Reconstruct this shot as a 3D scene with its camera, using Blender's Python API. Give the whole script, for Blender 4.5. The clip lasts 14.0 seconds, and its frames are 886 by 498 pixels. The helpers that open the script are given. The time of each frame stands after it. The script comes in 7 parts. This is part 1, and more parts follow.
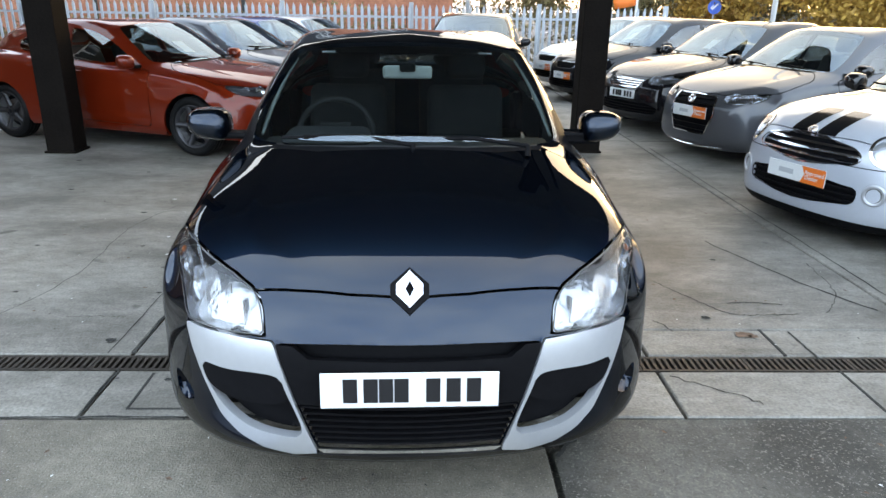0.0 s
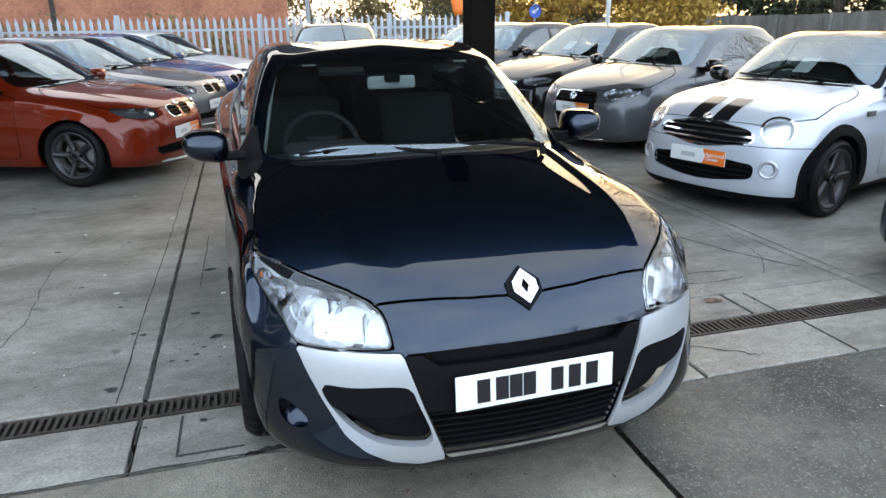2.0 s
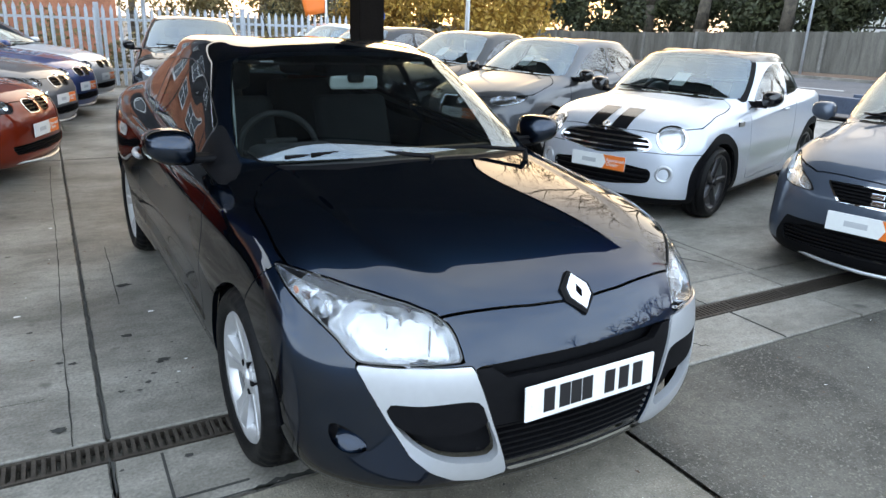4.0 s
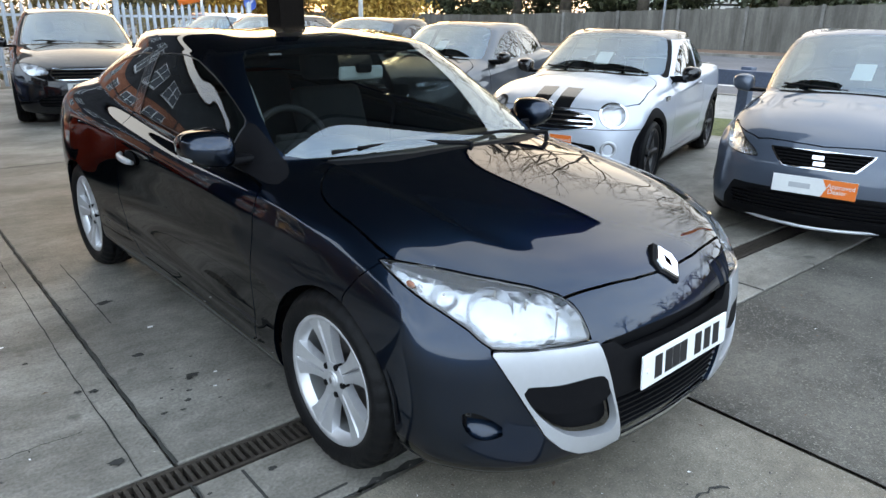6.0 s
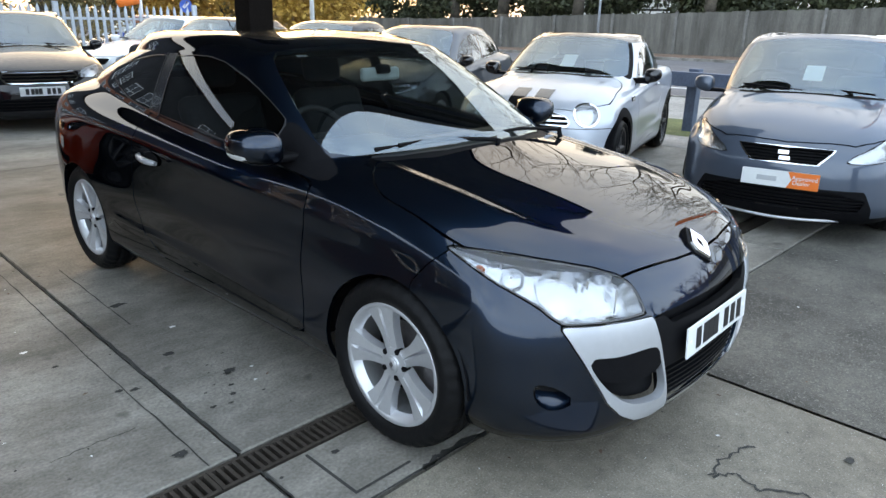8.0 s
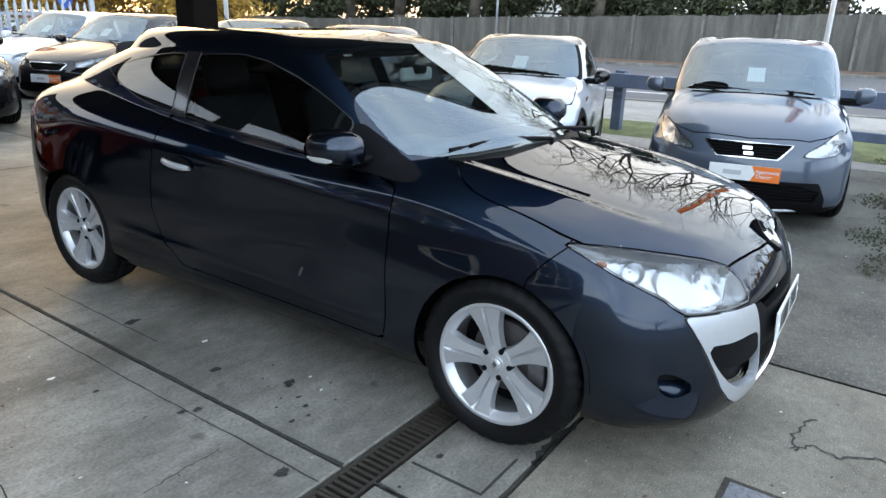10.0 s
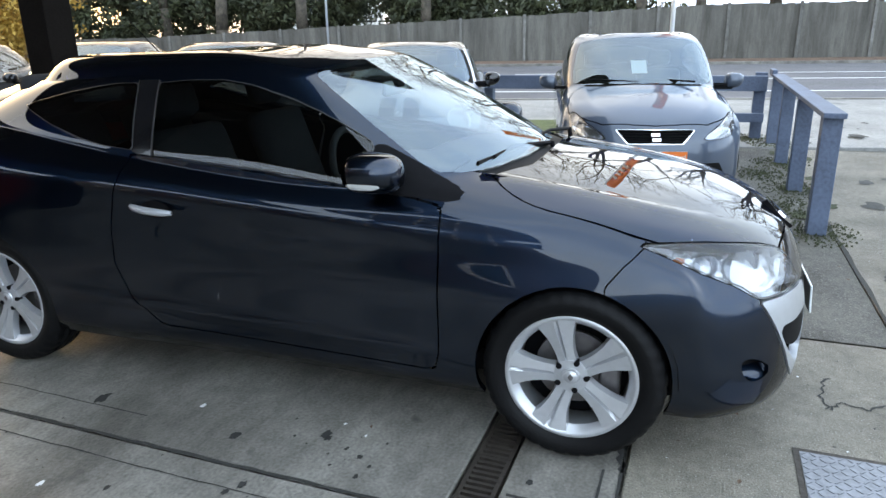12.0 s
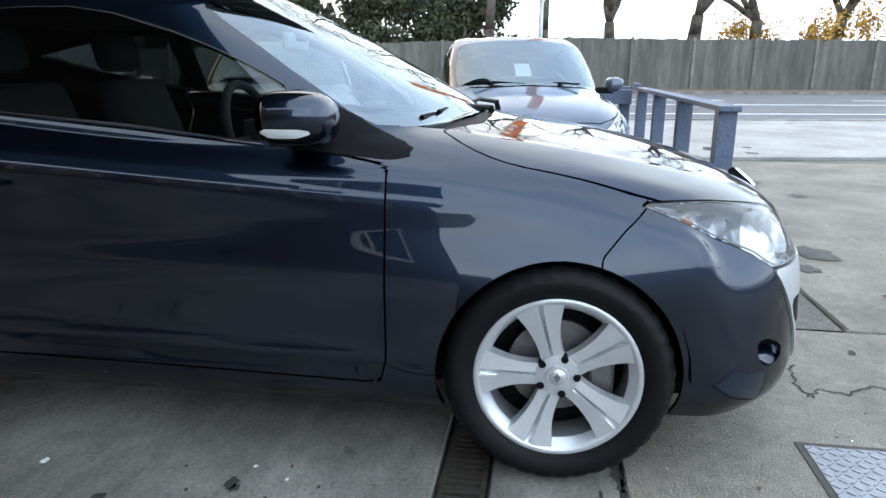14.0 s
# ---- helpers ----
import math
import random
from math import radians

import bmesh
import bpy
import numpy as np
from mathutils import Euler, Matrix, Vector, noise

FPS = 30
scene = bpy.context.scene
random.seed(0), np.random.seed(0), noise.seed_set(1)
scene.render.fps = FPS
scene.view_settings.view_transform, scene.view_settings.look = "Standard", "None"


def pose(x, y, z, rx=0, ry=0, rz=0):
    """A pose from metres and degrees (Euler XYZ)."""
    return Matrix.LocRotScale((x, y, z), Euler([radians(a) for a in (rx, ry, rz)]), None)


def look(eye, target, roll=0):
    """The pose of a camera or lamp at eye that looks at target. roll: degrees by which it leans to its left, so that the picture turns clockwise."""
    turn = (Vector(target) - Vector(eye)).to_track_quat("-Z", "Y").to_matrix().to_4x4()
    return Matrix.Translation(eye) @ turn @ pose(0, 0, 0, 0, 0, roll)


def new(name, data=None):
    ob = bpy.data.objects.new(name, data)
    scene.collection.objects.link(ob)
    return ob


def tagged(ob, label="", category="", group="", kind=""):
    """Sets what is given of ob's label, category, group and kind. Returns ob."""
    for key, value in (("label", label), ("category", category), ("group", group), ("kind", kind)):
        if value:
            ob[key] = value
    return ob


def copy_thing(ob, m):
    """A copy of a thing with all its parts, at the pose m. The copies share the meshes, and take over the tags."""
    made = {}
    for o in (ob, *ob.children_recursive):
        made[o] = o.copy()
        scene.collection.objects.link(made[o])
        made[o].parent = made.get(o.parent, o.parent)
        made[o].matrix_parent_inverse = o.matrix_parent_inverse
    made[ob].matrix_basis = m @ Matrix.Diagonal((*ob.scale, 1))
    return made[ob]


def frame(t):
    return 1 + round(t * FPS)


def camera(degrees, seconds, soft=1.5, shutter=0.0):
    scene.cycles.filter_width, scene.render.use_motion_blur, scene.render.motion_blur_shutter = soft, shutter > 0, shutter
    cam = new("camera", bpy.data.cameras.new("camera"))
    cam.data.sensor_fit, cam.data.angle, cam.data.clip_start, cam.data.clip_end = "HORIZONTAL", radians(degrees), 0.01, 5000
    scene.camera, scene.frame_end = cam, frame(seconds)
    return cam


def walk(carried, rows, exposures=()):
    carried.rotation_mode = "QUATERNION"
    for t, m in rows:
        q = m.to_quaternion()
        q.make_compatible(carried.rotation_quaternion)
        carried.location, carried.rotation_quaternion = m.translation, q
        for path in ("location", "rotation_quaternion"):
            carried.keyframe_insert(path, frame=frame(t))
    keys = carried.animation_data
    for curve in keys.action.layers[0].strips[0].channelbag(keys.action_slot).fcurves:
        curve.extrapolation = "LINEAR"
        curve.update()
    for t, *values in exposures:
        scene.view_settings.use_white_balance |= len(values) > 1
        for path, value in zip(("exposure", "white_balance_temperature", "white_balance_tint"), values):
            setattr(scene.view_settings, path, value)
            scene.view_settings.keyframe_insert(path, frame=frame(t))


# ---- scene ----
cam = camera(65.9, 14.0)
METRES, EYE, TILT, LEAN, TURN = 4.934, 1.535, 0.0, 0.0, -1.6
ROWS = [
    (0.0, 0.0, 0.0, 0.0, 0.3, -19.25, -0.87),
    (0.5, -0.031, 0.0033, -0.0044, -1.9, -18.62, -0.87),
    (1.0, -0.0704, 0.0097, -0.0029, -4.79, -19.19, -0.07),
    (1.5, -0.1104, 0.0119, -0.0019, -8.32, -18.49, -1.27),
    (2.0, -0.1653, 0.0043, 0.0007, -14.25, -18.57, 0.67),
    (2.5, -0.2022, 0.0097, -0.0051, -16.26, -17.68, -1.3),
    (3.0, -0.2382, 0.029, -0.0041, -19.34, -18.17, 1.54),
    (3.5, -0.2636, 0.048, -0.0033, -23.79, -18.18, 0.1),
    (6.0, -0.4037, 0.1402, -0.0061, -38.69, -18.9, -0.95),
    (6.5, -0.4446, 0.1523, -0.0058, -41.37, -18.47, 0.47),
    (7.0, -0.4687, 0.1589, -0.0058, -42.44, -18.48, -0.61),
    (7.5, -0.4787, 0.1611, -0.0067, -43.02, -18.23, -1.36),
    (8.0, -0.4858, 0.1696, -0.0076, -44.04, -18.53, -1.19),
    (10.5, -0.6031, 0.322, -0.0126, -57.32, -17.49, -0.41),
    (11.0, -0.6115, 0.3625, -0.013, -61.61, -16.78, 1.43),
    (11.5, -0.6182, 0.3922, -0.0142, -64.16, -17.62, -0.82),
    (12.0, -0.6338, 0.4266, -0.013, -67.71, -17.44, 0.98),
    (12.5, -0.6496, 0.454, -0.012, -72.54, -17.88, 0.88),
    (13.0, -0.6433, 0.4666, -0.02, -73.99, -18.13, 2.13),
    (13.5, -0.6075, 0.489, -0.0379, -78.82, -16.4, 4.54),
    (14.0, -0.5574, 0.5139, -0.0779, -79.91, -14.93, -0.37),
]
walk(cam, [(t, pose(0, 0, EYE, TILT, LEAN, TURN) @ pose(METRES * x, METRES * y, METRES * z, 90 + pitch, roll, yaw)) for t, x, y, z, yaw, pitch, roll in ROWS],
     [(0.0, 1.20), (1.0, 1.04), (2.0, 1.10), (3.0, 1.18), (3.5, 1.15), (6.5, 1.00), (8.0, 0.92), (10.5, 0.98), (12.0, 1.06), (13.5, 1.17), (14.0, 1.15)])

# ---- world and light ----
SUN_DIR = Vector((0.50, 0.86, 0.15)).normalized()
world = bpy.data.worlds.new("sky")
scene.world = world
world.use_nodes = True
wn = world.node_tree
sky = wn.nodes.new("ShaderNodeTexSky")
sky.sky_type, sky.sun_disc = "NISHITA", False
sky.sun_elevation, sky.sun_rotation = radians(9), math.atan2(SUN_DIR.x, SUN_DIR.y)
sky.air_density, sky.dust_density, sky.ozone_density = 1.0, 3.0, 1.0
# thin high cloud over the whole sky
wt, wnoise, wramp, wmix = (wn.nodes.new("ShaderNode" + k) for k in ("TexCoord", "TexNoise", "ValToRGB", "Mix"))
wmix.data_type = "RGBA"
wnoise.inputs["Scale"].default_value, wnoise.inputs["Detail"].default_value, wnoise.inputs["Roughness"].default_value = 2.2, 6, 0.6
wramp.color_ramp.elements[0].position, wramp.color_ramp.elements[1].position = 0.35, 0.7
wramp.color_ramp.elements[0].color, wramp.color_ramp.elements[1].color = (4.3, 5.0, 6.5, 1), (7.55, 7.7, 8.3, 1)
wn.links.new(wt.outputs["Generated"], wnoise.inputs["Vector"])
wn.links.new(wnoise.outputs[0], wramp.inputs[0])
# the cloud thins round the low sun
wdot, wthin = wn.nodes.new("ShaderNodeVectorMath"), wn.nodes.new("ShaderNodeMapRange")
wdot.operation, wdot.inputs[1].default_value = "DOT_PRODUCT", SUN_DIR
wthin.interpolation_type = "SMOOTHSTEP"
wthin.inputs[1].default_value, wthin.inputs[2].default_value, wthin.inputs[3].default_value, wthin.inputs[4].default_value = 0.5, 1.0, 0.82, 0.44
wn.links.new(wt.outputs["Generated"], wdot.inputs[0])
wn.links.new(wdot.outputs["Value"], wthin.inputs[0])
wn.links.new(wthin.outputs[0], wmix.inputs[0])
wn.links.new(sky.outputs[0], wmix.inputs[6])
# the haze is brightest towards the horizon
wsep, wlift, wscale = (wn.nodes.new("ShaderNode" + k) for k in ("SeparateXYZ", "MapRange", "VectorMath"))
wscale.operation = "SCALE"
wlift.inputs[3].default_value, wlift.inputs[4].default_value = 2.3, 1.55
wn.links.new(wt.outputs["Generated"], wsep.inputs[0])
wn.links.new(wsep.outputs[2], wlift.inputs[0])
wn.links.new(wramp.outputs[0], wscale.inputs[0])
wn.links.new(wlift.outputs[0], wscale.inputs["Scale"])
wblue = wn.nodes.new("ShaderNodeMix")
wblue.data_type, wblue.blend_type = "RGBA", "MULTIPLY"
wblue.inputs[7].default_value = (0.72, 1.06, 1.55, 1)
waway = wn.nodes.new("ShaderNodeMapRange")
waway.inputs[1].default_value, waway.inputs[2].default_value, waway.inputs[3].default_value = 0.97, 0.2, 0.35
wn.links.new(wdot.outputs["Value"], waway.inputs[0])
wn.links.new(waway.outputs[0], wblue.inputs[0])
wn.links.new(wscale.outputs[0], wblue.inputs[6])
wn.links.new(wblue.outputs[2], wmix.inputs[7])
wn.links.new(wmix.outputs[2], wn.nodes["Background"].inputs[0])
wn.nodes["Background"].inputs[1].default_value = 0.13
sun = new("sun", bpy.data.lights.new("sun", "SUN"))
sun.data.energy, sun.data.angle, sun.data.color = 0.35, radians(14), (1.0, 0.86, 0.68)
sun.matrix_world = look(SUN_DIR * 60, (0, 0, 0))
scene.view_settings.use_white_balance = True
scene.view_settings.white_balance_temperature = 10700

# ---- materials ----
def nodes_of(name):
    m = bpy.data.materials.new(name)
    m.use_nodes = True
    t = m.node_tree
    return m, t, t.nodes["Principled BSDF"]


def plain(name, color, rough=0.5, metal=0.0, coat=0.0, spec=0.5, bump=0.0, scale=40.0, vary=0.12, emit=0.0):
    """A surface with a fine grain and a slow variation of its colour."""
    m, t, b = nodes_of(name)
    tc = t.nodes.new("ShaderNodeTexCoord")
    n1 = t.nodes.new("ShaderNodeTexNoise")
    n1.inputs["Scale"].default_value, n1.inputs["Detail"].default_value = scale * 0.08, 4
    n2 = t.nodes.new("ShaderNodeTexNoise")
    n2.inputs["Scale"].default_value, n2.inputs["Detail"].default_value = scale, 3
    for n in (n1, n2):
        t.links.new(tc.outputs["Object"], n.inputs["Vector"])
    mix = t.nodes.new("ShaderNodeMath")
    mix.operation = "ADD"
    t.links.new(n1.outputs[0], mix.inputs[0]), t.links.new(n2.outputs[0], mix.inputs[1])
    ramp = t.nodes.new("ShaderNodeValToRGB")
    ramp.color_ramp.elements[0].position, ramp.color_ramp.elements[1].position = 0.35, 0.65
    ramp.color_ramp.elements[0].color = (*[c * (1 - vary) for c in color], 1)
    ramp.color_ramp.elements[1].color = (*[min(1, c * (1 + vary)) for c in color], 1)
    half = t.nodes.new("ShaderNodeMath")
    half.operation, half.inputs[1].default_value = "MULTIPLY", 0.5
    t.links.new(mix.outputs[0], half.inputs[0])
    t.links.new(half.outputs[0], ramp.inputs[0])
    t.links.new(ramp.outputs[0], b.inputs["Base Color"])
    b.inputs["Roughness"].default_value, b.inputs["Metallic"].default_value = rough, metal
    b.inputs["Coat Weight"].default_value, b.inputs["Coat Roughness"].default_value = coat, 0.03
    b.inputs["Specular IOR Level"].default_value = spec
    if bump:
        bp = t.nodes.new("ShaderNodeBump")
        bp.inputs["Strength"].default_value, bp.inputs["Distance"].default_value = bump, 0.01
        t.links.new(n2.outputs[0], bp.inputs["Height"])
        t.links.new(bp.outputs[0], b.inputs["Normal"])
    if emit:
        b.inputs["Emission Color"].default_value, b.inputs["Emission Strength"].default_value = (*color, 1), emit
    return m


def paint(name, color, metal=0.55, flake=0.12, rough=0.38):
    """Car paint: a flaked base under a clear coat."""
    m, t, b = nodes_of(name)
    tc, n = t.nodes.new("ShaderNodeTexCoord"), t.nodes.new("ShaderNodeTexNoise")
    n.inputs["Scale"].default_value, n.inputs["Detail"].default_value = 900, 1
    t.links.new(tc.outputs["Object"], n.inputs["Vector"])
    ramp = t.nodes.new("ShaderNodeValToRGB")
    ramp.color_ramp.elements[0].position, ramp.color_ramp.elements[1].position = 0.3, 0.7
    ramp.color_ramp.elements[0].color = (*[c * (1 - flake) for c in color], 1)
    ramp.color_ramp.elements[1].color = (*[min(1, c * (1 + flake)) for c in color], 1)
    t.links.new(n.outputs[0], ramp.inputs[0])
    t.links.new(ramp.outputs[0], b.inputs["Base Color"])
    b.inputs["Metallic"].default_value, b.inputs["Roughness"].default_value = metal, rough
    b.inputs["Coat Weight"].default_value, b.inputs["Coat Roughness"].default_value, b.inputs["Coat IOR"].default_value = 1.0, 0.010, 1.5
    b.inputs["Specular IOR Level"].default_value = 0.08
    b.inputs["Specular Tint"].default_value = (*[min(1, 0.04 + 5 * c) for c in color], 1)
    return m


def glass(name, tint, ior=1.5, sheen=(1, 1, 1)):
    """A tinted pane: clear with a Fresnel gloss."""
    m, t, b = nodes_of(name)
    t.nodes.remove(b)
    out = t.nodes["Material Output"]
    tr, gl = t.nodes.new("ShaderNodeBsdfTransparent"), t.nodes.new("ShaderNodeBsdfGlossy")
    tr.inputs[0].default_value = (*tint, 1)
    gl.inputs["Roughness"].default_value = 0.0
    gl.inputs[0].default_value = (*sheen, 1)
    lw, pw, fr, mx = t.nodes.new("ShaderNodeLayerWeight"), t.nodes.new("ShaderNodeMath"), t.nodes.new("ShaderNodeMapRange"), t.nodes.new("ShaderNodeMixShader")
    lw.inputs[0].default_value = 0.5
    pw.operation, pw.inputs[1].default_value = "POWER", 5.0
    fr.inputs[3].default_value, fr.inputs[4].default_value = ((ior - 1) / (ior + 1)) ** 2, 1.0
    t.links.new(lw.outputs["Facing"], pw.inputs[0]), t.links.new(pw.outputs[0], fr.inputs[0])
    t.links.new(fr.outputs[0], mx.inputs[0]), t.links.new(tr.outputs[0], mx.inputs[1]), t.links.new(gl.outputs[0], mx.inputs[2])
    t.links.new(mx.outputs[0], out.inputs[0])
    return m


def mottled(name, a, b_, scale, rough=0.85, bump=0.3, fine=120.0, spots=None, island=False, stretch=(1, 1, 1)):
    """Ground and masonry: two colours in large stains, fine grit and relief, a shade of its own for each piece."""
    m, t, b = nodes_of(name)
    geo = t.nodes.new("ShaderNodeNewGeometry")
    mp = t.nodes.new("ShaderNodeMapping")
    mp.inputs["Scale"].default_value = stretch
    t.links.new(geo.outputs["Position"], mp.inputs["Vector"])
    big, fin = t.nodes.new("ShaderNodeTexNoise"), t.nodes.new("ShaderNodeTexNoise")
    big.inputs["Scale"].default_value, big.inputs["Detail"].default_value, big.inputs["Roughness"].default_value = scale, 6, 0.62
    fin.inputs["Scale"].default_value, fin.inputs["Detail"].default_value = fine, 3
    t.links.new(mp.outputs[0], big.inputs["Vector"]), t.links.new(geo.outputs["Position"], fin.inputs["Vector"])
    ramp = t.nodes.new("ShaderNodeValToRGB")
    ramp.color_ramp.elements[0].position, ramp.color_ramp.elements[1].position = 0.36, 0.62
    ramp.color_ramp.elements[0].color, ramp.color_ramp.elements[1].color = (*a, 1), (*b_, 1)
    t.links.new(big.outputs[0], ramp.inputs[0])
    grit = t.nodes.new("ShaderNodeMapRange")
    grit.inputs[1].default_value, grit.inputs[2].default_value = 0.36, 0.64
    grit.inputs[3].default_value, grit.inputs[4].default_value = 0.66, 1.34
    mid = t.nodes.new("ShaderNodeTexNoise")
    mid.inputs["Scale"].default_value, mid.inputs["Detail"].default_value, mid.inputs["Roughness"].default_value = fine * 0.16, 5, 0.7
    t.links.new(mp.outputs[0], mid.inputs["Vector"])
    both = t.nodes.new("ShaderNodeMix")
    both.inputs[0].default_value = 0.5
    t.links.new(fin.outputs[0], both.inputs[2]), t.links.new(mid.outputs[0], both.inputs[3])
    t.links.new(both.outputs[0], grit.inputs[0])
    oi = t.nodes.new("ShaderNodeObjectInfo")
    tone = t.nodes.new("ShaderNodeMapRange")
    tone.inputs[3].default_value, tone.inputs[4].default_value = 0.86, 1.14
    t.links.new(geo.outputs["Random Per Island"] if island else oi.outputs["Random"], tone.inputs[0])
    mul = t.nodes.new("ShaderNodeMath")
    mul.operation = "MULTIPLY"
    t.links.new(grit.outputs[0], mul.inputs[0]), t.links.new(tone.outputs[0], mul.inputs[1])
    vm = t.nodes.new("ShaderNodeVectorMath")
    vm.operation = "SCALE"
    t.links.new(ramp.outputs[0], vm.inputs[0]), t.links.new(mul.outputs[0], vm.inputs["Scale"])
    col = vm.outputs[0]
    if spots:
        sp = t.nodes.new("ShaderNodeTexNoise")
        sp.inputs["Scale"].default_value, sp.inputs["Detail"].default_value = spots[0], 2
        t.links.new(geo.outputs["Position"], sp.inputs["Vector"])
        sr = t.nodes.new("ShaderNodeMapRange")
        sr.inputs[1].default_value, sr.inputs[2].default_value = spots[1], spots[1] + 0.05
        t.links.new(sp.outputs[0], sr.inputs[0])
        mx = t.nodes.new("ShaderNodeMix")
        mx.data_type = "RGBA"
        mx.inputs[7].default_value = (*spots[2], 1)
        t.links.new(sr.outputs[0], mx.inputs[0]), t.links.new(col, mx.inputs[6])
        col = mx.outputs[2]
    t.links.new(col, b.inputs["Base Color"])
    b.inputs["Roughness"].default_value = rough
    bp = t.nodes.new("ShaderNodeBump")
    bp.inputs["Strength"].default_value, bp.inputs["Distance"].default_value = bump, 0.012
    t.links.new(both.outputs[0], bp.inputs["Height"])
    t.links.new(bp.outputs[0], b.inputs["Normal"])
    return m


CONCRETE = mottled("weathered_concrete", (0.115, 0.106, 0.092), (0.262, 0.244, 0.217), 1.3, 0.6, 0.6, 75, (4.2, 0.70, (0.08, 0.074, 0.066)), stretch=(0.8, 1.3, 1))
AGGREGATE = mottled("exposed_aggregate_concrete", (0.122, 0.106, 0.084), (0.222, 0.196, 0.158), 1.6, 0.72, 1.0, 130, (130, 0.66, (0.34, 0.32, 0.28)))
TARMAC = mottled("old_tarmac", (0.034, 0.032, 0.027), (0.098, 0.092, 0.079), 1.6, 0.75, 1.0, 120, (95, 0.60, (0.16, 0.15, 0.13)))
ROAD = mottled("road_asphalt", (0.085, 0.085, 0.095), (0.125, 0.125, 0.137), 0.5, 0.75, 0.5, 120)
PAVE = mottled("pale_pavement", (0.17, 0.167, 0.16), (0.265, 0.258, 0.248), 0.7, 0.75, 0.4, 80, (1.6, 0.66, (0.14, 0.14, 0.14)))
GRASS = mottled("rough_grass", (0.05, 0.075, 0.025), (0.12, 0.14, 0.05), 2.5, 0.9, 1.0, 60)
MOSS = mottled("moss", (0.020, 0.027, 0.012), (0.05, 0.056, 0.024), 6, 0.95, 1.0, 90)
SOIL = mottled("leaf_litter", (0.075, 0.045, 0.032), (0.145, 0.088, 0.06), 2.0, 0.95, 1.0, 40)
DARKBRICK = mottled("dark_brick", (0.07, 0.04, 0.03), (0.12, 0.065, 0.05), 1.2, 0.85, 0.5, 60)
BRICK = mottled("red_brick", (0.28, 0.095, 0.055), (0.38, 0.14, 0.08), 1.2, 0.85, 0.5, 60, island=True)
BOARD = mottled("grey_fence_board", (0.078, 0.072, 0.062), (0.128, 0.120, 0.105), 1.5, 0.85, 0.5, 30, stretch=(1, 1, 0.15))
DAMP = mottled("damp_concrete", (0.045, 0.044, 0.040), (0.08, 0.078, 0.072), 3, 0.9, 0.4, 60)
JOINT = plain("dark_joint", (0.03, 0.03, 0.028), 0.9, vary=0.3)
IRON = plain("rusty_cast_iron", (0.055, 0.045, 0.038), 0.65, 0.5, bump=0.4, vary=0.35)
STEEL = plain("worn_chequer_steel", (0.22, 0.23, 0.25), 0.5, 0.7, bump=0.3, vary=0.2)
POSTPAINT = plain("black_brown_post_paint", (0.009, 0.007, 0.006), 0.8, spec=0.05, bump=0.2, vary=0.3)
CANOPY = plain("dark_canopy_soffit", (0.085, 0.084, 0.082), 0.8, vary=0.2)
GALV = plain("galvanised_steel", (0.42, 0.46, 0.50), 0.5, 0.35, vary=0.18)
RAILBLUE = plain("slate_blue_painted_timber", (0.075, 0.105, 0.16), 0.6, bump=0.25, vary=0.25)
WHITEPAINT = plain("white_paint", (0.75, 0.75, 0.74), 0.55, vary=0.06)
ORANGE = plain("orange_print", (0.85, 0.17, 0.025), 0.5, vary=0.05)
BLUESIGN = plain("blue_sign_face", (0.03, 0.12, 0.50), 0.4, vary=0.05)
CARDWHITE = plain("white_card", (0.72, 0.74, 0.74), 0.35, coat=0.4, vary=0.03)
INK = plain("black_ink", (0.008, 0.008, 0.01), 0.4, vary=0.05)
# Greyer than the silver rim: the barrel's shade is in the colour.
BARREL = plain("shaded_wheel_barrel", (0.26, 0.265, 0.27), 0.4, 0.5, vary=0.1)
FENCEPOST = mottled("fence_post_concrete", (0.11, 0.105, 0.095), (0.17, 0.163, 0.15), 2, 0.85, 0.4, 40)
GREYINK = plain("grey_ink", (0.42, 0.44, 0.46), 0.4, vary=0.05)
RUBBER = plain("tyre_rubber", (0.006, 0.006, 0.0065), 0.5, spec=0.12, bump=0.15, scale=120, vary=0.2)
ALLOY = plain("silver_alloy", (0.52, 0.53, 0.55), 0.30, 0.55, coat=0.4, vary=0.05)
ALLOYDARK = plain("graphite_alloy", (0.05, 0.05, 0.055), 0.35, 0.7, vary=0.05)
BRAKE = plain("brake_iron", (0.16, 0.15, 0.15), 0.5, 0.8, vary=0.2)
CHROME = plain("chrome", (0.78, 0.79, 0.81), 0.08, 1.0, vary=0.02)
SILVER = plain("silver_trim_paint", (0.50, 0.52, 0.55), 0.30, 0.55, coat=0.5, vary=0.03)
BLACKPL = plain("black_plastic", (0.006, 0.006, 0.007), 0.5, spec=0.05, vary=0.2)
GLOSSBLACK = plain("gloss_black_plastic", (0.006, 0.006, 0.007), 0.12, coat=0.6, vary=0.1)
CABIN = plain("dark_cabin_trim", (0.011, 0.011, 0.012), 0.75, bump=0.2, scale=90, vary=0.2)
DASH = plain("dashboard_plastic", (0.035, 0.036, 0.04), 0.6, bump=0.3, scale=140, vary=0.15)
SEATCLOTH = plain("charcoal_seat_cloth", (0.019, 0.019, 0.021), 0.9, bump=0.4, scale=160, vary=0.2)
LINING = plain("pillar_lining_cloth", (0.26, 0.29, 0.28), 0.8, vary=0.06)
CREAM = plain("pale_visor_cloth", (0.40, 0.43, 0.41), 0.8, vary=0.06)
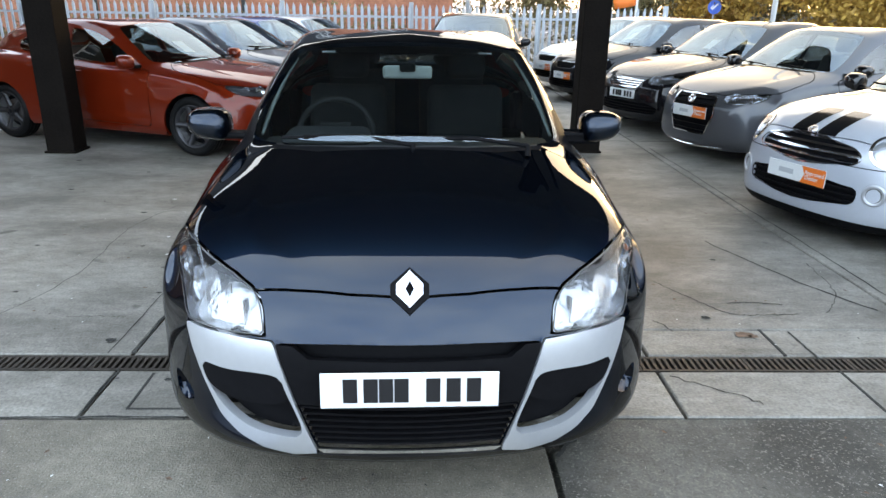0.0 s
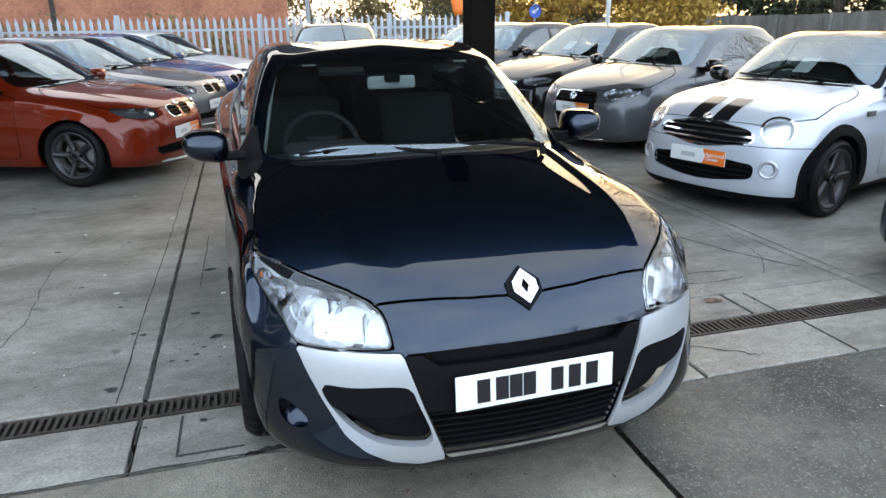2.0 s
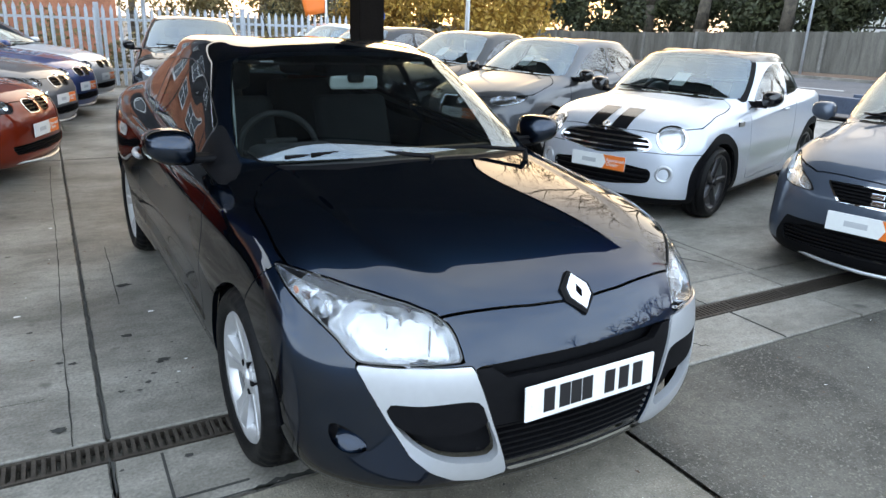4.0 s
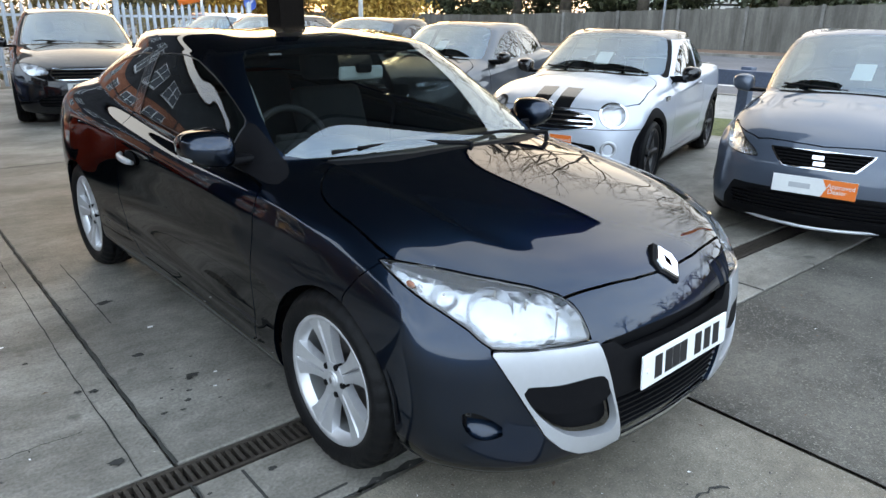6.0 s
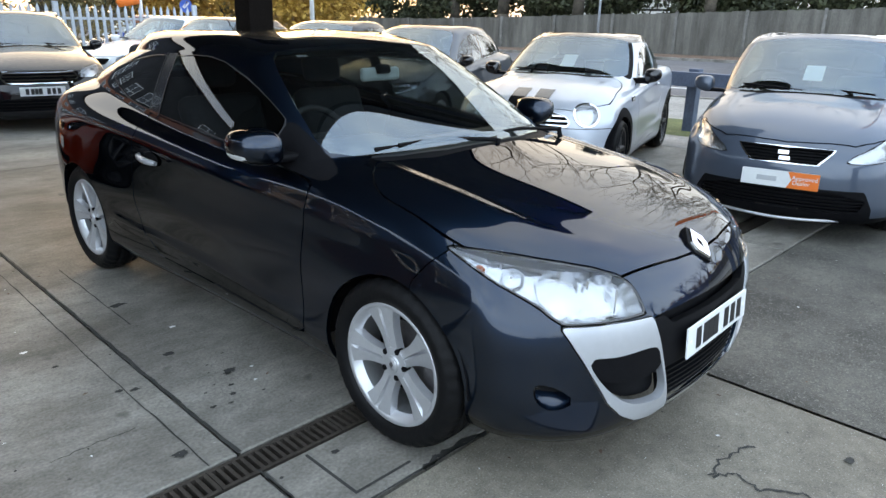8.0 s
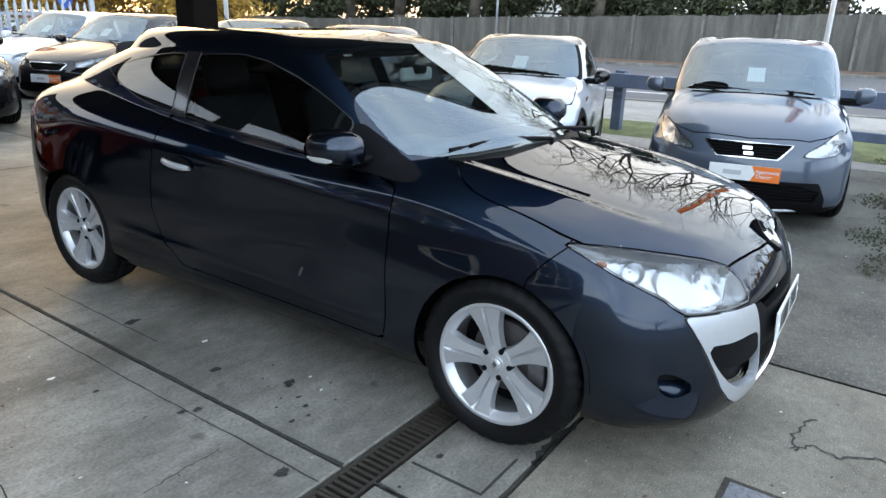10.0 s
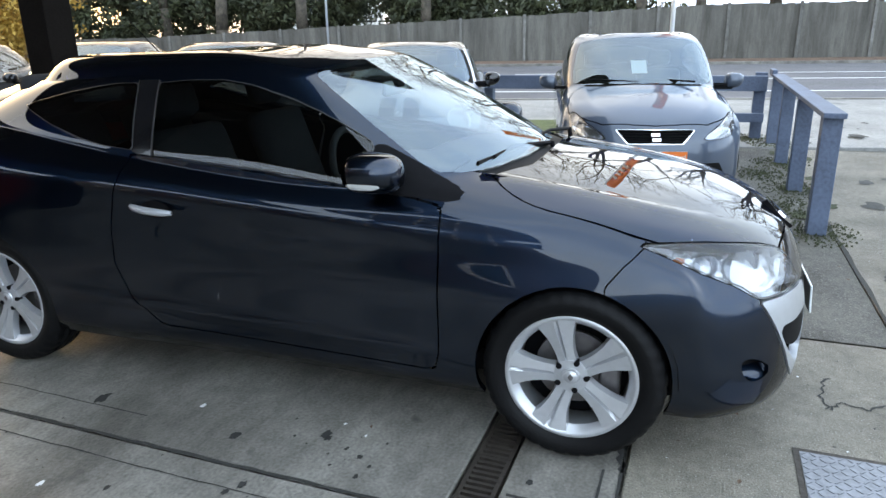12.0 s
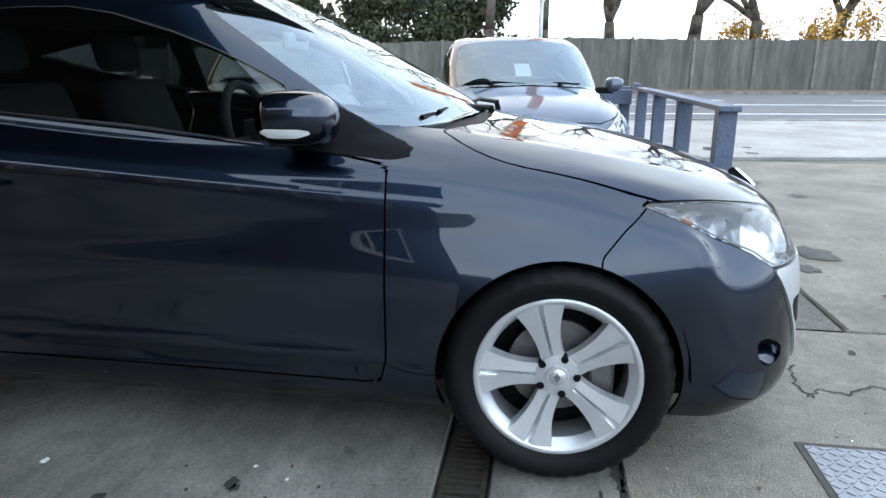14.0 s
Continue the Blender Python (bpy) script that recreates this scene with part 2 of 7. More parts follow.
REFLECT = plain("headlamp_reflector", (0.44, 0.45, 0.47), 0.15, 0.92, bump=0.7, scale=34, vary=0.05)
LENS = glass("clear_lens", (0.95, 0.97, 0.98), 1.62)
LAMPDARK = plain("smoked_lamp_bowl", (0.10, 0.10, 0.11), 0.2, 0.6, vary=0.1)
LAMPGREY = plain("grey_lamp_bowl", (0.55, 0.56, 0.58), 0.18, 0.7, vary=0.1)
LENSEDGE = plain("clear_lens_edge", (0.05, 0.052, 0.056), 0.25, coat=0.2, vary=0.05)
AMBER = plain("amber_lens", (0.30, 0.075, 0.02), 0.3, coat=0.3, vary=0.05)
REDLENS = plain("red_lens", (0.45, 0.01, 0.012), 0.15, coat=0.8, vary=0.05)
PANE = glass("car_window", (0.55, 0.63, 0.63), 2.2)
SCREEN = glass("coated_windscreen", (0.52, 0.60, 0.60), 2.5, (0.76, 0.90, 1.0))
GREYSEAL = plain("grey_rubber_seal", (0.022, 0.022, 0.024), 0.4, vary=0.1)
PANEMID = glass("door_window_glass", (0.34, 0.39, 0.39), 1.6)
PANEDARK = glass("privacy_window", (0.11, 0.13, 0.13), 1.75)
BARK = mottled("tree_bark", (0.045, 0.036, 0.028), (0.10, 0.08, 0.06), 3, 0.95, 0.9, 30)
LEAFDARK = mottled("evergreen_leaf", (0.014, 0.020, 0.009), (0.050, 0.058, 0.022), 1.2, 0.7, 0.3, 20, island=True)
# Autumn leaves; the gold also stands for sun glow in the gap's scrub.
LEAFGOLD = mottled("autumn_and_glow_leaf", (0.30, 0.15, 0.025), (0.46, 0.27, 0.05), 1.2, 0.7, 0.3, 20, island=True)
LEAFBROWN = mottled("winter_hedge_leaf", (0.10, 0.075, 0.03), (0.20, 0.15, 0.06), 1.2, 0.8, 0.3, 20, island=True)
RENDERWALL = mottled("pale_render", (0.55, 0.53, 0.49), (0.66, 0.64, 0.60), 0.8, 0.85, 0.2, 30)
UPPERDARK = mottled("dark_upper_wall", (0.018, 0.018, 0.020), (0.04, 0.04, 0.045), 1.5, 0.7, 0.5, 14)
ROOFTILE = mottled("roof_tile", (0.10, 0.06, 0.045), (0.17, 0.10, 0.075), 1.5, 0.85, 0.5, 12)
WINDOWGLASS = plain("house_window_glass", (0.02, 0.025, 0.03), 0.03, spec=0.9, vary=0.1)
TIMBERDARK = plain("black_timber", (0.02, 0.018, 0.016), 0.7, vary=0.3)
PAINTS = {}


def car_paint(name, color, metal=0.55, rough=0.38):
    if name not in PAINTS:
        PAINTS[name] = paint(name + "_car_paint", color, metal, rough=rough)
    return PAINTS[name]

# ---- mesh tools ----
def mesh_of(name, verts, faces, mat, smooth=True):
    me = bpy.data.meshes.new(name)
    me.from_pydata([tuple(map(float, v)) for v in verts], [], [tuple(map(int, f)) for f in faces])
    me.update()
    me.materials.append(mat)
    if smooth:
        me.polygons.foreach_set("use_smooth", [True] * len(me.polygons))
    return me


def piece(name, verts, faces, mat, parent=None, label="", smooth=False, m=None):
    ob = new(name, mesh_of(name, verts, faces, mat, smooth))
    ob.parent = parent
    if m is not None:
        ob.matrix_basis = m
    if label:
        ob["label"] = label
    return ob


def part(name, bm, mat, parent=None, label="", smooth=False, m=None):
    """Links a bmesh as one mesh object under a thing or a part."""
    me = bpy.data.meshes.new(name)
    bmesh.ops.recalc_face_normals(bm, faces=bm.faces)
    bm.to_mesh(me)
    bm.free()
    me.materials.append(mat)
    if smooth:
        me.polygons.foreach_set("use_smooth", [True] * len(me.polygons))
    ob = new(name, me)
    ob.parent = parent
    if m is not None:
        ob.matrix_basis = m
    if label:
        ob["label"] = label
    return ob


def empty(name, m=None):
    ob = new(name)
    ob.empty_display_size = 0.2
    if m is not None:
        ob.matrix_basis = m
    return ob


def box(bm, x0, x1, y0, y1, z0, z1, bev=0.0, m=None):
    """A box with softened edges, added to bm."""
    r = bmesh.ops.create_cube(bm, size=1)
    vs = r["verts"]
    for v in vs:
        v.co = Vector(((x0 + x1) / 2 + v.co.x * (x1 - x0), (y0 + y1) / 2 + v.co.y * (y1 - y0), (z0 + z1) / 2 + v.co.z * (z1 - z0)))
    if m is not None:
        bmesh.ops.transform(bm, matrix=m, verts=vs)
    if bev > 0:
        es = list({e for v in vs for e in v.link_edges})
        bmesh.ops.bevel(bm, geom=es, offset=bev, segments=2, affect="EDGES", profile=0.5)
    return bm


def boxes(*rows, bev=0.0):
    bm = bmesh.new()
    for r in rows:
        box(bm, *r, bev=bev)
    return bm


def rod(bm, a, b, r0, r1=None, n=10):
    """A tapered rod from a to b."""
    a, b = Vector(a), Vector(b)
    r1 = r0 if r1 is None else r1
    q = (b - a).to_track_quat("Z", "Y").to_matrix()
    rings = []
    for p, r in ((a, r0), (b, r1)):
        rings.append([bm.verts.new(p + q @ Vector((r * math.cos(k * math.tau / n), r * math.sin(k * math.tau / n), 0))) for k in range(n)])
    for k in range(n):
        bm.faces.new((rings[0][k], rings[0][(k + 1) % n], rings[1][(k + 1) % n], rings[1][k]))
    bm.faces.new(rings[0][::-1]), bm.faces.new(rings[1])
    return bm


def revolve(profile, n, axis="y"):
    """Verts and faces of a profile of (radius, offset) turned about the local y axis."""
    V, F, K = [], [], len(profile)
    for k in range(n):
        a = k * math.tau / n
        for r, o in profile:
            V.append((r * math.cos(a), o, r * math.sin(a)))
    for k in range(n):
        for j in range(K - 1):
            a, b = k * K + j, ((k + 1) % n) * K + j
            F.append((a, a + 1, b + 1, b))
    return V, F


def tube(points, r, n=8, close=False):
    """Verts and faces of a round tube along points."""
    P = [Vector(p) for p in points]
    V, F, K = [], [], len(P)
    up = Vector((0.13, 0.21, 0.97))
    for i, p in enumerate(P):
        d = (P[(i + 1) % K] - P[i - 1]) if close else (P[min(i + 1, K - 1)] - P[max(i - 1, 0)])
        s = d.cross(up).normalized()
        w = s.cross(d).normalized()
        rr = r[i] if isinstance(r, (list, tuple)) else r
        V += [tuple(p + rr * (math.cos(k * math.tau / n) * s + math.sin(k * math.tau / n) * w)) for k in range(n)]
    for i in range(K if close else K - 1):
        j = (i + 1) % K
        for k in range(n):
            F.append((i * n + k, i * n + (k + 1) % n, j * n + (k + 1) % n, j * n + k))
    return V, F


def text_mesh(name, s, size, mat, parent, m, label="", depth=0.001):
    cu = bpy.data.curves.new(name, "FONT")
    cu.body, cu.size, cu.extrude = s, size, depth
    cu.align_x, cu.align_y = "CENTER", "CENTER"
    tmp = bpy.data.objects.new(name, cu)
    scene.collection.objects.link(tmp)
    me = bpy.data.meshes.new_from_object(tmp.evaluated_get(bpy.context.evaluated_depsgraph_get()))
    bpy.data.objects.remove(tmp)
    me.materials.clear()
    me.materials.append(mat)
    ob = new(name, me)
    ob.parent, ob.matrix_basis = parent, m
    if label:
        ob["label"] = label
    return ob


# ---- smooth curves and surfaces ----
def spline(P, sub):
    """A cubic spline with even curvature through the rows of P, sub steps in each interval."""
    P = np.asarray(P, float)
    K = len(P)
    h = np.maximum(np.linalg.norm(np.diff(P, axis=0), axis=1) ** 0.5, 1e-3)
    A, B = np.eye(K), np.zeros_like(P)
    for i in range(1, K - 1):
        A[i, i - 1], A[i, i], A[i, i + 1] = h[i - 1], 2 * (h[i - 1] + h[i]), h[i]
        B[i] = 6 * ((P[i + 1] - P[i]) / h[i] - (P[i] - P[i - 1]) / h[i - 1])
    M = np.linalg.solve(A, B)
    out = []
    for i in range(K - 1):
        n = sub[i] if hasattr(sub, "__len__") else sub
        for s in np.arange(n) / n:
            a, b = (1 - s) * h[i], s * h[i]
            out.append((M[i] * a**3 + M[i + 1] * b**3) / (6 * h[i]) + (P[i] / h[i] - M[i] * h[i] / 6) * a + (P[i + 1] / h[i] - M[i + 1] * h[i] / 6) * b)
    out.append(P[-1])
    return np.array(out)


def loop(pts, sub=6):
    """A rounded closed outline through pts."""
    P = np.array(pts, float)
    K = len(P)
    return spline(np.vstack([P[-3:], P, P[:3]]), sub)[3 * sub:(3 + K) * sub]


def sdf(Q, poly):
    """Signed distance of the points Q to a closed outline, negative inside."""
    A, B = poly, np.roll(poly, -1, axis=0)
    best, wind = np.full(len(Q), 1e9), np.zeros(len(Q), bool)
    for a, b in zip(A, B):
        e, w = b - a, Q - a
        s = np.clip((w @ e) / max(e @ e, 1e-12), 0, 1)
        best = np.minimum(best, ((w - s[:, None] * e) ** 2).sum(1))
        c = (a[1] <= Q[:, 1]) != (b[1] <= Q[:, 1])
        if abs(e[1]) > 1e-12:
            wind ^= c & (Q[:, 0] < a[0] + (Q[:, 1] - a[1]) * e[0] / e[1])
    d = np.sqrt(best)
    return np.where(wind, -d, d)


def clip(mesh, field):
    """Cuts a mesh (V, F) along field = 0: the inner piece, where it is negative, and the outer one."""
    V, F = mesh
    f = field(V)
    neg = (f < 0).tolist()
    extra, made, inn, out = [], {}, [], []
    for face in F:
        s = [neg[i] for i in face]
        if all(s):
            inn.append(face)
        elif not any(s):
            out.append(face)
        else:
            a, b = [], []
            for k, i in enumerate(face):
                j = face[(k + 1) % len(face)]
                (a if neg[i] else b).append(i)
                if neg[i] != neg[j]:
                    key = (min(i, j), max(i, j))
                    if key not in made:
                        p = f[key[0]] / (f[key[0]] - f[key[1]])
                        made[key] = len(V) + len(extra)
                        extra.append(V[key[0]] + p * (V[key[1]] - V[key[0]]))
                    a.append(made[key]), b.append(made[key])
            if len(a) > 2:
                inn.append(tuple(a))
            if len(b) > 2:
                out.append(tuple(b))
    W = np.vstack([V, extra]) if extra else V
    return (W, inn), (W, out)


def used(mesh):
    V, F = mesh
    ids = sorted({i for f in F for i in f})
    at = {i: k for k, i in enumerate(ids)}
    return V[ids], [tuple(at[i] for i in f) for f in F]


def normals(V, F):
    N = np.zeros_like(V)
    for f in F:
        n = np.cross(V[f[1]] - V[f[0]], V[f[2]] - V[f[0]])
        for i in f:
            N[i] += n
    return N / np.maximum(np.linalg.norm(N, axis=1), 1e-9)[:, None]

# ---- ground ----
def slab(name, x0, x1, y0, y1, mat, parent, z=0.0, thick=0.06):
    bm = bmesh.new()
    box(bm, x0, x1, y0, y1, z - thick, z)
    top = [e for e in bm.edges if all(v.co.z > z - 1e-4 for v in e.verts)]
    bmesh.ops.bevel(bm, geom=top, offset=0.006, segments=1, affect="EDGES")
    return part(name, bm, mat, parent)


ground = tagged(piece("ground", [(-400, -400, -0.04), (400, -400, -0.04), (400, 400, -0.04), (-400, 400, -0.04)], [(0, 1, 2, 3)], TARMAC), "dark tarmac ground sheet", "ground", kind="structure")
forecourt = tagged(empty("pavement_forecourt"), "weathered concrete forecourt slabs with drain and joints", "pavement", kind="structure")
DRAIN_Y0, DRAIN_Y1 = 2.735, 2.865
XS = [-9.2, -5.3, -1.36, 1.06, 2.62, 6.6]
for i, (x0, x1) in enumerate(zip(XS, XS[1:])):
    for y0, y1 in ((2.875, 3.16), (3.16, 8.6), (8.6, 13.0), (13.0, 16.6)):
        if y1 < 3.2 and i < 3 or i == 0 and y1 < 9:
            continue
        slab("concrete_slab", x0 + 0.008, x1 - 0.008, (2.875 if i < 3 and y0 == 3.16 else y0) + 0.006, y1 - 0.006, CONCRETE, forecourt)
    if i > 0:
        slab("concrete_slab", x0 + 0.008, x1 - 0.008, 2.36, DRAIN_Y0 - 0.01, CONCRETE, forecourt)
for x0, x1 in ((-5.3, -3.6), (-3.6, 0.46)):
    for y0, y1 in ((-9, -3.4), (-3.4, 0.05), (0.05, 2.345)):
        slab("aggregate_slab", x0 + 0.006, x1 - 0.006, y0 + 0.006, y1 - 0.004, AGGREGATE, forecourt)
slab("aggregate_slab", 0.475, 6.6, -3.4, 1.22, AGGREGATE, forecourt)
slab("aggregate_slab", 0.475, 6.6, -9, -3.41, AGGREGATE, forecourt)
# the band of old tarmac beside the drain
band = tagged(piece("road_tarmac_band", [(0.478, 1.23, -0.004), (6.6, 1.23, -0.004), (6.6, 2.345, -0.004), (0.72, 2.345, -0.004), (0.478, 2.12, -0.004)], [(0, 1, 2, 3, 4)], TARMAC), "patched dark tarmac strip", "tarmac", kind="structure")
# inset frames in the slabs beside the car
for x0, x1, y0, y1 in ((-1.20, -1.19, 2.42, 2.70), (-1.20, -0.95, 2.41, 2.419), (1.72, 1.735, 2.88, 3.16), (1.9, 1.912, 2.36, 2.73)):
    tagged(part("trim_slab_joint", boxes((x0, x1, y0, y1, -0.004, 0.003)), JOINT), "narrow sealed joint in concrete", "joint", kind="structure")


def crack(points, w, seed, ragged=0.012):
    """A ragged crack in the concrete, filled with dirt."""
    rnd = random.Random(seed)
    P = spline(np.array(points, float), 7)
    L, Rr = [], []
    for i, p in enumerate(P):
        q = P[min(i + 1, len(P) - 1)] - P[max(i - 1, 0)]
        n = np.array([-q[1], q[0]]) / (np.linalg.norm(q) + 1e-9)
        p = p + n * rnd.uniform(-ragged, ragged)
        L.append((*(p + n * w * rnd.uniform(0.3, 1.0)), 0.0025)), Rr.append((*(p - n * w * rnd.uniform(0.3, 1.0)), 0.0025))
    k = len(P)
    tagged(piece("trim_crack", L + Rr, [(i, i + 1, k + i + 1, k + i) for i in range(k - 1)], JOINT), "ragged dark crack in the concrete", "crack", kind="structure")


for x in (-5.3, -1.36):
    crack([(x + 0.002 * math.sin(3 * y), y) for y in np.arange(2.88, 8.7, 0.42)], 0.011, 21, 0.003)
crack([(-1.36, 2.36), (-1.362, 2.55), (-1.36, 2.72)], 0.010, 22, 0.003)
crack([(1.06, 3.16), (1.063, 5.0), (1.06, 8.6)], 0.009, 23, 0.003)
crack([(-1.475 - 0.004 * math.sin(2 * y), y) for y in np.arange(2.88, 8.6, 0.6)], 0.004, 24, 0.003)
crack([(x, 2.352 + 0.003 * math.sin(4 * x)) for x in np.arange(-6.0, 0.5, 0.45)], 0.009, 25, 0.003)
crack([(x, 8.6 + 0.004 * math.sin(4 * x)) for x in np.arange(-6.0, 4.0, 0.5)], 0.009, 26, 0.003)
crack([(-2.3, 3.1), (-2.1, 3.9), (-2.15, 4.8), (-1.95, 5.6)], 0.003, 27)
crack([(0.48, 1.215), (1.6, 1.21), (2.8, 1.22), (4.4, 1.215)], 0.02, 28, 0.003)
crack([(-0.25, 1.62), (-0.18, 1.55), (-0.20, 1.47), (-0.12, 1.36), (-0.16, 1.25), (-0.05, 1.12)], 0.008, 1)
crack([(-0.25, 1.62), (-0.10, 1.63), (0.04, 1.58)], 0.007, 2)
crack([(-0.95, 2.35), (-0.80, 2.37), (-0.62, 2.34)], 0.016, 3)
crack([(1.39, 3.82), (1.46, 3.67), (1.53, 3.55), (1.60, 3.43), (1.675, 3.35), (1.836, 3.34), (2.04, 3.352)], 0.006, 4, 0.006)
crack([(1.70, 3.494), (1.856, 3.505), (2.01, 3.475)], 0.008, 41, 0.005)
crack([(2.506, 4.16), (2.455, 3.81), (2.36, 3.56), (2.20, 3.375)], 0.004, 42, 0.008)
crack([(1.868, 3.136), (1.871, 3.0), (1.873, 2.847)], 0.009, 43, 0.003)
crack([(1.208, 3.26), (1.244, 3.22), (1.267, 3.135)], 0.007, 44, 0.004)
crack([(2.704 + 0.006 * math.sin(3 * y), y) for y in np.arange(3.16, 8.5, 0.5)], 0.008, 45, 0.004)
crack([(-1.86, 3.277), (-1.72, 3.292), (-1.56, 3.29)], 0.003, 46, 0.006)
crack([(-1.19, 5.3), (-1.192, 4.8), (-1.20, 4.22)], 0.004, 47, 0.003)
crack([(-1.364, 2.745), (-1.364, 2.582), (-1.362, 2.40)], 0.005, 48, 0.002)
crack([(1.1, 2.68), (1.3, 2.55), (1.42, 2.45)], 0.006, 5)
crack([(2.0, 4.6), (2.25, 3.9), (2.5, 3.4)], 0.01, 6)
crack([(0.48, 2.1), (0.60, 2.24), (0.74, 2.345)], 0.014, 7)


def stain(x, y, r, seed, mat=JOINT, z=0.0055):
    rnd = random.Random(seed)
    n = 16
    ks = [0.6 + 0.6 * rnd.random() for _ in range(n)]
    V = [(x, y, z)] + [(x + r * ks[k] * math.cos(k * math.tau / n) * 1.4, y + r * ks[k] * math.sin(k * math.tau / n), z) for k in range(n)]
    return [V, [(0, k + 1, (k + 1) % n + 1) for k in range(n)], mat]


def stains(rows, name, label, mat):
    V, F = [], []
    for i, (x, y, r) in enumerate(rows):
        v, fs, _ = stain(x, y, r, i)
        b = len(V)
        V += v
        F += [tuple(b + q for q in t) for t in fs]
    tagged(piece(name, V, F, mat), label, "stain", kind="stuff")


stains([(-1.08, 3.45, 0.021), (-1.10, 3.43, 0.014), (-1.14, 3.33, 0.009), (-1.17, 3.26, 0.012), (-1.21, 3.20, 0.009), (-1.13, 3.56, 0.006), (-1.28, 3.22, 0.010), (-1.25, 3.34, 0.007), (-1.02, 3.62, 0.006), (-1.5, 3.6, 0.014),
        (-1.19, 3.38, 0.005), (-1.16, 3.49, 0.004), (-1.06, 3.20, 0.006), (-1.62, 4.0, 0.012), (-1.9, 4.4, 0.012), (-2.2, 5.2, 0.018), (1.5, 3.3, 0.02), (-2.3, 3.6, 0.012), (-2.6, 4.4, 0.013), (0.2, 1.3, 0.018),
        (1.0, 0.8, 0.03), (-1.75, 5.3, 0.012), (-3.1, 5.9, 0.02), (-2.7, 6.6, 0.015), (-3.6, 7.1, 0.02), (1.9, 4.2, 0.015), (1.4, 5.4, 0.014), (-0.3, 0.9, 0.010), (-0.7, 0.7, 0.012)]
       + [(-1.517, 3.013, 0.022), (-1.147, 4.508, 0.03), (-1.448, 3.57, 0.016), (-1.331, 2.648, 0.007), (-1.111, 2.641, 0.012), (-1.206, 3.779, 0.02)],
       "oil_spots", "dark oil drips on concrete", JOINT)
stains([(-1.06, 4.05, 0.012), (-1.8, 4.6, 0.01), (-2.1, 5.6, 0.012), (-1.5, 5.9, 0.012), (-1.9, 6.8, 0.01), (-1.04, 3.3, 0.006), (-1.678, 4.241, 0.012), (-0.99, 3.416, 0.008)], "paper_litter", "small pale scraps on the ground", WHITEPAINT)


def scraps(name, label, n, size, mat, seed, spans):
    """Small curled scraps lying on the ground."""
    r = random.Random(seed)
    bm = bmesh.new()
    for _ in range(n):
        x0, x1, y0, y1 = r.choice(spans)
        x, y, a, q = r.uniform(x0, x1), r.uniform(y0, y1), r.uniform(0, math.tau), size * r.uniform(0.4, 1.3)
        c, t = math.cos(a), math.sin(a)
        vs = [bm.verts.new((x + (c * u - t * v) * q, y + (t * u + c * v) * q, 0.004 + h * q)) for u, v, h in ((-1, 0, 0.1), (-0.2, 0.45, 0.3), (1, 0.1, 0.05), (0.1, -0.5, 0.25))]
        bm.faces.new(vs)
    return tagged(part(name, bm, mat), label, "litter", kind="stuff")


OPEN_GROUND = ((-4.5, -0.95, 2.9, 9.0), (-4.5, -0.95, 2.9, 6.0), (0.95, 2.6, 2.9, 7.5), (-3.2, 0.4, 0.3, 2.3), (0.5, 3.5, 0.2, 2.3))
scraps("leaf_scraps", "small brown leaf scraps on concrete", 150, 0.013, SOIL, 31, OPEN_GROUND)
scraps("pale_grit", "pale grit on concrete", 170, 0.007, WHITEPAINT, 32, OPEN_GROUND)
scraps("dark_grit", "dark grit on concrete", 320, 0.008, JOINT, 33, OPEN_GROUND)

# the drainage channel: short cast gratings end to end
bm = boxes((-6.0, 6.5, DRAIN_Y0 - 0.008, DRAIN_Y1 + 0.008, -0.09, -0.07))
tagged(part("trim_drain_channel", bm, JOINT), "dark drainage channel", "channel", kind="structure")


bar_mesh = mesh_of("bar", *(lambda x, y0, y1, z0, z1: ([(0, y0, z0), (x, y0, z0), (x, y1, z0), (0, y1, z0), (0, y0, z1), (x, y0, z1), (x, y1, z1), (0, y1, z1)],
                   [(0, 1, 5, 4), (1, 2, 6, 5), (2, 3, 7, 6), (3, 0, 4, 7), (4, 5, 6, 7)]))(0.014, DRAIN_Y0 + 0.014, DRAIN_Y1 - 0.014, -0.028, -0.002), IRON, False)


def grating(near, name="drain_grating"):
    g = tagged(empty(name), "rusty slotted iron drain grating set in concrete", "grating", "gratings in the channel")
    part("frame", boxes((0.0, 0.496, DRAIN_Y0, DRAIN_Y0 + 0.014, -0.03, -0.001), (0.0, 0.496, DRAIN_Y1 - 0.014, DRAIN_Y1, -0.03, -0.001)), IRON, g)
    if near:
        for k in range(17):
            b = new("bar", bar_mesh)
            b.parent, b.location = g, (0.003 + k * 0.0301, 0, 0)
        return g
    bm = bmesh.new()
    for k in range(17):
        x = 0.003 + k * 0.0301
        box(bm, x, x + 0.014, DRAIN_Y0 + 0.014, DRAIN_Y1 - 0.014, -0.028, -0.002)
    tagged(part("bars", bm, IRON, g), kind="stuff")
    return g


near_one, far_one = grating(True), grating(False)
near_one.matrix_basis, far_one.matrix_basis = Matrix.Translation((-3.5, 0, 0)), Matrix.Translation((-6.0, 0, 0))
for k in range(1, 24):
    x = -6.0 + 0.5 * k
    if x != -3.5:
        copy_thing(near_one if -3.6 < x < 3.9 else far_one, Matrix.Translation((x, 0, 0)))

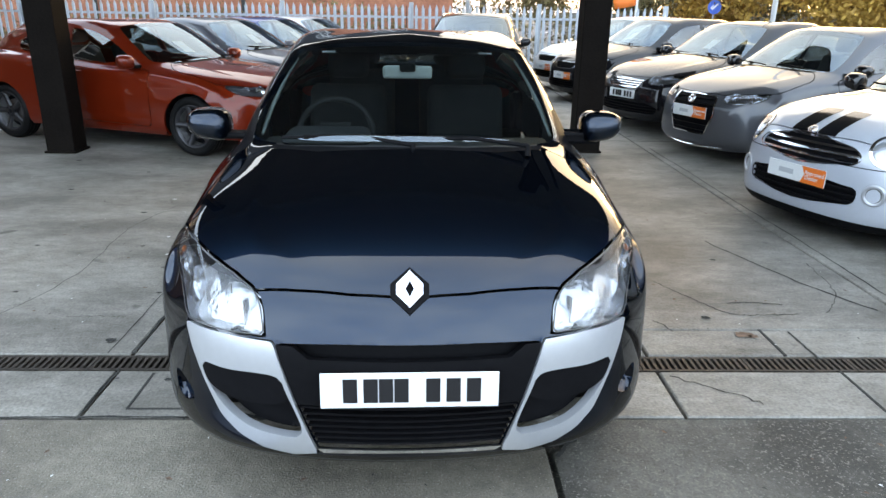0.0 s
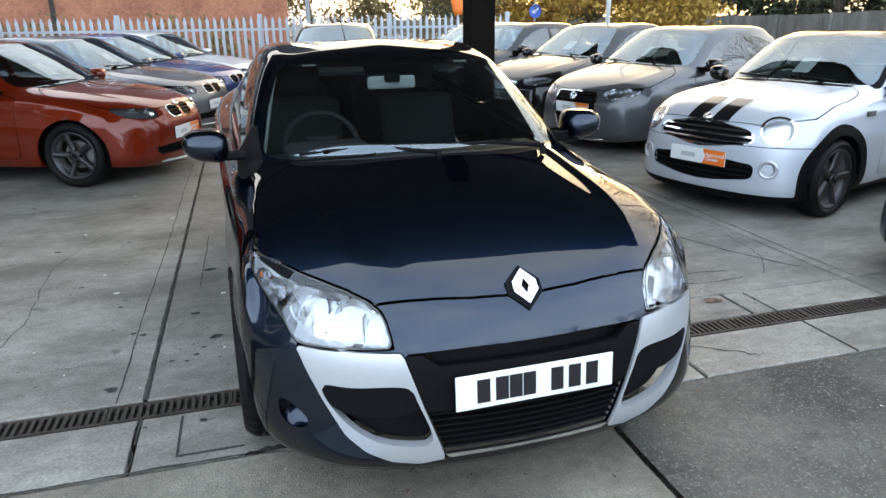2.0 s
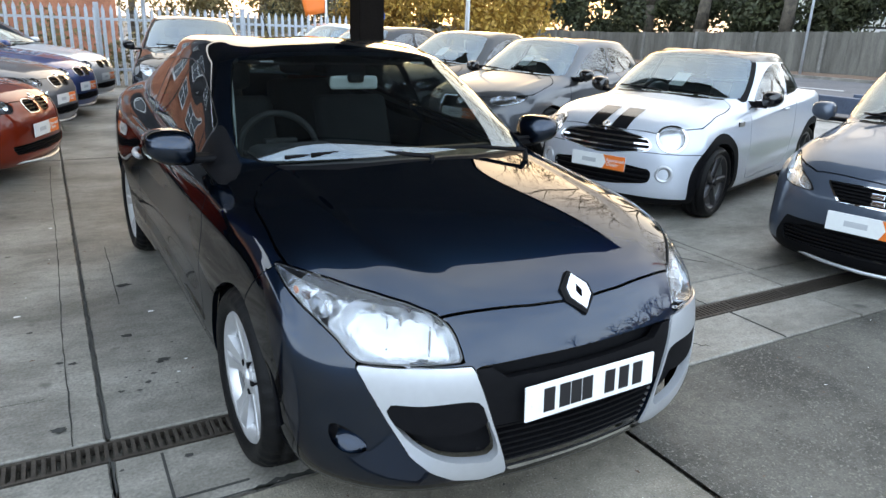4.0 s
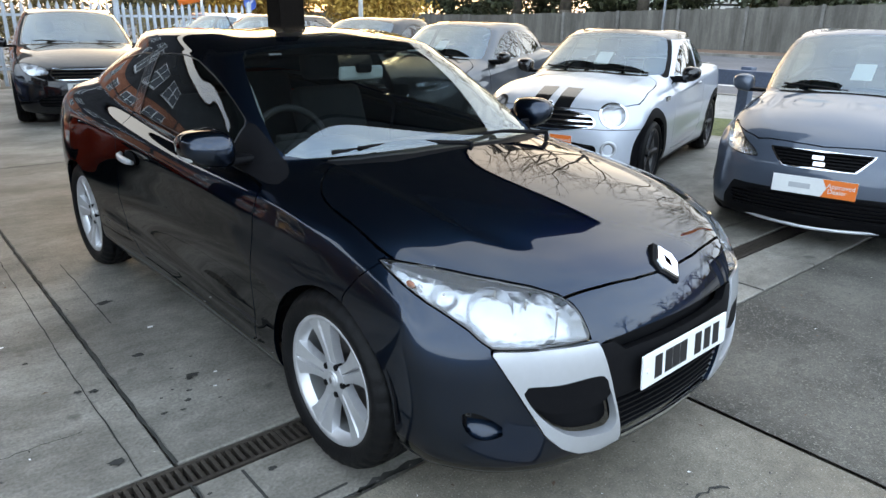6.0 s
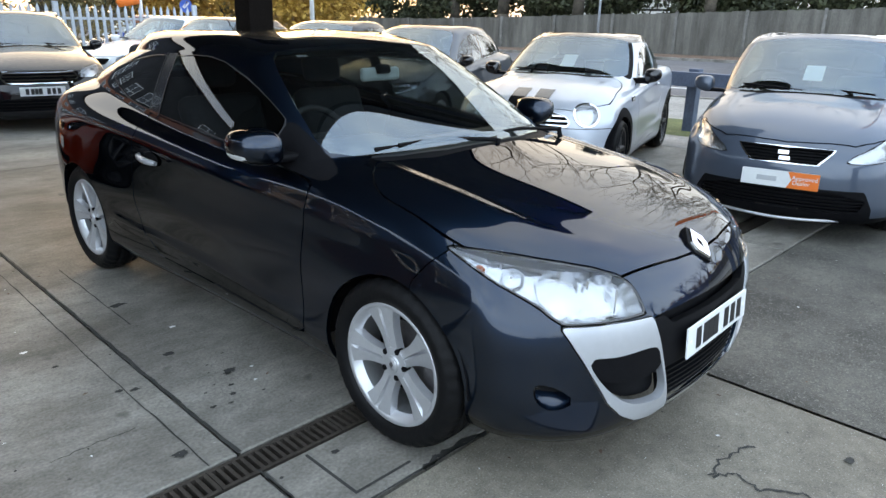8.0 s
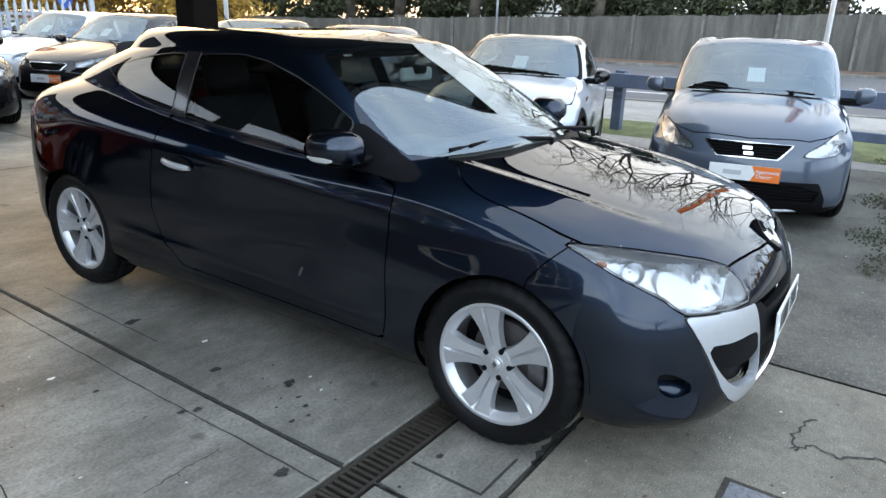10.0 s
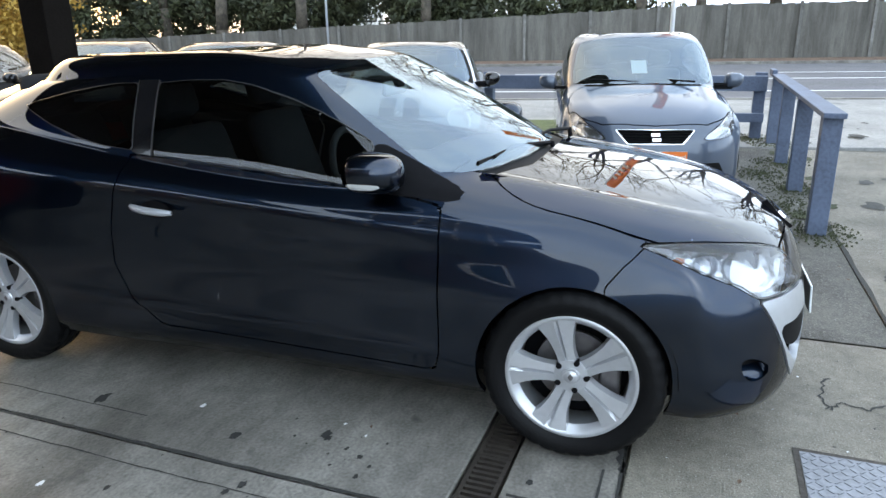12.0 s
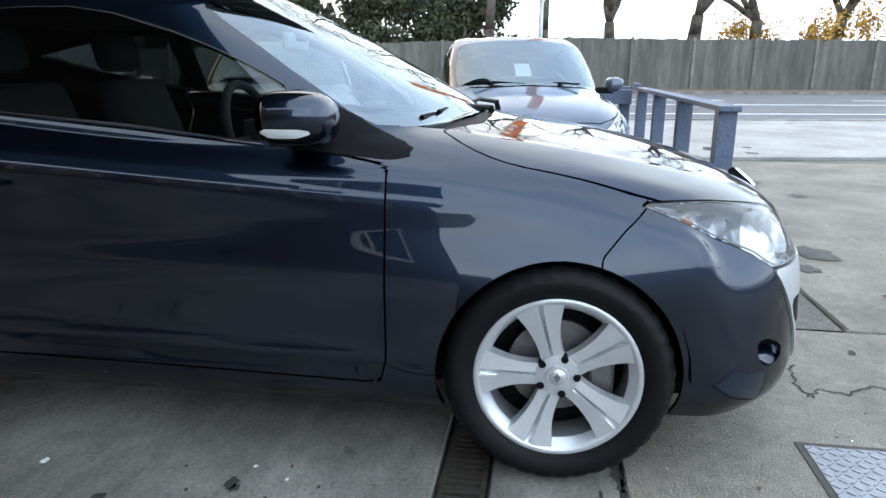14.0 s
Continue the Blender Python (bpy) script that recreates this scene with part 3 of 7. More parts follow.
# chequer plate cover
cover = tagged(empty("access_cover"), "worn grey steel chequer-plate cover in dark frame", "cover")
part("frame", boxes((-1.22, -0.585, 1.765, 1.785, -0.02, 0.003), (-0.605, -0.585, 1.15, 1.765, -0.02, 0.003), (-1.22, -0.605, 1.15, 1.17, -0.02, 0.003), (-1.22, -1.20, 1.17, 1.765, -0.02, 0.003)), IRON, cover)
bm = boxes((-1.198, -0.607, 1.172, 1.763, -0.02, 0.0045))
for i in range(20):
    for j in range(20):
        box(bm, -0.012, 0.012, -0.0032, 0.0032, 0.004, 0.0065, m=Matrix.Translation((-1.185 + i * 0.0298, 1.185 + j * 0.0298, 0)) @ Matrix.Rotation(radians(45 if (i + j) % 2 else -45), 4, "Z"))
part("plate", bm, STEEL, cover)

stains([(6.75 - 0.42 * k + 0.1 * math.sin(5 * k), 1.22 + 0.16 * math.sin(2.3 * k), 0.10 + 0.05 * math.sin(3.1 * k) ** 2) for k in range(10)] + [(7.35 + 0.1 * math.sin(k), 1.7 + 0.7 * k, 0.12) for k in range(5)], "moss_patches", "dark green moss round the rail feet", MOSS)
stains([(7.2 + 0.9 * (k % 4) + 0.3 * math.sin(k), 0.9 - 0.55 * (k // 4) + 0.25 * math.sin(2 * k), 0.07 + 0.04 * math.sin(1.7 * k)) for k in range(12)], "damp_stains", "dark damp spots on the footway", DAMP)
stains([(1.62, 3.096, 0.035), (1.66, 3.075, 0.02)], "rust_stain", "rust-brown stain on concrete", SOIL)
stains([(1.87, 0.86, 0.13), (1.5, 1.03, 0.07), (3.55, 0.77, 0.10), (4.06, 0.25, 0.08), (4.61, 0.65, 0.09), (4.8, 0.42, 0.06), (8.0, 0.18, 0.14)], "puddle_stains", "dark damp patches on the worn concrete", DAMP)

# ---- canopy on its posts ----
CY0, CY1, CZ = 3.95, 10.7, 4.3
for CX0, CX1 in ((-6.2, 4.7),):
    canopy = tagged(empty("canopy"), "dark flat forecourt canopy on square posts", "canopy", kind="structure")
    part("soffit", boxes((CX0, CX1, CY0, CY1, CZ, CZ + 0.08)), CANOPY, canopy)
    part("fascia", boxes((CX0 - 0.05, CX1 + 0.05, CY0 - 0.05, CY0, CZ - 0.05, CZ + 0.55), (CX0 - 0.05, CX1 + 0.05, CY1, CY1 + 0.05, CZ - 0.05, CZ + 0.55),
                         (CX0 - 0.05, CX0, CY0, CY1, CZ - 0.05, CZ + 0.55), (CX1, CX1 + 0.05, CY0, CY1, CZ - 0.05, CZ + 0.55)), POSTPAINT, canopy)
    part("roof", boxes((CX0, CX1, CY0, CY1, CZ + 0.5, CZ + 0.54)), CANOPY, canopy)
for x, y in ((-3.97, 7.62), (1.86, 7.95)):
    p = tagged(empty("canopy_post", Matrix.Translation((x, y, 0))), "square dark brown steel post on concrete", "post", "posts under the canopy")
    part("shaft", boxes((-0.15, 0.15, -0.15, 0.15, 0.0, CZ), bev=0.012), POSTPAINT, p)
    part("foot", boxes((-0.17, 0.17, -0.17, 0.17, 0.0, 0.025), bev=0.005), POSTPAINT, p)

# ---- palisade fence ----
FY = 16.6
fence = tagged(empty("palisade_fence"), "pale grey galvanised palisade fence with pointed pales", "fence")
for z in (0.35, 1.35):
    part("rail", boxes((-24, 5.6, FY + 0.01, FY + 0.05, z, z + 0.05)), GALV, fence)
for k in range(11):
    part("post", boxes((-24 + 2.95 * k, -23.9 + 2.95 * k, FY + 0.05, FY + 0.12, 0, 1.7)), GALV, fence)
pv = [(-0.034, 0, 0.05), (-0.018, -0.016, 0.05), (0.018, -0.016, 0.05), (0.034, 0, 0.05), (-0.034, 0, 1.56), (-0.018, -0.016, 1.60), (0.018, -0.016, 1.60), (0.034, 0, 1.56), (0, -0.012, 1.66)]
pf = [(0, 1, 5, 4), (1, 2, 6, 5), (2, 3, 7, 6), (4, 5, 8), (5, 6, 8), (6, 7, 8), (0, 4, 8, 7, 3)]
pale_mesh = mesh_of("pale", pv, pf, GALV, False)
for k in range(190):
    o = new("pale", pale_mesh)
    o.parent, o.location = fence, (5.5 - 0.155 * k, FY, 0)

# ---- road, verge and the board fence beyond ----
RA = math.atan(0.20)  # the road bears a little to the left of the fence's normal


def along(u, v, z=0.0):
    """A place u metres beyond the yard's edge and v metres along the road."""
    return (6.8 + u - 0.2 * v, v, z)


def strip(name, u0, u1, z, mat, label, cat, v0=-70, v1=90, thick=None):
    bm = bmesh.new()
    q = [along(u0, v0, z), along(u1, v0, z), along(u1, v1, z), along(u0, v1, z)]
    top = [bm.verts.new(p) for p in q]
    bot = [bm.verts.new((p[0], p[1], p[2] - 0.2)) for p in q]
    bm.faces.new(top)
    for k in range(4):
        bm.faces.new((top[k], bot[k], bot[(k + 1) % 4], top[(k + 1) % 4]))
    return tagged(part(name, bm, mat), label, cat, kind="structure")


strip("pavement_footway", 0.2, 6.9, 0.002, PAVE, "pale worn concrete footway", "pavement", -70, 90)
strip("road", 7.05, 24.0, -0.012, ROAD, "grey asphalt road with white markings", "road")
strip("kerb_near", 6.9, 7.05, 0.03, CONCRETE, "low concrete kerb", "kerb")
strip("kerb_far", 24.0, 24.2, 0.11, CONCRETE, "raised concrete kerb beyond the road", "kerb")
strip("ground_verge", 24.2, 29.0, 0.10, SOIL, "brown leaf-covered verge", "verge")
for u in (9.4, 14.2):
    strip("road_marking", u, u + 0.14, -0.006, WHITEPAINT, "worn white line on the road", "marking", -30, 14 if u < 10 else 60)
for k in range(10):
    strip("road_marking", 17.5, 17.62, -0.006, WHITEPAINT, "broken white line on the road", "marking", -40 + 9 * k, -36 + 9 * k)
grass = tagged(piece("ground_grass_strip", [(7.2, 1.75, 0.006), (9.6, 1.75, 0.006), (6.6, 16, 0.006), (4.6, 16.4, 0.006), (6.9, 6.0, 0.006)], [(0, 1, 2, 3, 4)], GRASS), "rough grass strip behind the rail", "grass", kind="structure")

boards = tagged(empty("board_fence"), "tall weathered grey timber fence beyond the road", "fence")
FH = 2.55
bvar = [mesh_of("board", *[(lambda w, h: ([(-w, -0.012, 0), (w, -0.012, 0), (w, 0.012, 0), (-w, 0.012, 0), (-w, -0.012, h), (w, -0.012, h), (w, 0.012, h), (-w, 0.012, h)],
        [(0, 1, 5, 4), (1, 2, 6, 5), (2, 3, 7, 6), (3, 0, 4, 7), (4, 5, 6, 7)]))(0.1515, FH + d)][0], BOARD, False) for d in (-0.03, 0.0, 0.02)]


def fence_scale(v):
    """The fence's top falls away with the road."""
    return 1.0 - 0.42 * min(1.0, max(0.0, (v - 2.0) / 30.0))


turn_f = Matrix.Rotation(math.pi / 2 + RA, 4, "Z")
rnd = random.Random(4)
for k in range(260):
    o = new("board", rnd.choice(bvar))
    v = -24 + 0.293 * k
    x, y, _ = along(28.0 + rnd.uniform(-0.012, 0.012), v)
    o.parent, o.matrix_basis = boards, Matrix.Translation((x, y, 0.08)) @ turn_f @ Matrix.Diagonal((1, 1, fence_scale(v), 1))
for k in range(24):
    v = -24 + 3.2 * k
    x, y, _ = along(27.93, v)
    part("fence_post", boxes((-0.07, 0.07, -0.06, 0.06, 0.0, FH + 0.1)), FENCEPOST, boards, m=Matrix.Translation((x, y, 0.05)) @ turn_f @ Matrix.Diagonal((1, 1, fence_scale(v), 1)))
bm = bmesh.new()
for v0, v1 in ((-70, -24), (52, 92)):
    n = int((v1 - v0) / 0.3)
    for k in range(n):
        x, y, _ = along(28.0, v0 + k * 0.3)
        box(bm, -0.145, 0.145, -0.012, 0.012, 0.08, FH + 0.08, m=Matrix.Translation((x, y, 0)) @ turn_f @ Matrix.Diagonal((1, 1, fence_scale(v0), 1)))
tagged(part("board_run", bm, BOARD, boards), kind="stuff")

# ---- timber rails at the yard's edge ----
rail_a = tagged(empty("timber_rail"), "slate-blue painted timber rail on square posts", "rail")
part("top_rail", boxes((2.40, 7.16, 1.27, 1.42, 0.86, 0.90), bev=0.006), RAILBLUE, rail_a, m=Matrix.Identity(4))
for x in (2.52, 4.06, 5.55, 7.06):
    part("post", boxes((x - 0.065, x + 0.065, 1.28, 1.41, 0.0, 0.862), bev=0.006), RAILBLUE, rail_a)
rail_b = tagged(empty("timber_rail"), "slate-blue painted timber rail behind parked cars", "rail")
part("top_rail", boxes((7.30, 7.45, 1.45, 11.6, 0.66, 0.86), bev=0.006), RAILBLUE, rail_b)
part("low_rail", boxes((7.30, 7.42, 1.45, 3.6, 0.24, 0.36), bev=0.006), RAILBLUE, rail_b)
for k in range(6):
    part("post", boxes((7.46, 7.61, 1.45 + 1.95 * k, 1.60 + 1.95 * k, 0, 0.90), bev=0.006), RAILBLUE, rail_b)
part("end_board", boxes((7.12, 7.62, 1.36, 1.42, 0.86, 0.95), bev=0.006), RAILBLUE, rail_b)
rnd = random.Random(9)
bm = bmesh.new()
for x, y in ((2.52, 1.35), (4.06, 1.35), (5.55, 1.35), (7.06, 1.35), (7.5, 1.6), (3.3, 1.5), (4.8, 1.6)):
    for k in range(420):
        a, r = rnd.uniform(0, math.tau), 0.32 * rnd.random() ** 0.8
        px, py, s = x + r * math.cos(a) * 1.3, y + r * math.sin(a), rnd.uniform(0.004, 0.013)
        q = [bm.verts.new((px + s * math.cos(b), py + s * math.sin(b), 0.003 + rnd.random() * 0.003)) for b in (0, 1.57, 3.14, 4.71)]
        t = bm.verts.new((px, py, 0.012 + s * rnd.random()))
        for i in range(4):
            bm.faces.new((q[i], q[(i + 1) % 4], t))
tagged(part("moss_tufts", bm, MOSS), "dark green moss round the post feet", "moss", kind="stuff")


# ---- poles, flags and signs ----
def pole(name, label, cat, x, y, h, r, mat, band=None):
    p = tagged(empty(name, Matrix.Translation((x, y, 0))), label, cat)
    bm = bmesh.new()
    rod(bm, (0, 0, 0), (0, 0, h), r, r * 0.8, 14)
    part("shaft", bm, mat, p, smooth=True)
    part("base_plate", boxes((-r * 2.2, r * 2.2, -r * 2.2, r * 2.2, 0, 0.03), bev=0.005), mat, p)
    if band:
        bm = bmesh.new()
        rod(bm, (0, 0, band), (0, 0, band + 0.12), r * 1.5, r * 1.5, 14)
        part("clamp", bm, mat, p)
    return p


def flag(p, z0, z1, w, yaw, wave):
    """A feather flag on its pole, with pale bars of lettering."""
    n, m_ = 14, 6
    V = []
    for i in range(n + 1):
        for j in range(m_ + 1):
            u, v = i / n, j / m_
            bulge = w * (0.35 + 0.65 * math.sin(math.pi * min(1.0, 0.25 + 0.6 * u)))
            V.append((v * bulge, wave * math.sin(3 * u + 4 * v) * v, z0 + (z1 - z0) * u - 0.12 * v * (1 - u)))
    F = [(i * (m_ + 1) + j, i * (m_ + 1) + j + 1, (i + 1) * (m_ + 1) + j + 1, (i + 1) * (m_ + 1) + j) for i in range(n) for j in range(m_)]
    fl = piece("flag", V, F, ORANGE, p, "bright orange feather flag", smooth=True, m=Matrix.Rotation(radians(yaw), 4, "Z"))
    md = fl.modifiers.new("thickness", "SOLIDIFY")
    md.thickness = 0.004
    for k in range(4):
        z = z0 + (z1 - z0) * (0.22 + 0.14 * k)
        part("letter_bar", boxes((w * 0.25, w * 0.62, -0.012 - wave * 0.6, 0.012 + wave * 0.6, z, z + (z1 - z0) * 0.07)), WHITEPAINT, fl)


flag(pole("flag_pole", "white pole with orange feather flag behind hatchback", "flag", 7.6, 2.75, 4.6, 0.035, WHITEPAINT, 2.05), 2.15, 4.5, 0.75, 200, 0.08)
flag(pole("flag_pole", "white pole with orange feather flag by the palisade", "flag", 6.0, 20.6, 4.2, 0.04, WHITEPAINT), 1.75, 4.1, 0.8, 190, 0.06)
pole("white_pole", "plain white pole between parked cars", "pole", 6.5, 13.4, 5.0, 0.05, WHITEPAINT)
lampost = pole("lamp_post", "grey steel lamp post behind the fence", "street lamp", 1.3, 23.0, 6.0, 0.07, GALV)
part("lantern", boxes((-0.5, 0.1, -0.09, 0.09, 5.95, 6.05), bev=0.02), GALV, lampost)
sign = pole("road_sign", "blue round arrow sign on grey post", "road sign", 12.6, 31.5, 3.4, 0.035, GALV)
for z in (1.85, 2.9):
    V, F = revolve([(0, 0), (0.30, 0), (0.30, 0.02), (0, 0.02)], 28)
    d = piece("sign_disc", [(v[0], v[1] - 0.06, v[2] + z) for v in V], F, BLUESIGN, sign, "blue disc with white arrow")
    bm = bmesh.new()
    T = Matrix.Translation((0, -0.068, z)) @ Matrix.Rotation(radians(45), 4, "Y")
    box(bm, -0.03, 0.03, -0.003, 0.003, -0.10, 0.2, m=T)
    box(bm, -0.11, 0.03, -0.003, 0.003, -0.15, -0.10, m=T)
    box(bm, -0.11, -0.06, -0.003, 0.003, -0.10, 0.02, m=T)
    part("arrow", bm, WHITEPAINT, d)
for v in (-18.0, 20.0):
    x, y, _ = along(25.2, v)
    pole("street_post", "grey post on the far verge", "post", x, y, 4.5 if v < 0 else 7.0, 0.06, GALV)


# ---- trees and hedges ----
def bare_tree(x, y, h, seed, spread=0.8, mat=BARK, depth=6, stout=1.0):
    rnd = random.Random(seed)
    t = tagged(empty("bare_tree", Matrix.Translation((x, y, 0))), "tall bare winter tree with forking limbs", "tree", "trees round the yard")
    trunk, limbs = bmesh.new(), bmesh.new()

    def grow(p, d, length, r, k):
        steps = 4 if k == depth else 3 if k > 1 else 2
        for s in range(steps):
            w = 0.035 if k == depth else 0.13
            d = (d + Vector((rnd.gauss(0, w), rnd.gauss(0, w), rnd.gauss(0.04, 0.05)))).normalized()
            q = p + d * length / steps
            rod(trunk if k == depth else limbs, p, q, r, r * 0.88, 10 if k == depth else 6 if k > 3 else 4 if k > 1 else 3)
            r *= 0.88
            p = q
            if 0 < k < depth and s > 0 and rnd.random() < 0.8:
                side = (d + Vector((rnd.gauss(0, 0.75), rnd.gauss(0, 0.75), rnd.gauss(0.05, 0.35)))).normalized()
                grow(p, side, length * rnd.uniform(0.45, 0.65), r * 0.5, max(0, k - 2))
        if k > 0:
            for _ in range(4 if k == depth else 2):
                side = (d + Vector((rnd.gauss(0, spread * 0.55), rnd.gauss(0, spread * 0.55), rnd.gauss(0.02, 0.2)))).normalized()
                grow(p, side, length * rnd.uniform(0.62, 0.8), r * (0.66 if k == depth else 0.78), k - 1)

    grow(Vector((0, 0, 0)), Vector((0, 0, 1)), h * 0.24, h * 0.026 * stout, depth)
    part("trunk", trunk, mat, t, smooth=True)
    part("crown", limbs, mat, t, smooth=True)
    return t


def foliage(name, label, centres, n, size, mat, seed, kind="stuff", cat="hedge"):
    """Clumps of small leaves round the given centres (x, y, z, rx, ry, rz)."""
    r = np.random.RandomState(seed)
    C = np.array(centres, float)
    pick = r.randint(0, len(C), n)
    u = r.normal(size=(n, 3))
    u /= np.linalg.norm(u, axis=1)[:, None]
    rad = r.rand(n)[:, None] ** 0.4
    lump = 0.75 + 0.35 * np.sin(u @ r.normal(size=(3, 1)) * 6 + pick[:, None])
    P = C[pick, :3] + u * rad * C[pick, 3:6] * lump
    P[:, 2] = np.maximum(P[:, 2], 0.02)
    a, b = r.normal(size=(n, 3)), r.normal(size=(n, 3))
    a /= np.linalg.norm(a, axis=1)[:, None]
    b -= (a * b).sum(1)[:, None] * a
    b /= np.linalg.norm(b, axis=1)[:, None]
    s = size * (0.6 + 0.8 * r.rand(n))[:, None]
    V = np.stack([P - a * s, P + b * s * 0.45, P + a * s, P - b * s * 0.45], 1).reshape(-1, 3)
    F = np.arange(4 * n).reshape(n, 4)
    return tagged(piece(name, V, F, mat), label, cat, kind=kind)


rnd = random.Random(21)
for k, v in enumerate((-34, -26, -19, -14, -9, -5, -1, 3, 6, 9, 13, 17, 23.7, 29, 33, 40, 48, 58)):
    x, y, _ = along(29.6 if v == 23.7 else 31.0 + rnd.uniform(-1, 3), v)
    bare_tree(x, y, rnd.uniform(26, 32) if v > 2 else rnd.uniform(15, 19), 30 + k, depth=6 if v > 2 else 5, stout=0.5 if v > 2 else 1.2)
for k, (x, y, h) in enumerate(((11, 46, 13), (4, 50, 12), (18, 52, 14), (-6, 52, 12), (-22, -30, 13), (-6, -34, 12), (10, -36, 14), (24, -30, 13))):
    bare_tree(x, y, h, 60 + k, depth=5)
cs = []
for v in np.arange(5, 62, 1.7):
    x, y, _ = along(30.5 + rnd.uniform(-0.6, 2.0), v)
    cs += [(x, y, rnd.uniform(1.5, 3.4), 1.6, 1.6, rnd.uniform(1.2, 2.2)), (x + 1, y + 1, rnd.uniform(3.2, 4.6), 1.5, 1.5, rnd.uniform(1.2, 1.8))]
bright = lambda c: 21 < math.degrees(math.atan2(c[0], c[1])) < 33 and c[2] > 1.8  # a gap in the wood where the low sun stands
cs = [c for c in cs if not bright(c) and rnd.random() < 0.8]
foliage("evergreen_belt", "dense dark evergreen shrubs behind the fence", cs, 95000, 0.15, LEAFDARK, 1)
cs = []
for v in np.arange(9, 95, 2.3):
    x, y, _ = along(34.5 + rnd.uniform(-1, 5), v)
    for k in range(3):
        cs.append((x + rnd.uniform(-1, 1), y + rnd.uniform(-1, 1), 2.2 + 2.4 * k + rnd.uniform(-1.2, 1.2), rnd.uniform(1.2, 2.2), rnd.uniform(1.2, 2.2), rnd.uniform(1.2, 2.4)))
cs = [c for c in cs if not bright(c) and rnd.random() < 0.72]
foliage("far_wood", "dark winter undergrowth with ivy beyond the fence", cs, 60000, 0.23, LEAFDARK, 5, cat="wood")
# Scrub added in the gap; its gold colour stands for the sun's glow.
cs = [(25 * k * math.sin(radians(a)), 25 * k * math.cos(radians(a)), rnd.uniform(1.6, 5.0), 1.6, 1.6, rnd.uniform(1.2, 2.2)) for a in np.arange(20, 35, 0.9) for k in (1.35, 1.6)]
foliage("sunlit_scrub", "thin scrub added in gold for the low sun's glow", cs, 26000, 0.12, LEAFGOLD, 8)
cs = []
for v in np.arange(-52, -6, 2.0):
    x, y, _ = along(31.0 + rnd.uniform(-0.6, 2.5), v)
    cs.append((x, y, rnd.uniform(2.0, 4.5), 1.6, 1.6, rnd.uniform(1.4, 2.6)))
foliage("autumn_hedge", "golden brown autumn foliage behind the fence", cs, 22000, 0.12, LEAFGOLD, 2)
cs = [(x, FY + 1.2 + rnd.uniform(-0.3, 0.5), rnd.uniform(0.5, 1.1), 0.9, 0.6, 0.8) for x in np.arange(-24, 7, 1.2)]
foliage("winter_hedge", "brown winter hedge behind the palisade", cs, 20000, 0.05, LEAFBROWN, 3)
cs = [(x, 38 + rnd.uniform(-2, 4), rnd.uniform(1.0, 3.2), 1.8, 1.6, rnd.uniform(1.4, 2.8)) for x in np.arange(-4, 24, 1.6)]
foliage("far_shrubs", "far brown and green shrubs", cs, 16000, 0.13, LEAFBROWN, 4)


# ---- buildings ----
def window(parent, m, w, h, cols=2, rows=2):
    wd = part("window", boxes((-w / 2, w / 2, -0.05, 0.02, -h / 2, h / 2)), WINDOWGLASS, parent, m=m)
    rowsb = [(-w / 2 - 0.06, w / 2 + 0.06, -0.09, -0.04, -h / 2 - 0.06, -h / 2), (-w / 2 - 0.06, w / 2 + 0.06, -0.09, -0.04, h / 2, h / 2 + 0.06),
             (-w / 2 - 0.06, -w / 2, -0.09, -0.04, -h / 2, h / 2), (w / 2, w / 2 + 0.06, -0.09, -0.04, -h / 2, h / 2)]
    for c in range(1, cols):
        x = -w / 2 + w * c / cols
        rowsb.append((x - 0.035, x + 0.035, -0.085, -0.04, -h / 2, h / 2))
    for r in range(1, rows):
        z = -h / 2 + h * r / rows
        rowsb.append((-w / 2, w / 2, -0.085, -0.042, z - 0.03, z + 0.03))
    part("window_frame", boxes(*rowsb), WHITEPAINT, wd, "white window frame")
    part("window_sill", boxes((-w / 2 - 0.1, w / 2 + 0.1, -0.16, -0.02, -h / 2 - 0.12, -h / 2 - 0.06)), WHITEPAINT, wd)
    return wd


def house(name, label, m, w, d, h, wall, rise, wins, bands=(), slate=None):
    """A house whose front lies along local x at y = 0."""
    b = tagged(empty(name, m), label, "house")
    part("wall", boxes((-w / 2, w / 2, 0, d, 0, h)), wall, b)
    bm = bmesh.new()
    o = 0.35
    q = [(-w / 2 - o, -o, h - 0.05), (w / 2 + o, -o, h - 0.05), (w / 2 + o, d + o, h - 0.05), (-w / 2 - o, d + o, h - 0.05), (-w / 2 - o, d / 2, h + rise), (w / 2 + o, d / 2, h + rise)]
    vs = [bm.verts.new(p) for p in q]
    for f in ((0, 1, 5, 4), (2, 3, 4, 5), (3, 0, 4), (1, 2, 5), (3, 2, 1, 0)):
        bm.faces.new([vs[i] for i in f])
    part("roof", bm, ROOFTILE, b)
    # Dark upper wall added out of view; it dims the building in reflections.
    if slate:
        part("slate_hung_wall", boxes((-w / 2 - 0.02, w / 2 + 0.02, -0.02, d, slate, h - 0.06)), UPPERDARK, b, "unseen dark upper wall, added to dim reflections")
    for x, z, ww, hh in wins:
        window(b, Matrix.Translation((x, 0, z)), ww, hh)
    for r in bands:
        part("timber", boxes(r), TIMBERDARK, b)
    return b


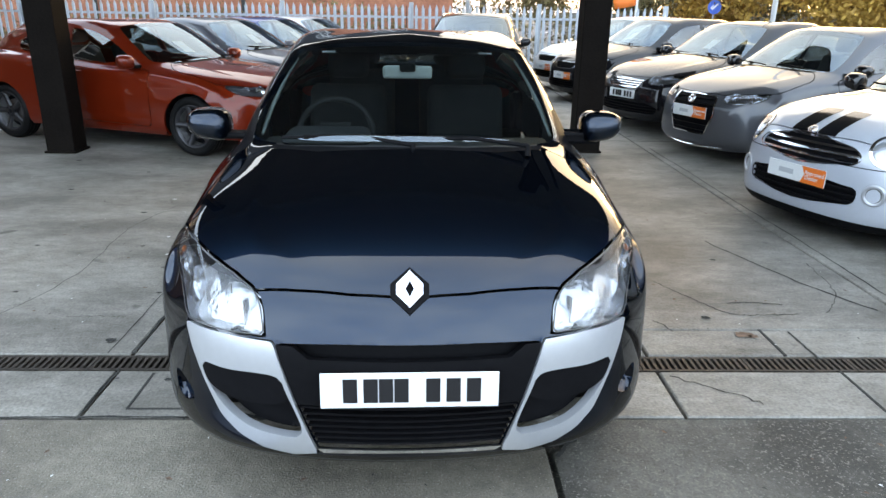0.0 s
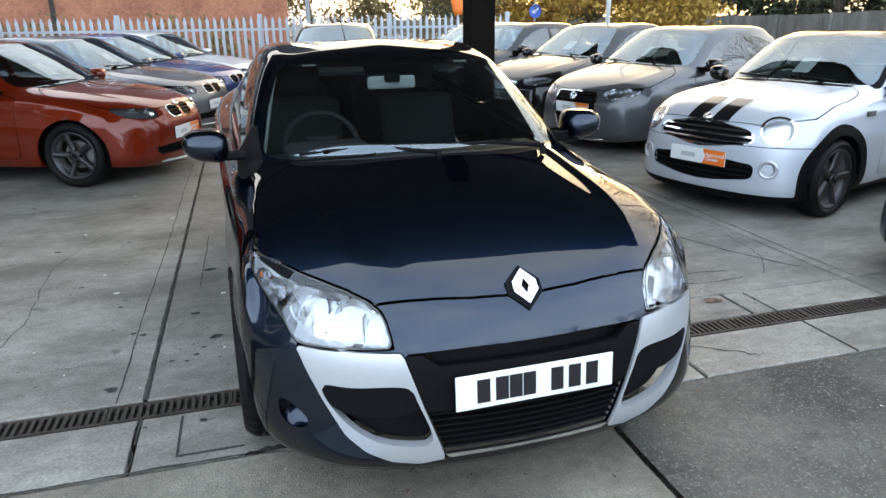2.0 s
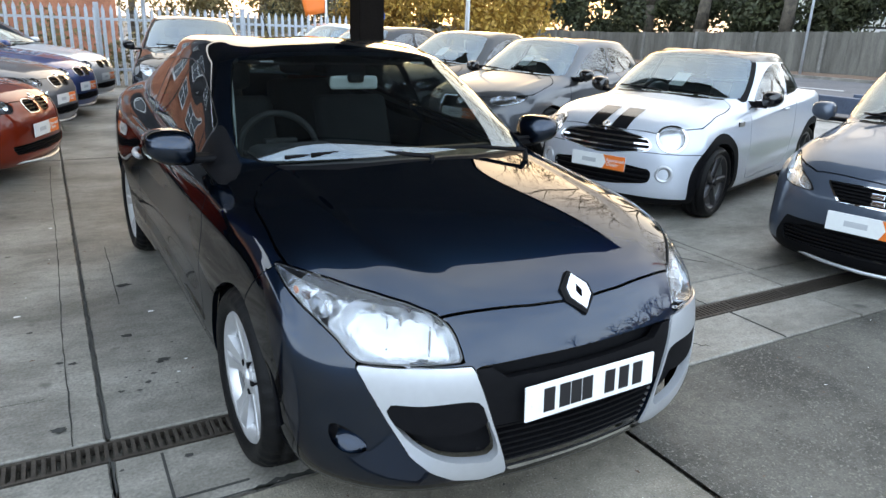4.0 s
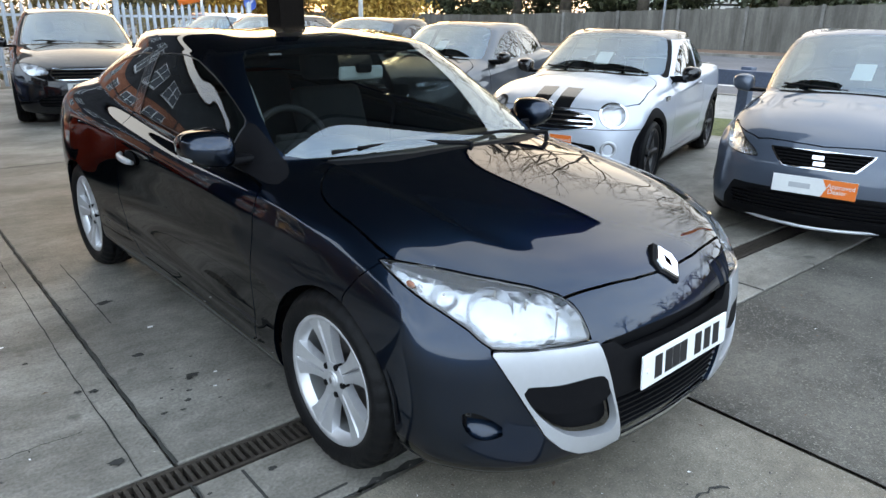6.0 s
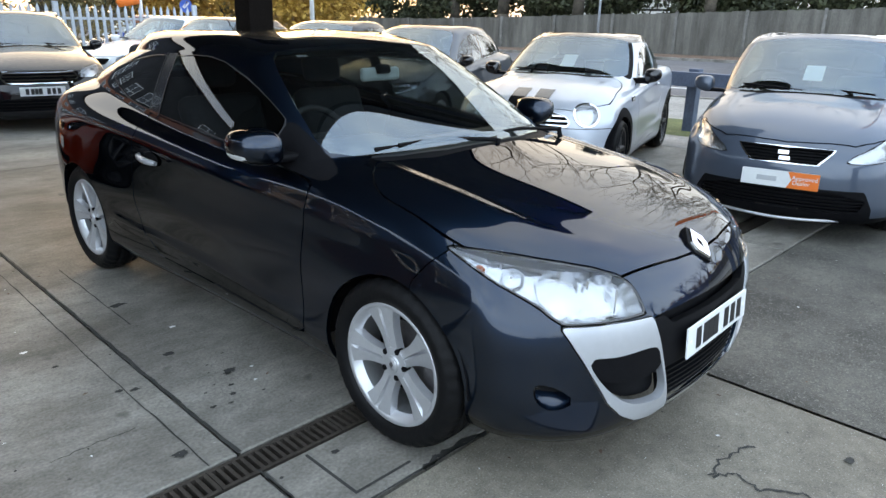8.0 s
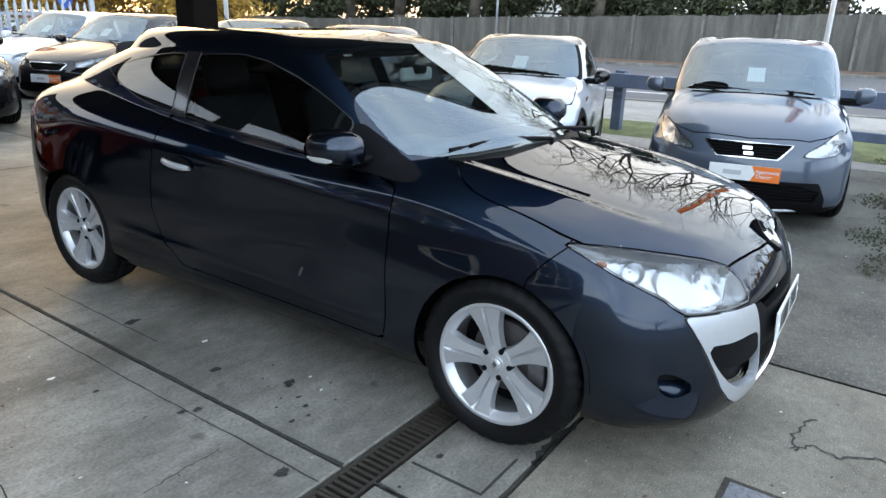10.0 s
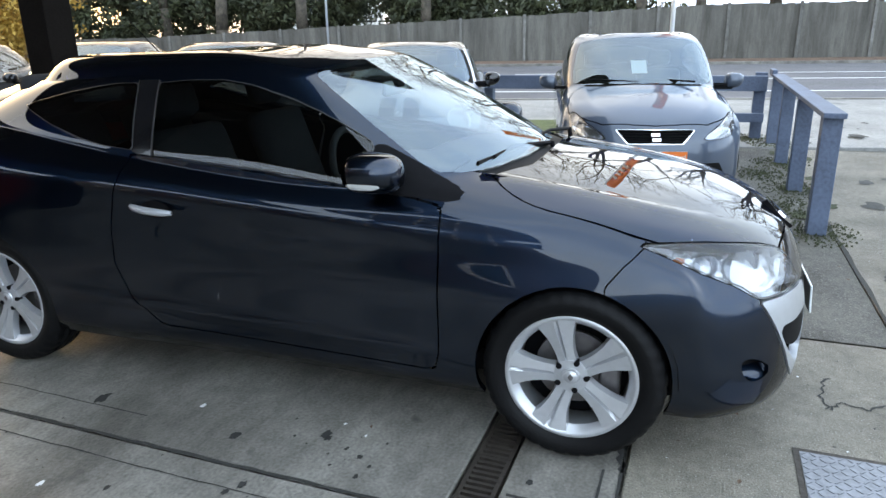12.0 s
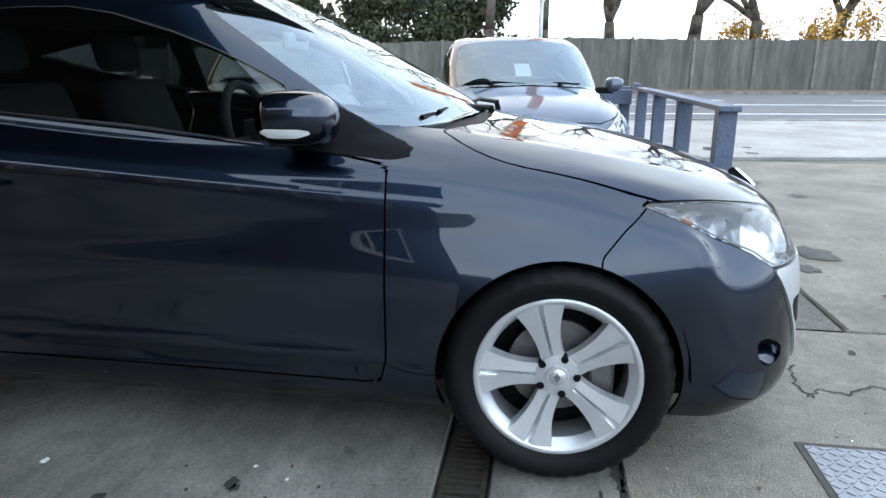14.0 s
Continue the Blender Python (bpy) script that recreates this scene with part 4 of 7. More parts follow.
grid = [(x, z, 1.2, 1.3) for x in (-3.2, -1.1, 1.1, 3.2) for z in (1.6, 3.4)]
house("brick_house", "low dark brick building with white casement windows", pose(-8.2, 7.4, 0, 0, 0, 90), 9, 8, 4.4, DARKBRICK, 1.2, grid)
# Its unseen height is set to leave a thin reflected strip of sky.
house("brick_works", "long red brick building behind the fence", pose(-16, 27.5, 0, 0, 0, 1), 34, 12, 10.4, BRICK, 2.0, [(x, z, 1.5, 1.5) for x in (-14, -10.5, -7, -3.5, 0, 5.5, 8, 11.2, 14.4) for z in (4.3, 7.0)], [(-4.1, -3.95, -0.05, 0, 0, 6), (3.5, 3.65, -0.05, 0, 0, 6), (9, 9.15, -0.05, 0, 0, 6)], 5.6)
x, y, _ = along(62, 40)
house("timber_house", "far white house with black timber framing", pose(x, y, 0, 0, 0, -70), 12, 9, 6.0, RENDERWALL, 3.5, [(-4, 4.4, 1.5, 1.2), (0, 4.4, 1.5, 1.2), (4, 4.4, 1.5, 1.2)],
      [(-6 + 1.0 * k, -5.86 + 1.0 * k, -0.04, 0, 2.8, 6.0) for k in range(13)] + [(-6, 6, -0.045, 0, 2.75, 2.95), (-6, 6, -0.045, 0, 5.75, 5.95)])
cs = [(x, -32 + rnd.uniform(-2, 2), rnd.uniform(0.6, 1.6), 1.8, 1.2, rnd.uniform(0.9, 1.8)) for x in np.arange(-40, 34, 1.9)]
foliage("boundary_hedge", "brown winter hedge at the yard's far side", cs, 26000, 0.10, LEAFBROWN, 6)

# ---- cars: one body surface of lengthwise lines, cut into panels ----
# local frame: x ahead of the front axle, y to the left, z up; half a body, from the middle of the nose round to the middle of the tail
SIDE_X = [0.36, 0.0, -0.45, -1.05, -1.65, -2.2, -2.64, -3.0, -3.25, -3.39, -3.44]
SIDE_Y = [0.852, 0.882, 0.89, 0.882, 0.885, 0.90, 0.905, 0.87, 0.74, 0.42, 0.0]
FRONT_Y = [0.0, 0.25, 0.47, 0.665, 0.80]
SWEEP = [0.0, 0.03, 0.11, 0.30, 0.62]


def low_ring(fx, fz, sweep, width, side_z, rear_z, rear_in=0.0, lift=0.0):
    pts = [(fx - sweep * s, y * (0.6 + 0.4 * width) if i else 0.0, fz + lift * s) for i, (s, y) in enumerate(zip(SWEEP, FRONT_Y))]
    for i, (x, y) in enumerate(zip(SIDE_X, SIDE_Y)):
        k = max(0.0, (i - 5) / 5)
        pts.append((x + rear_in * max(0.0, k - 0.3) * 1.43, y * width, side_z + (rear_z - side_z) * k))
    return pts


def col3(xs, ys, zs):
    return list(zip(xs, ys, zs))


def body_rings():
    r = [
        low_ring(0.722, 0.160, 0.46, 0.93, 0.20, 0.27, 0.06, 0.06),
        low_ring(0.788, 0.235, 0.46, 0.98, 0.28, 0.36, 0.0, 0.05),
        low_ring(0.806, 0.42, 0.51, 0.992, 0.45, 0.52, 0.0, 0.03),
        low_ring(0.796, 0.575, 0.56, 1.0, 0.585, 0.68, 0.02, 0.03),
        low_ring(0.755, 0.68, 0.60, 0.995, 0.705, 0.82, 0.05, 0.03),
    ]
    r[3] = [(x, y - d, z) for (x, y, z), d in zip(r[3], [0] * 5 + [0.004, 0.004, 0.002] + [0] * 8)]
    r[4] = [(x, y - d, z) for (x, y, z), d in zip(r[4], [0, 0, 0, 0, 0.008, 0.022, 0.024, 0.014, 0.004] + [0] * 7)]
    # bonnet's leading edge, then the shoulder crease
    r.append(col3([0.675, 0.66, 0.595, 0.455, 0.29, 0.13, -0.09, -0.47, -1.05, -1.65, -2.2, -2.64, -2.97, -3.2, -3.32, -3.36],
                  [0, 0.25, 0.47, 0.655, 0.768, 0.812, 0.836, 0.856, 0.874, 0.88, 0.888, 0.88, 0.835, 0.71, 0.41, 0],
                  [0.765, 0.767, 0.775, 0.79, 0.798, 0.797, 0.793, 0.806, 0.847, 0.89, 0.928, 0.952, 0.965, 0.965, 0.96, 0.96]))
    # across the bonnet, then under the belt
    r.append(col3([0.22, 0.20, 0.14, 0.04, -0.09, -0.22, -0.36, -0.58, -1.05, -1.65, -2.2, -2.6, -2.9, -3.1, -3.22, -3.26],
                  [0, 0.25, 0.46, 0.63, 0.745, 0.795, 0.823, 0.84, 0.852, 0.852, 0.845, 0.82, 0.76, 0.64, 0.38, 0],
                  [0.915, 0.914, 0.909, 0.901, 0.889, 0.878, 0.876, 0.88, 0.90, 0.948, 0.995, 1.035, 1.06, 1.06, 1.06, 1.06]))
    # foot of the windscreen, then the belt
    r.append(col3([-0.27, -0.295, -0.36, -0.455, -0.55, -0.625, -0.71, -0.86, -1.15, -1.65, -2.15, -2.5, -2.78, -2.99, -3.14, -3.19],
                  [0, 0.25, 0.47, 0.642, 0.735, 0.770, 0.789, 0.803, 0.814, 0.808, 0.782, 0.737, 0.665, 0.56, 0.33, 0],
                  [1.0, 0.996, 0.987, 0.975, 0.958, 0.940, 0.931, 0.928, 0.940, 0.985, 1.045, 1.09, 1.11, 1.115, 1.115, 1.115]))
    # half way up the glass
    r.append(col3([-0.655, -0.67, -0.71, -0.78, -0.86, -0.95, -1.05, -1.18, -1.38, -1.70, -2.1, -2.42, -2.66, -2.83, -2.94, -2.98],
                  [0, 0.235, 0.437, 0.588, 0.680, 0.709, 0.720, 0.730, 0.736, 0.730, 0.706, 0.662, 0.596, 0.49, 0.29, 0],
                  [1.212, 1.210, 1.198, 1.175, 1.152, 1.142, 1.138, 1.14, 1.15, 1.17, 1.195, 1.208, 1.212, 1.215, 1.22, 1.22]))
    # windscreen header, then the roof rail
    r.append(col3([-1.02, -1.027, -1.055, -1.082, -1.125, -1.20, -1.29, -1.41, -1.57, -1.82, -2.10, -2.34, -2.53, -2.64, -2.71, -2.73],
                  [0, 0.22, 0.40, 0.508, 0.590, 0.618, 0.628, 0.634, 0.638, 0.632, 0.612, 0.575, 0.51, 0.40, 0.24, 0],
                  [1.386, 1.382, 1.369, 1.350, 1.328, 1.323, 1.326, 1.331, 1.335, 1.333, 1.320, 1.304, 1.298, 1.303, 1.312, 1.318]))
    top = [(-1.40 - 0.95 * i / 15, 0.0, 1.438 - 0.036 * (i / 15) ** 1.5) for i in range(16)]
    rail = r[-1]
    # the roof: flat behind the windscreen, rolling over sharply along the sides
    side = np.array([0, 0, 0.04, 0.12, 0.28, 0.5, 0.75, 0.92, 1, 1, 1, 1, 1, 1, 1, 1])
    for fx, fy, dy, front, full in ((0.80, 0.87, 0.035, 0.38, 0.76), (0.42, 0.50, 0.02, 0.83, 0.95)):
        r.append([(fx * a[0] + (1 - fx) * b[0], (fy + dy * w) * a[1], a[2] + (front + (full - front) * w) * (b[2] - a[2])) for a, b, w in zip(rail, top, side)])
    r.append(top)
    return np.array(r, float)


def retail(R, xr, xg, zg):
    """Another tail: where the roof ends (xr) and where the rear glass meets the body (xg, zg)."""
    R = R.copy()
    for k, to in ((7, xg), (8, (xg + xr) / 2 + 0.02), (9, xr), (10, xr + 0.11), (11, xr + 0.32), (12, xr + 0.55)):
        end = R[k, 15, 0]
        start = R[k, 9, 0]
        for s in range(9, 16):
            f = (R[k, s, 0] - start) / (end - start)
            R[k, s, 0] = start + f * (to - start)
            if k == 7:
                R[k, s, 2] += f * (zg - R[k, 15, 2])
    for s in range(10, 16):
        f = (s - 9) / 6
        R[6, s, 0] += f * (min(xg - 0.08, R[6, 15, 0]) - R[6, 15, 0]) * 0.5
        R[6, s, 2] = min(R[6, s, 2], R[7, s, 2] - 0.03)
        R[5, s, 2] = min(R[5, s, 2], R[6, s, 2] - 0.05)
    return R


def body_surface(R, nu, nv):
    """The whole surface from its lines: mirrored verts and quads."""
    flip = np.array([1, -1, 1.0])
    a, b, c = R[7], R[8], R[9]
    ctl = 2 * b - (a + c) / 2
    arc = lambda s: (1 - s) ** 2 * a + 2 * s * (1 - s) * ctl + s * s * c
    R = np.concatenate([R[:8], [arc(0.05), arc(0.3), arc(0.7), arc(0.95)], R[9:]])
    rows = [spline(np.vstack([(r[1:4] * flip)[::-1], r, (r[-4:-1] * flip)[::-1]]), nu)[3 * nu:-3 * nu or None] for r in R]
    rows = np.array(rows)
    cols = [spline(rows[:, u], nv) for u in range(rows.shape[1])]
    G = np.array(cols).transpose(1, 0, 2)  # rows up, columns round
    for _ in range(4):
        H = G.copy()
        H[1:-1, 1:-1] += 0.25 * (G[1:-1, 2:] + G[1:-1, :-2] + G[2:, 1:-1] + G[:-2, 1:-1] - 4 * G[1:-1, 1:-1]) * 0.8
        for c, n in ((0, 1), (-1, -2)):
            H[1:-1, c, 0] += 0.25 * (2 * G[1:-1, n, 0] + G[2:, c, 0] + G[:-2, c, 0] - 4 * G[1:-1, c, 0]) * 0.8
            H[1:-1, c, 2] += 0.25 * (2 * G[1:-1, n, 2] + G[2:, c, 2] + G[:-2, c, 2] - 4 * G[1:-1, c, 2]) * 0.8
        G = H
    G[:, 0, 1] = G[:, -1, 1] = 0
    # pressed lines: one along the flank, one on each side of the bonnet
    X, Y, Z = G[..., 0], G[..., 1], G[..., 2]
    ease = lambda v: np.clip(v, 0, 1) ** 2 * (3 - 2 * np.clip(v, 0, 1))
    zc = 0.770 - 0.0735 * X
    tri = np.where(Z > zc, np.clip(1 - (Z - zc) / 0.022, 0, 1), np.clip(1 - (zc - Z) / 0.07, 0, 1))
    G[..., 1] += 0.0055 * tri * ease((X + 2.9) / 0.5) * ease((0.10 - X) / 0.3) * (Y > 0.6)
    zs = 0.349 - 0.040 * (X + 0.493)
    lip = np.where(Z > zs, np.clip(1 - (Z - zs) / 0.05, 0, 1), np.clip(1 - (zs - Z) / 0.02, 0, 1))
    G[..., 1] += 0.012 * lip * ease((X + 2.3) / 0.2) * ease((-0.38 - X) / 0.2) * (Y > 0.6)
    d = Y - np.interp(X, [-0.45, 0.22, 0.36, 0.46, 0.57, 0.68], [0.588, 0.572, 0.545, 0.50, 0.40, 0.30])
    rid = np.where(d < 0, ease(1 + d / 0.06), np.clip(1 - d / 0.22, 0, 1))
    G[..., 2] += 0.0075 * rid * ease((0.70 - X) / 0.25) * ease((X + 0.42) / 0.12) * (Z > 0.72)
    a, b = G.shape[:2]
    full = np.concatenate([G, (G[:, 1:-1] * flip)[:, ::-1]], axis=1)
    n = full.shape[1]
    V = full.reshape(-1, 3)
    F = [(i * n + j, i * n + (j + 1) % n, (i + 1) * n + (j + 1) % n, (i + 1) * n + j) for i in range(a - 1) for j in range(n)]
    return V, F


def side_field(poly, ymin=0.35):
    return lambda V: np.maximum(sdf(V[:, [0, 2]], poly), ymin - np.abs(V[:, 1]))


def top_field(poly, zmin=0.5):
    return lambda V: np.maximum(sdf(np.stack([V[:, 0], np.abs(V[:, 1])], 1), poly), zmin - V[:, 2])


def front_field(poly, xmin=0.25):
    return lambda V: np.maximum(sdf(np.stack([np.abs(V[:, 1]), V[:, 2]], 1), poly), xmin - V[:, 0])


def corner_field(poly, xmin=0.0):
    return lambda V: np.maximum(sdf(np.stack([np.abs(V[:, 1]) - V[:, 0], V[:, 2]], 1), poly), xmin - V[:, 0])


def shifted(field, d):
    return lambda V: field(V) + d


def take(mesh, field, gap=0.0):
    """The piece inside a field and the rest, with a gap between them."""
    inn, rest = clip(mesh, shifted(field, gap / 2))
    if gap:
        rest = clip(rest, shifted(field, -gap / 2))[1]
    return inn, rest


def halves(mesh):
    V, F = mesh
    L = [f for f in F if sum(V[i][1] for i in f) > 0]
    Rr = [f for f in F if sum(V[i][1] for i in f) <= 0]
    return (V, L), (V, Rr)


def pushed(mesh, d):
    V, F = used(mesh)
    return V + normals(V, F) * d, F


def rimmed(mesh, d):
    """The piece with its border turned inwards by d, as a pressed panel has it."""
    V, F = used(mesh)
    N = normals(V, F)
    count = {}
    for f in F:
        for k, i in enumerate(f):
            e = (i, f[(k + 1) % len(f)])
            count[e] = count.get(e, 0) + 1
    border = [e for e in count if (e[1], e[0]) not in count]
    at, W, extra = {}, [], list(F)
    for e in border:
        for i in e:
            if i not in at:
                at[i] = len(V) + len(W)
                W.append(V[i] - N[i] * d)
    # the rim has verts of its own so that it does not round the panel's edge
    dup, D = {}, []
    for e in border:
        for i in e:
            if i not in dup:
                dup[i] = len(V) + len(W) + len(D)
                D.append(V[i])
    for i, j in border:
        extra.append((dup[j], dup[i], at[i], at[j]))
    return np.vstack([V] + ([W] if W else []) + ([D] if D else [])), extra


def warp(spec):
    """Turns the template's coordinates into those of one car."""
    xs0 = np.array([-3.44, -2.64, -1.07, -0.27, 0.0, 0.806])
    xs1 = np.array(spec["x"])
    zs0 = np.array([0.0, 0.2, 0.62, 0.95, 1.42])
    zs1 = np.array(spec["z"])
    hw, gs = spec["hw"] / 0.905, spec.get("gs", 1.0)

    def f(V):
        V = np.asarray(V, float)
        k = np.clip((V[:, 2] - 0.9) / 0.4, 0, 1)
        return np.stack([np.interp(V[:, 0], xs0, xs1), V[:, 1] * hw * (1 + (gs - 1) * k), np.interp(V[:, 2], zs0, zs1)], 1)
    return f


def edge_band(mesh, width, lift):
    """A flat band along the border of a piece, inside it."""
    V, F = used(mesh)
    N = normals(V, F)
    ed = {(q[k], q[(k + 1) % len(q)]) for q in F for k in range(len(q))}
    W, Q, mid, at = [], [], V.mean(0), {}
    for i, j in ed:
        if (j, i) in ed:
            continue
        for p in (i, j):
            if p not in at:
                at[p] = len(W)
                inw = (mid - V[p]) / (np.linalg.norm(mid - V[p]) + 1e-9) * width
                W += [V[p] + N[p] * lift, V[p] + N[p] * lift * 1.5 + inw]
        a, b = at[i], at[j]
        Q.append((a, b, b + 1, a + 1))
    return largest((np.array(W), Q))


def largest(mesh):
    """The largest connected piece of a mesh."""
    V, F = mesh
    root = list(range(len(V)))

    def find(i):
        while root[i] != i:
            root[i] = root[root[i]]
            i = root[i]
        return i

    for f in F:
        for i in f[1:]:
            root[find(i)] = find(f[0])
    groups = {}
    for f in F:
        groups.setdefault(find(f[0]), []).append(f)
    return used((V, max(groups.values(), key=len)))


def wheel(parent, x, y, r, rim_r, rim_mat, style, name="wheel"):
    """A wheel whose outer face looks along y: tyre, rim, spokes, hub, disc."""
    s = 1 if y > 0 else -1
    w = empty(name, Matrix.Translation((x, y, r)) @ Matrix.Diagonal((1, s, 1, 1)))
    w.parent = parent
    b, hw = rim_r + 0.012, 0.102
    prof = [(b, -hw + 0.01), (b + 0.02, -hw), (r - 0.03, -hw - 0.004), (r - 0.008, -hw + 0.022), (r, -hw + 0.05), (r - 0.009, -hw + 0.052), (r - 0.009, -hw + 0.06), (r + 0.001, -hw + 0.062), (r + 0.002, -0.006), (r - 0.008, -0.005), (r - 0.008, 0.005), (r + 0.002, 0.006), (r + 0.001, hw - 0.062), (r - 0.009, hw - 0.06), (r - 0.009, hw - 0.052), (r, hw - 0.05), (r - 0.008, hw - 0.022), (r - 0.03, hw + 0.004),
            ((r + b) / 2, hw + 0.009), (b + 0.02, hw + 0.002), (b, hw - 0.008), (b - 0.006, hw - 0.03)]
    prof = [(a, o - hw) for a, o in prof]
    cuts = 144 if style == "flare" else 48
    V, F = revolve(prof, cuts)
    if style == "flare":
        # slots across the shoulders of the tread
        for k in [q for q in range(cuts) if q % 4 == 0]:
            for j in (3, 4, 7, 12, 15, 16, 17):
                q = V[k * len(prof) + j]
                f = 1 - 0.005 / r
                V[k * len(prof) + j] = (q[0] * f, q[1], q[2] * f)
    tyre = piece("tyre", V, F, RUBBER, w, smooth=True)
    o = -0.012
    V, F = revolve([(rim_r - 0.006, -0.19), (rim_r - 0.03, -0.12), (rim_r - 0.026, o - 0.03)], 56)
    piece("rim_barrel", V, F, BARREL, w, smooth=True)
    V, F = revolve([(rim_r - 0.026, o - 0.03), (rim_r - 0.006, o), (rim_r + 0.008, o + 0.005), (rim_r + 0.013, o - 0.004), (rim_r + 0.012, o - 0.012)], 56)
    rim = piece("rim", V, F, rim_mat, w, smooth=True)
    V, F = revolve([(0.0, -0.105), (rim_r * 0.62, -0.105), (rim_r * 0.62, -0.125), (0, -0.125)], 40)
    piece("brake_disc", V, F, BRAKE, w, smooth=False)
    part("brake_caliper", boxes((rim_r * 0.40, rim_r * 0.74, -0.14, -0.085, -0.09, 0.09), bev=0.012), BRAKE, w)
    V, F = revolve([(0.0, -0.15), (rim_r - 0.02, -0.15)], 40)
    piece("backing_plate", V, F, BLACKPL, w)
    count = 5
    rin, rout = 0.05, rim_r - 0.004
    for k in range(count):
        bm = bmesh.new()
        T = Matrix.Rotation(k * math.tau / count + 0.977, 4, "Y")
        if style == "flare":
            # a broad spoke, waisted near the hub, with a groove along its middle
            lines = [-1.0, -0.92, -0.14, 0.0, 0.14, 0.92, 1.0]
            deep = [-0.035, -0.004, -0.001, -0.018, -0.001, -0.004, -0.035]
        else:
            lines = [-1.0, -0.7, 0.0, 0.7, 1.0]
            deep = [-0.03, -0.004, 0.0, -0.004, -0.03]
        rows = []
        for i in range(7):
            f = i / 6
            rad = rin + f * (rout - rin)
            hw2 = (0.034 + 0.046 * f**1.9 - 0.004 * math.sin(math.pi * f)) * rim_r / 0.215 if style == "flare" else (0.024 + 0.012 * abs(f - 0.4)) * rim_r / 0.2
            lift = -0.030 + 0.020 * f**1.3
            groove = 0.25 + 0.75 * math.sin(math.pi * min(1, f * 1.0)) if f < 0.85 else 0.2
            rows.append([bm.verts.new((c * hw2, lift + d * (groove if j == len(lines) // 2 and style == "flare" else 1), rad)) for j, (c, d) in enumerate(zip(lines, deep))])
        for p, q in zip(rows, rows[1:]):
            for j in range(len(lines) - 1):
                bm.faces.new((p[j], p[j + 1], q[j + 1], q[j]))
        bmesh.ops.transform(bm, matrix=T, verts=bm.verts)
        part("spoke", bm, rim_mat, rim, smooth=style != "flare")
    V, F = revolve([(0.0, -0.020), (0.03, -0.020), (0.033, -0.026), (0.060, -0.029), (0.064, -0.06)], 36)
    hub = piece("hub", V, F, rim_mat, w, smooth=False)
    V, F = revolve([(0.0, -0.0165), (0.022, -0.017), (0.025, -0.021)], 24)
    cap = piece("centre_cap", V, F, ALLOY if style == "flare" else BLACKPL, w, smooth=True)
    if style == "flare":
        bm = bmesh.new()
        vs = [bm.verts.new((a * 0.010, y, b * 0.014)) for y in (-0.017, -0.0155) for a, b in ((1, 0), (0, 1), (-1, 0), (0, -1))]
        bm.faces.new(vs[4:])
        for k in range(4):
            bm.faces.new((vs[k], vs[(k + 1) % 4], vs[4 + (k + 1) % 4], vs[4 + k]))
        part("cap_emblem", bm, BRAKE, cap)
    # Nuts in black: the shade of their pockets is put into the colour.
    for k in range(count):
        bm = bmesh.new()
        a = k * math.tau / count + 0.977 + math.pi / count
        rod(bm, (0.054 * math.sin(a), -0.05, 0.054 * math.cos(a)), (0.054 * math.sin(a), -0.024, 0.054 * math.cos(a)), 0.0125, 0.011, 6)
        part("wheel_nut", bm, BLACKPL, w)
    return w


def mirror_housing(car, spec, f, mat, at, size=(0.10, 0.125, 0.08)):
    for s in (1, -1):
        p = f(np.array([[at[0], at[1] * s, at[2]]]))[0]
        bm = bmesh.new()
        bmesh.ops.create_uvsphere(bm, u_segments=20, v_segments=12, radius=1)
        for v in bm.verts:
            x, y, z = v.co
            x = x if x > 0 else max(x, -0.42)
            sq = lambda q: math.copysign(abs(q) ** 0.72, q)
            v.co = (sq(x) * size[0] * (1 - 0.12 * y * s), sq(y) * size[1], sq(z) * size[2] * (1 - 0.22 * y * s) + 0.012 * y * s)
        h = part("mirror_housing", bm, mat, car, smooth=True, m=Matrix.Translation(p))
        V, F = revolve([(0, 0), (0.9, 0)], 20)
        V = [(-size[0] * 0.6, v[0] * size[1] * 0.92, v[2] * size[2] * 0.86) for v in V]
        piece("mirror_glass", V, F, CHROME, h)
        bm = bmesh.new()
        box(bm, -0.05, 0.055, -s * (size[1] * 0.4), -s * (size[1] + 0.10), -size[2] * 0.98, -size[2] * 0.55, 0.012)
        part("mirror_arm", bm, BLACKPL, h)
        if spec.get("indicator"):
            shell = np.array([v.co for v in h.data.vertices]), [tuple(q.vertices) for q in h.data.polygons]
            lens = clip(shell, lambda V: np.maximum(np.maximum(0.74 * size[1] - V[:, 1] * s, V[:, 2] + 0.25 * size[2]), np.maximum(-0.80 * size[2] - V[:, 2], -0.5 * size[0] - V[:, 0])))[0]
            if lens[1]:
                piece("mirror_indicator", *pushed(lens, 0.003), CARDWHITE, h, "clear indicator lens", smooth=True)


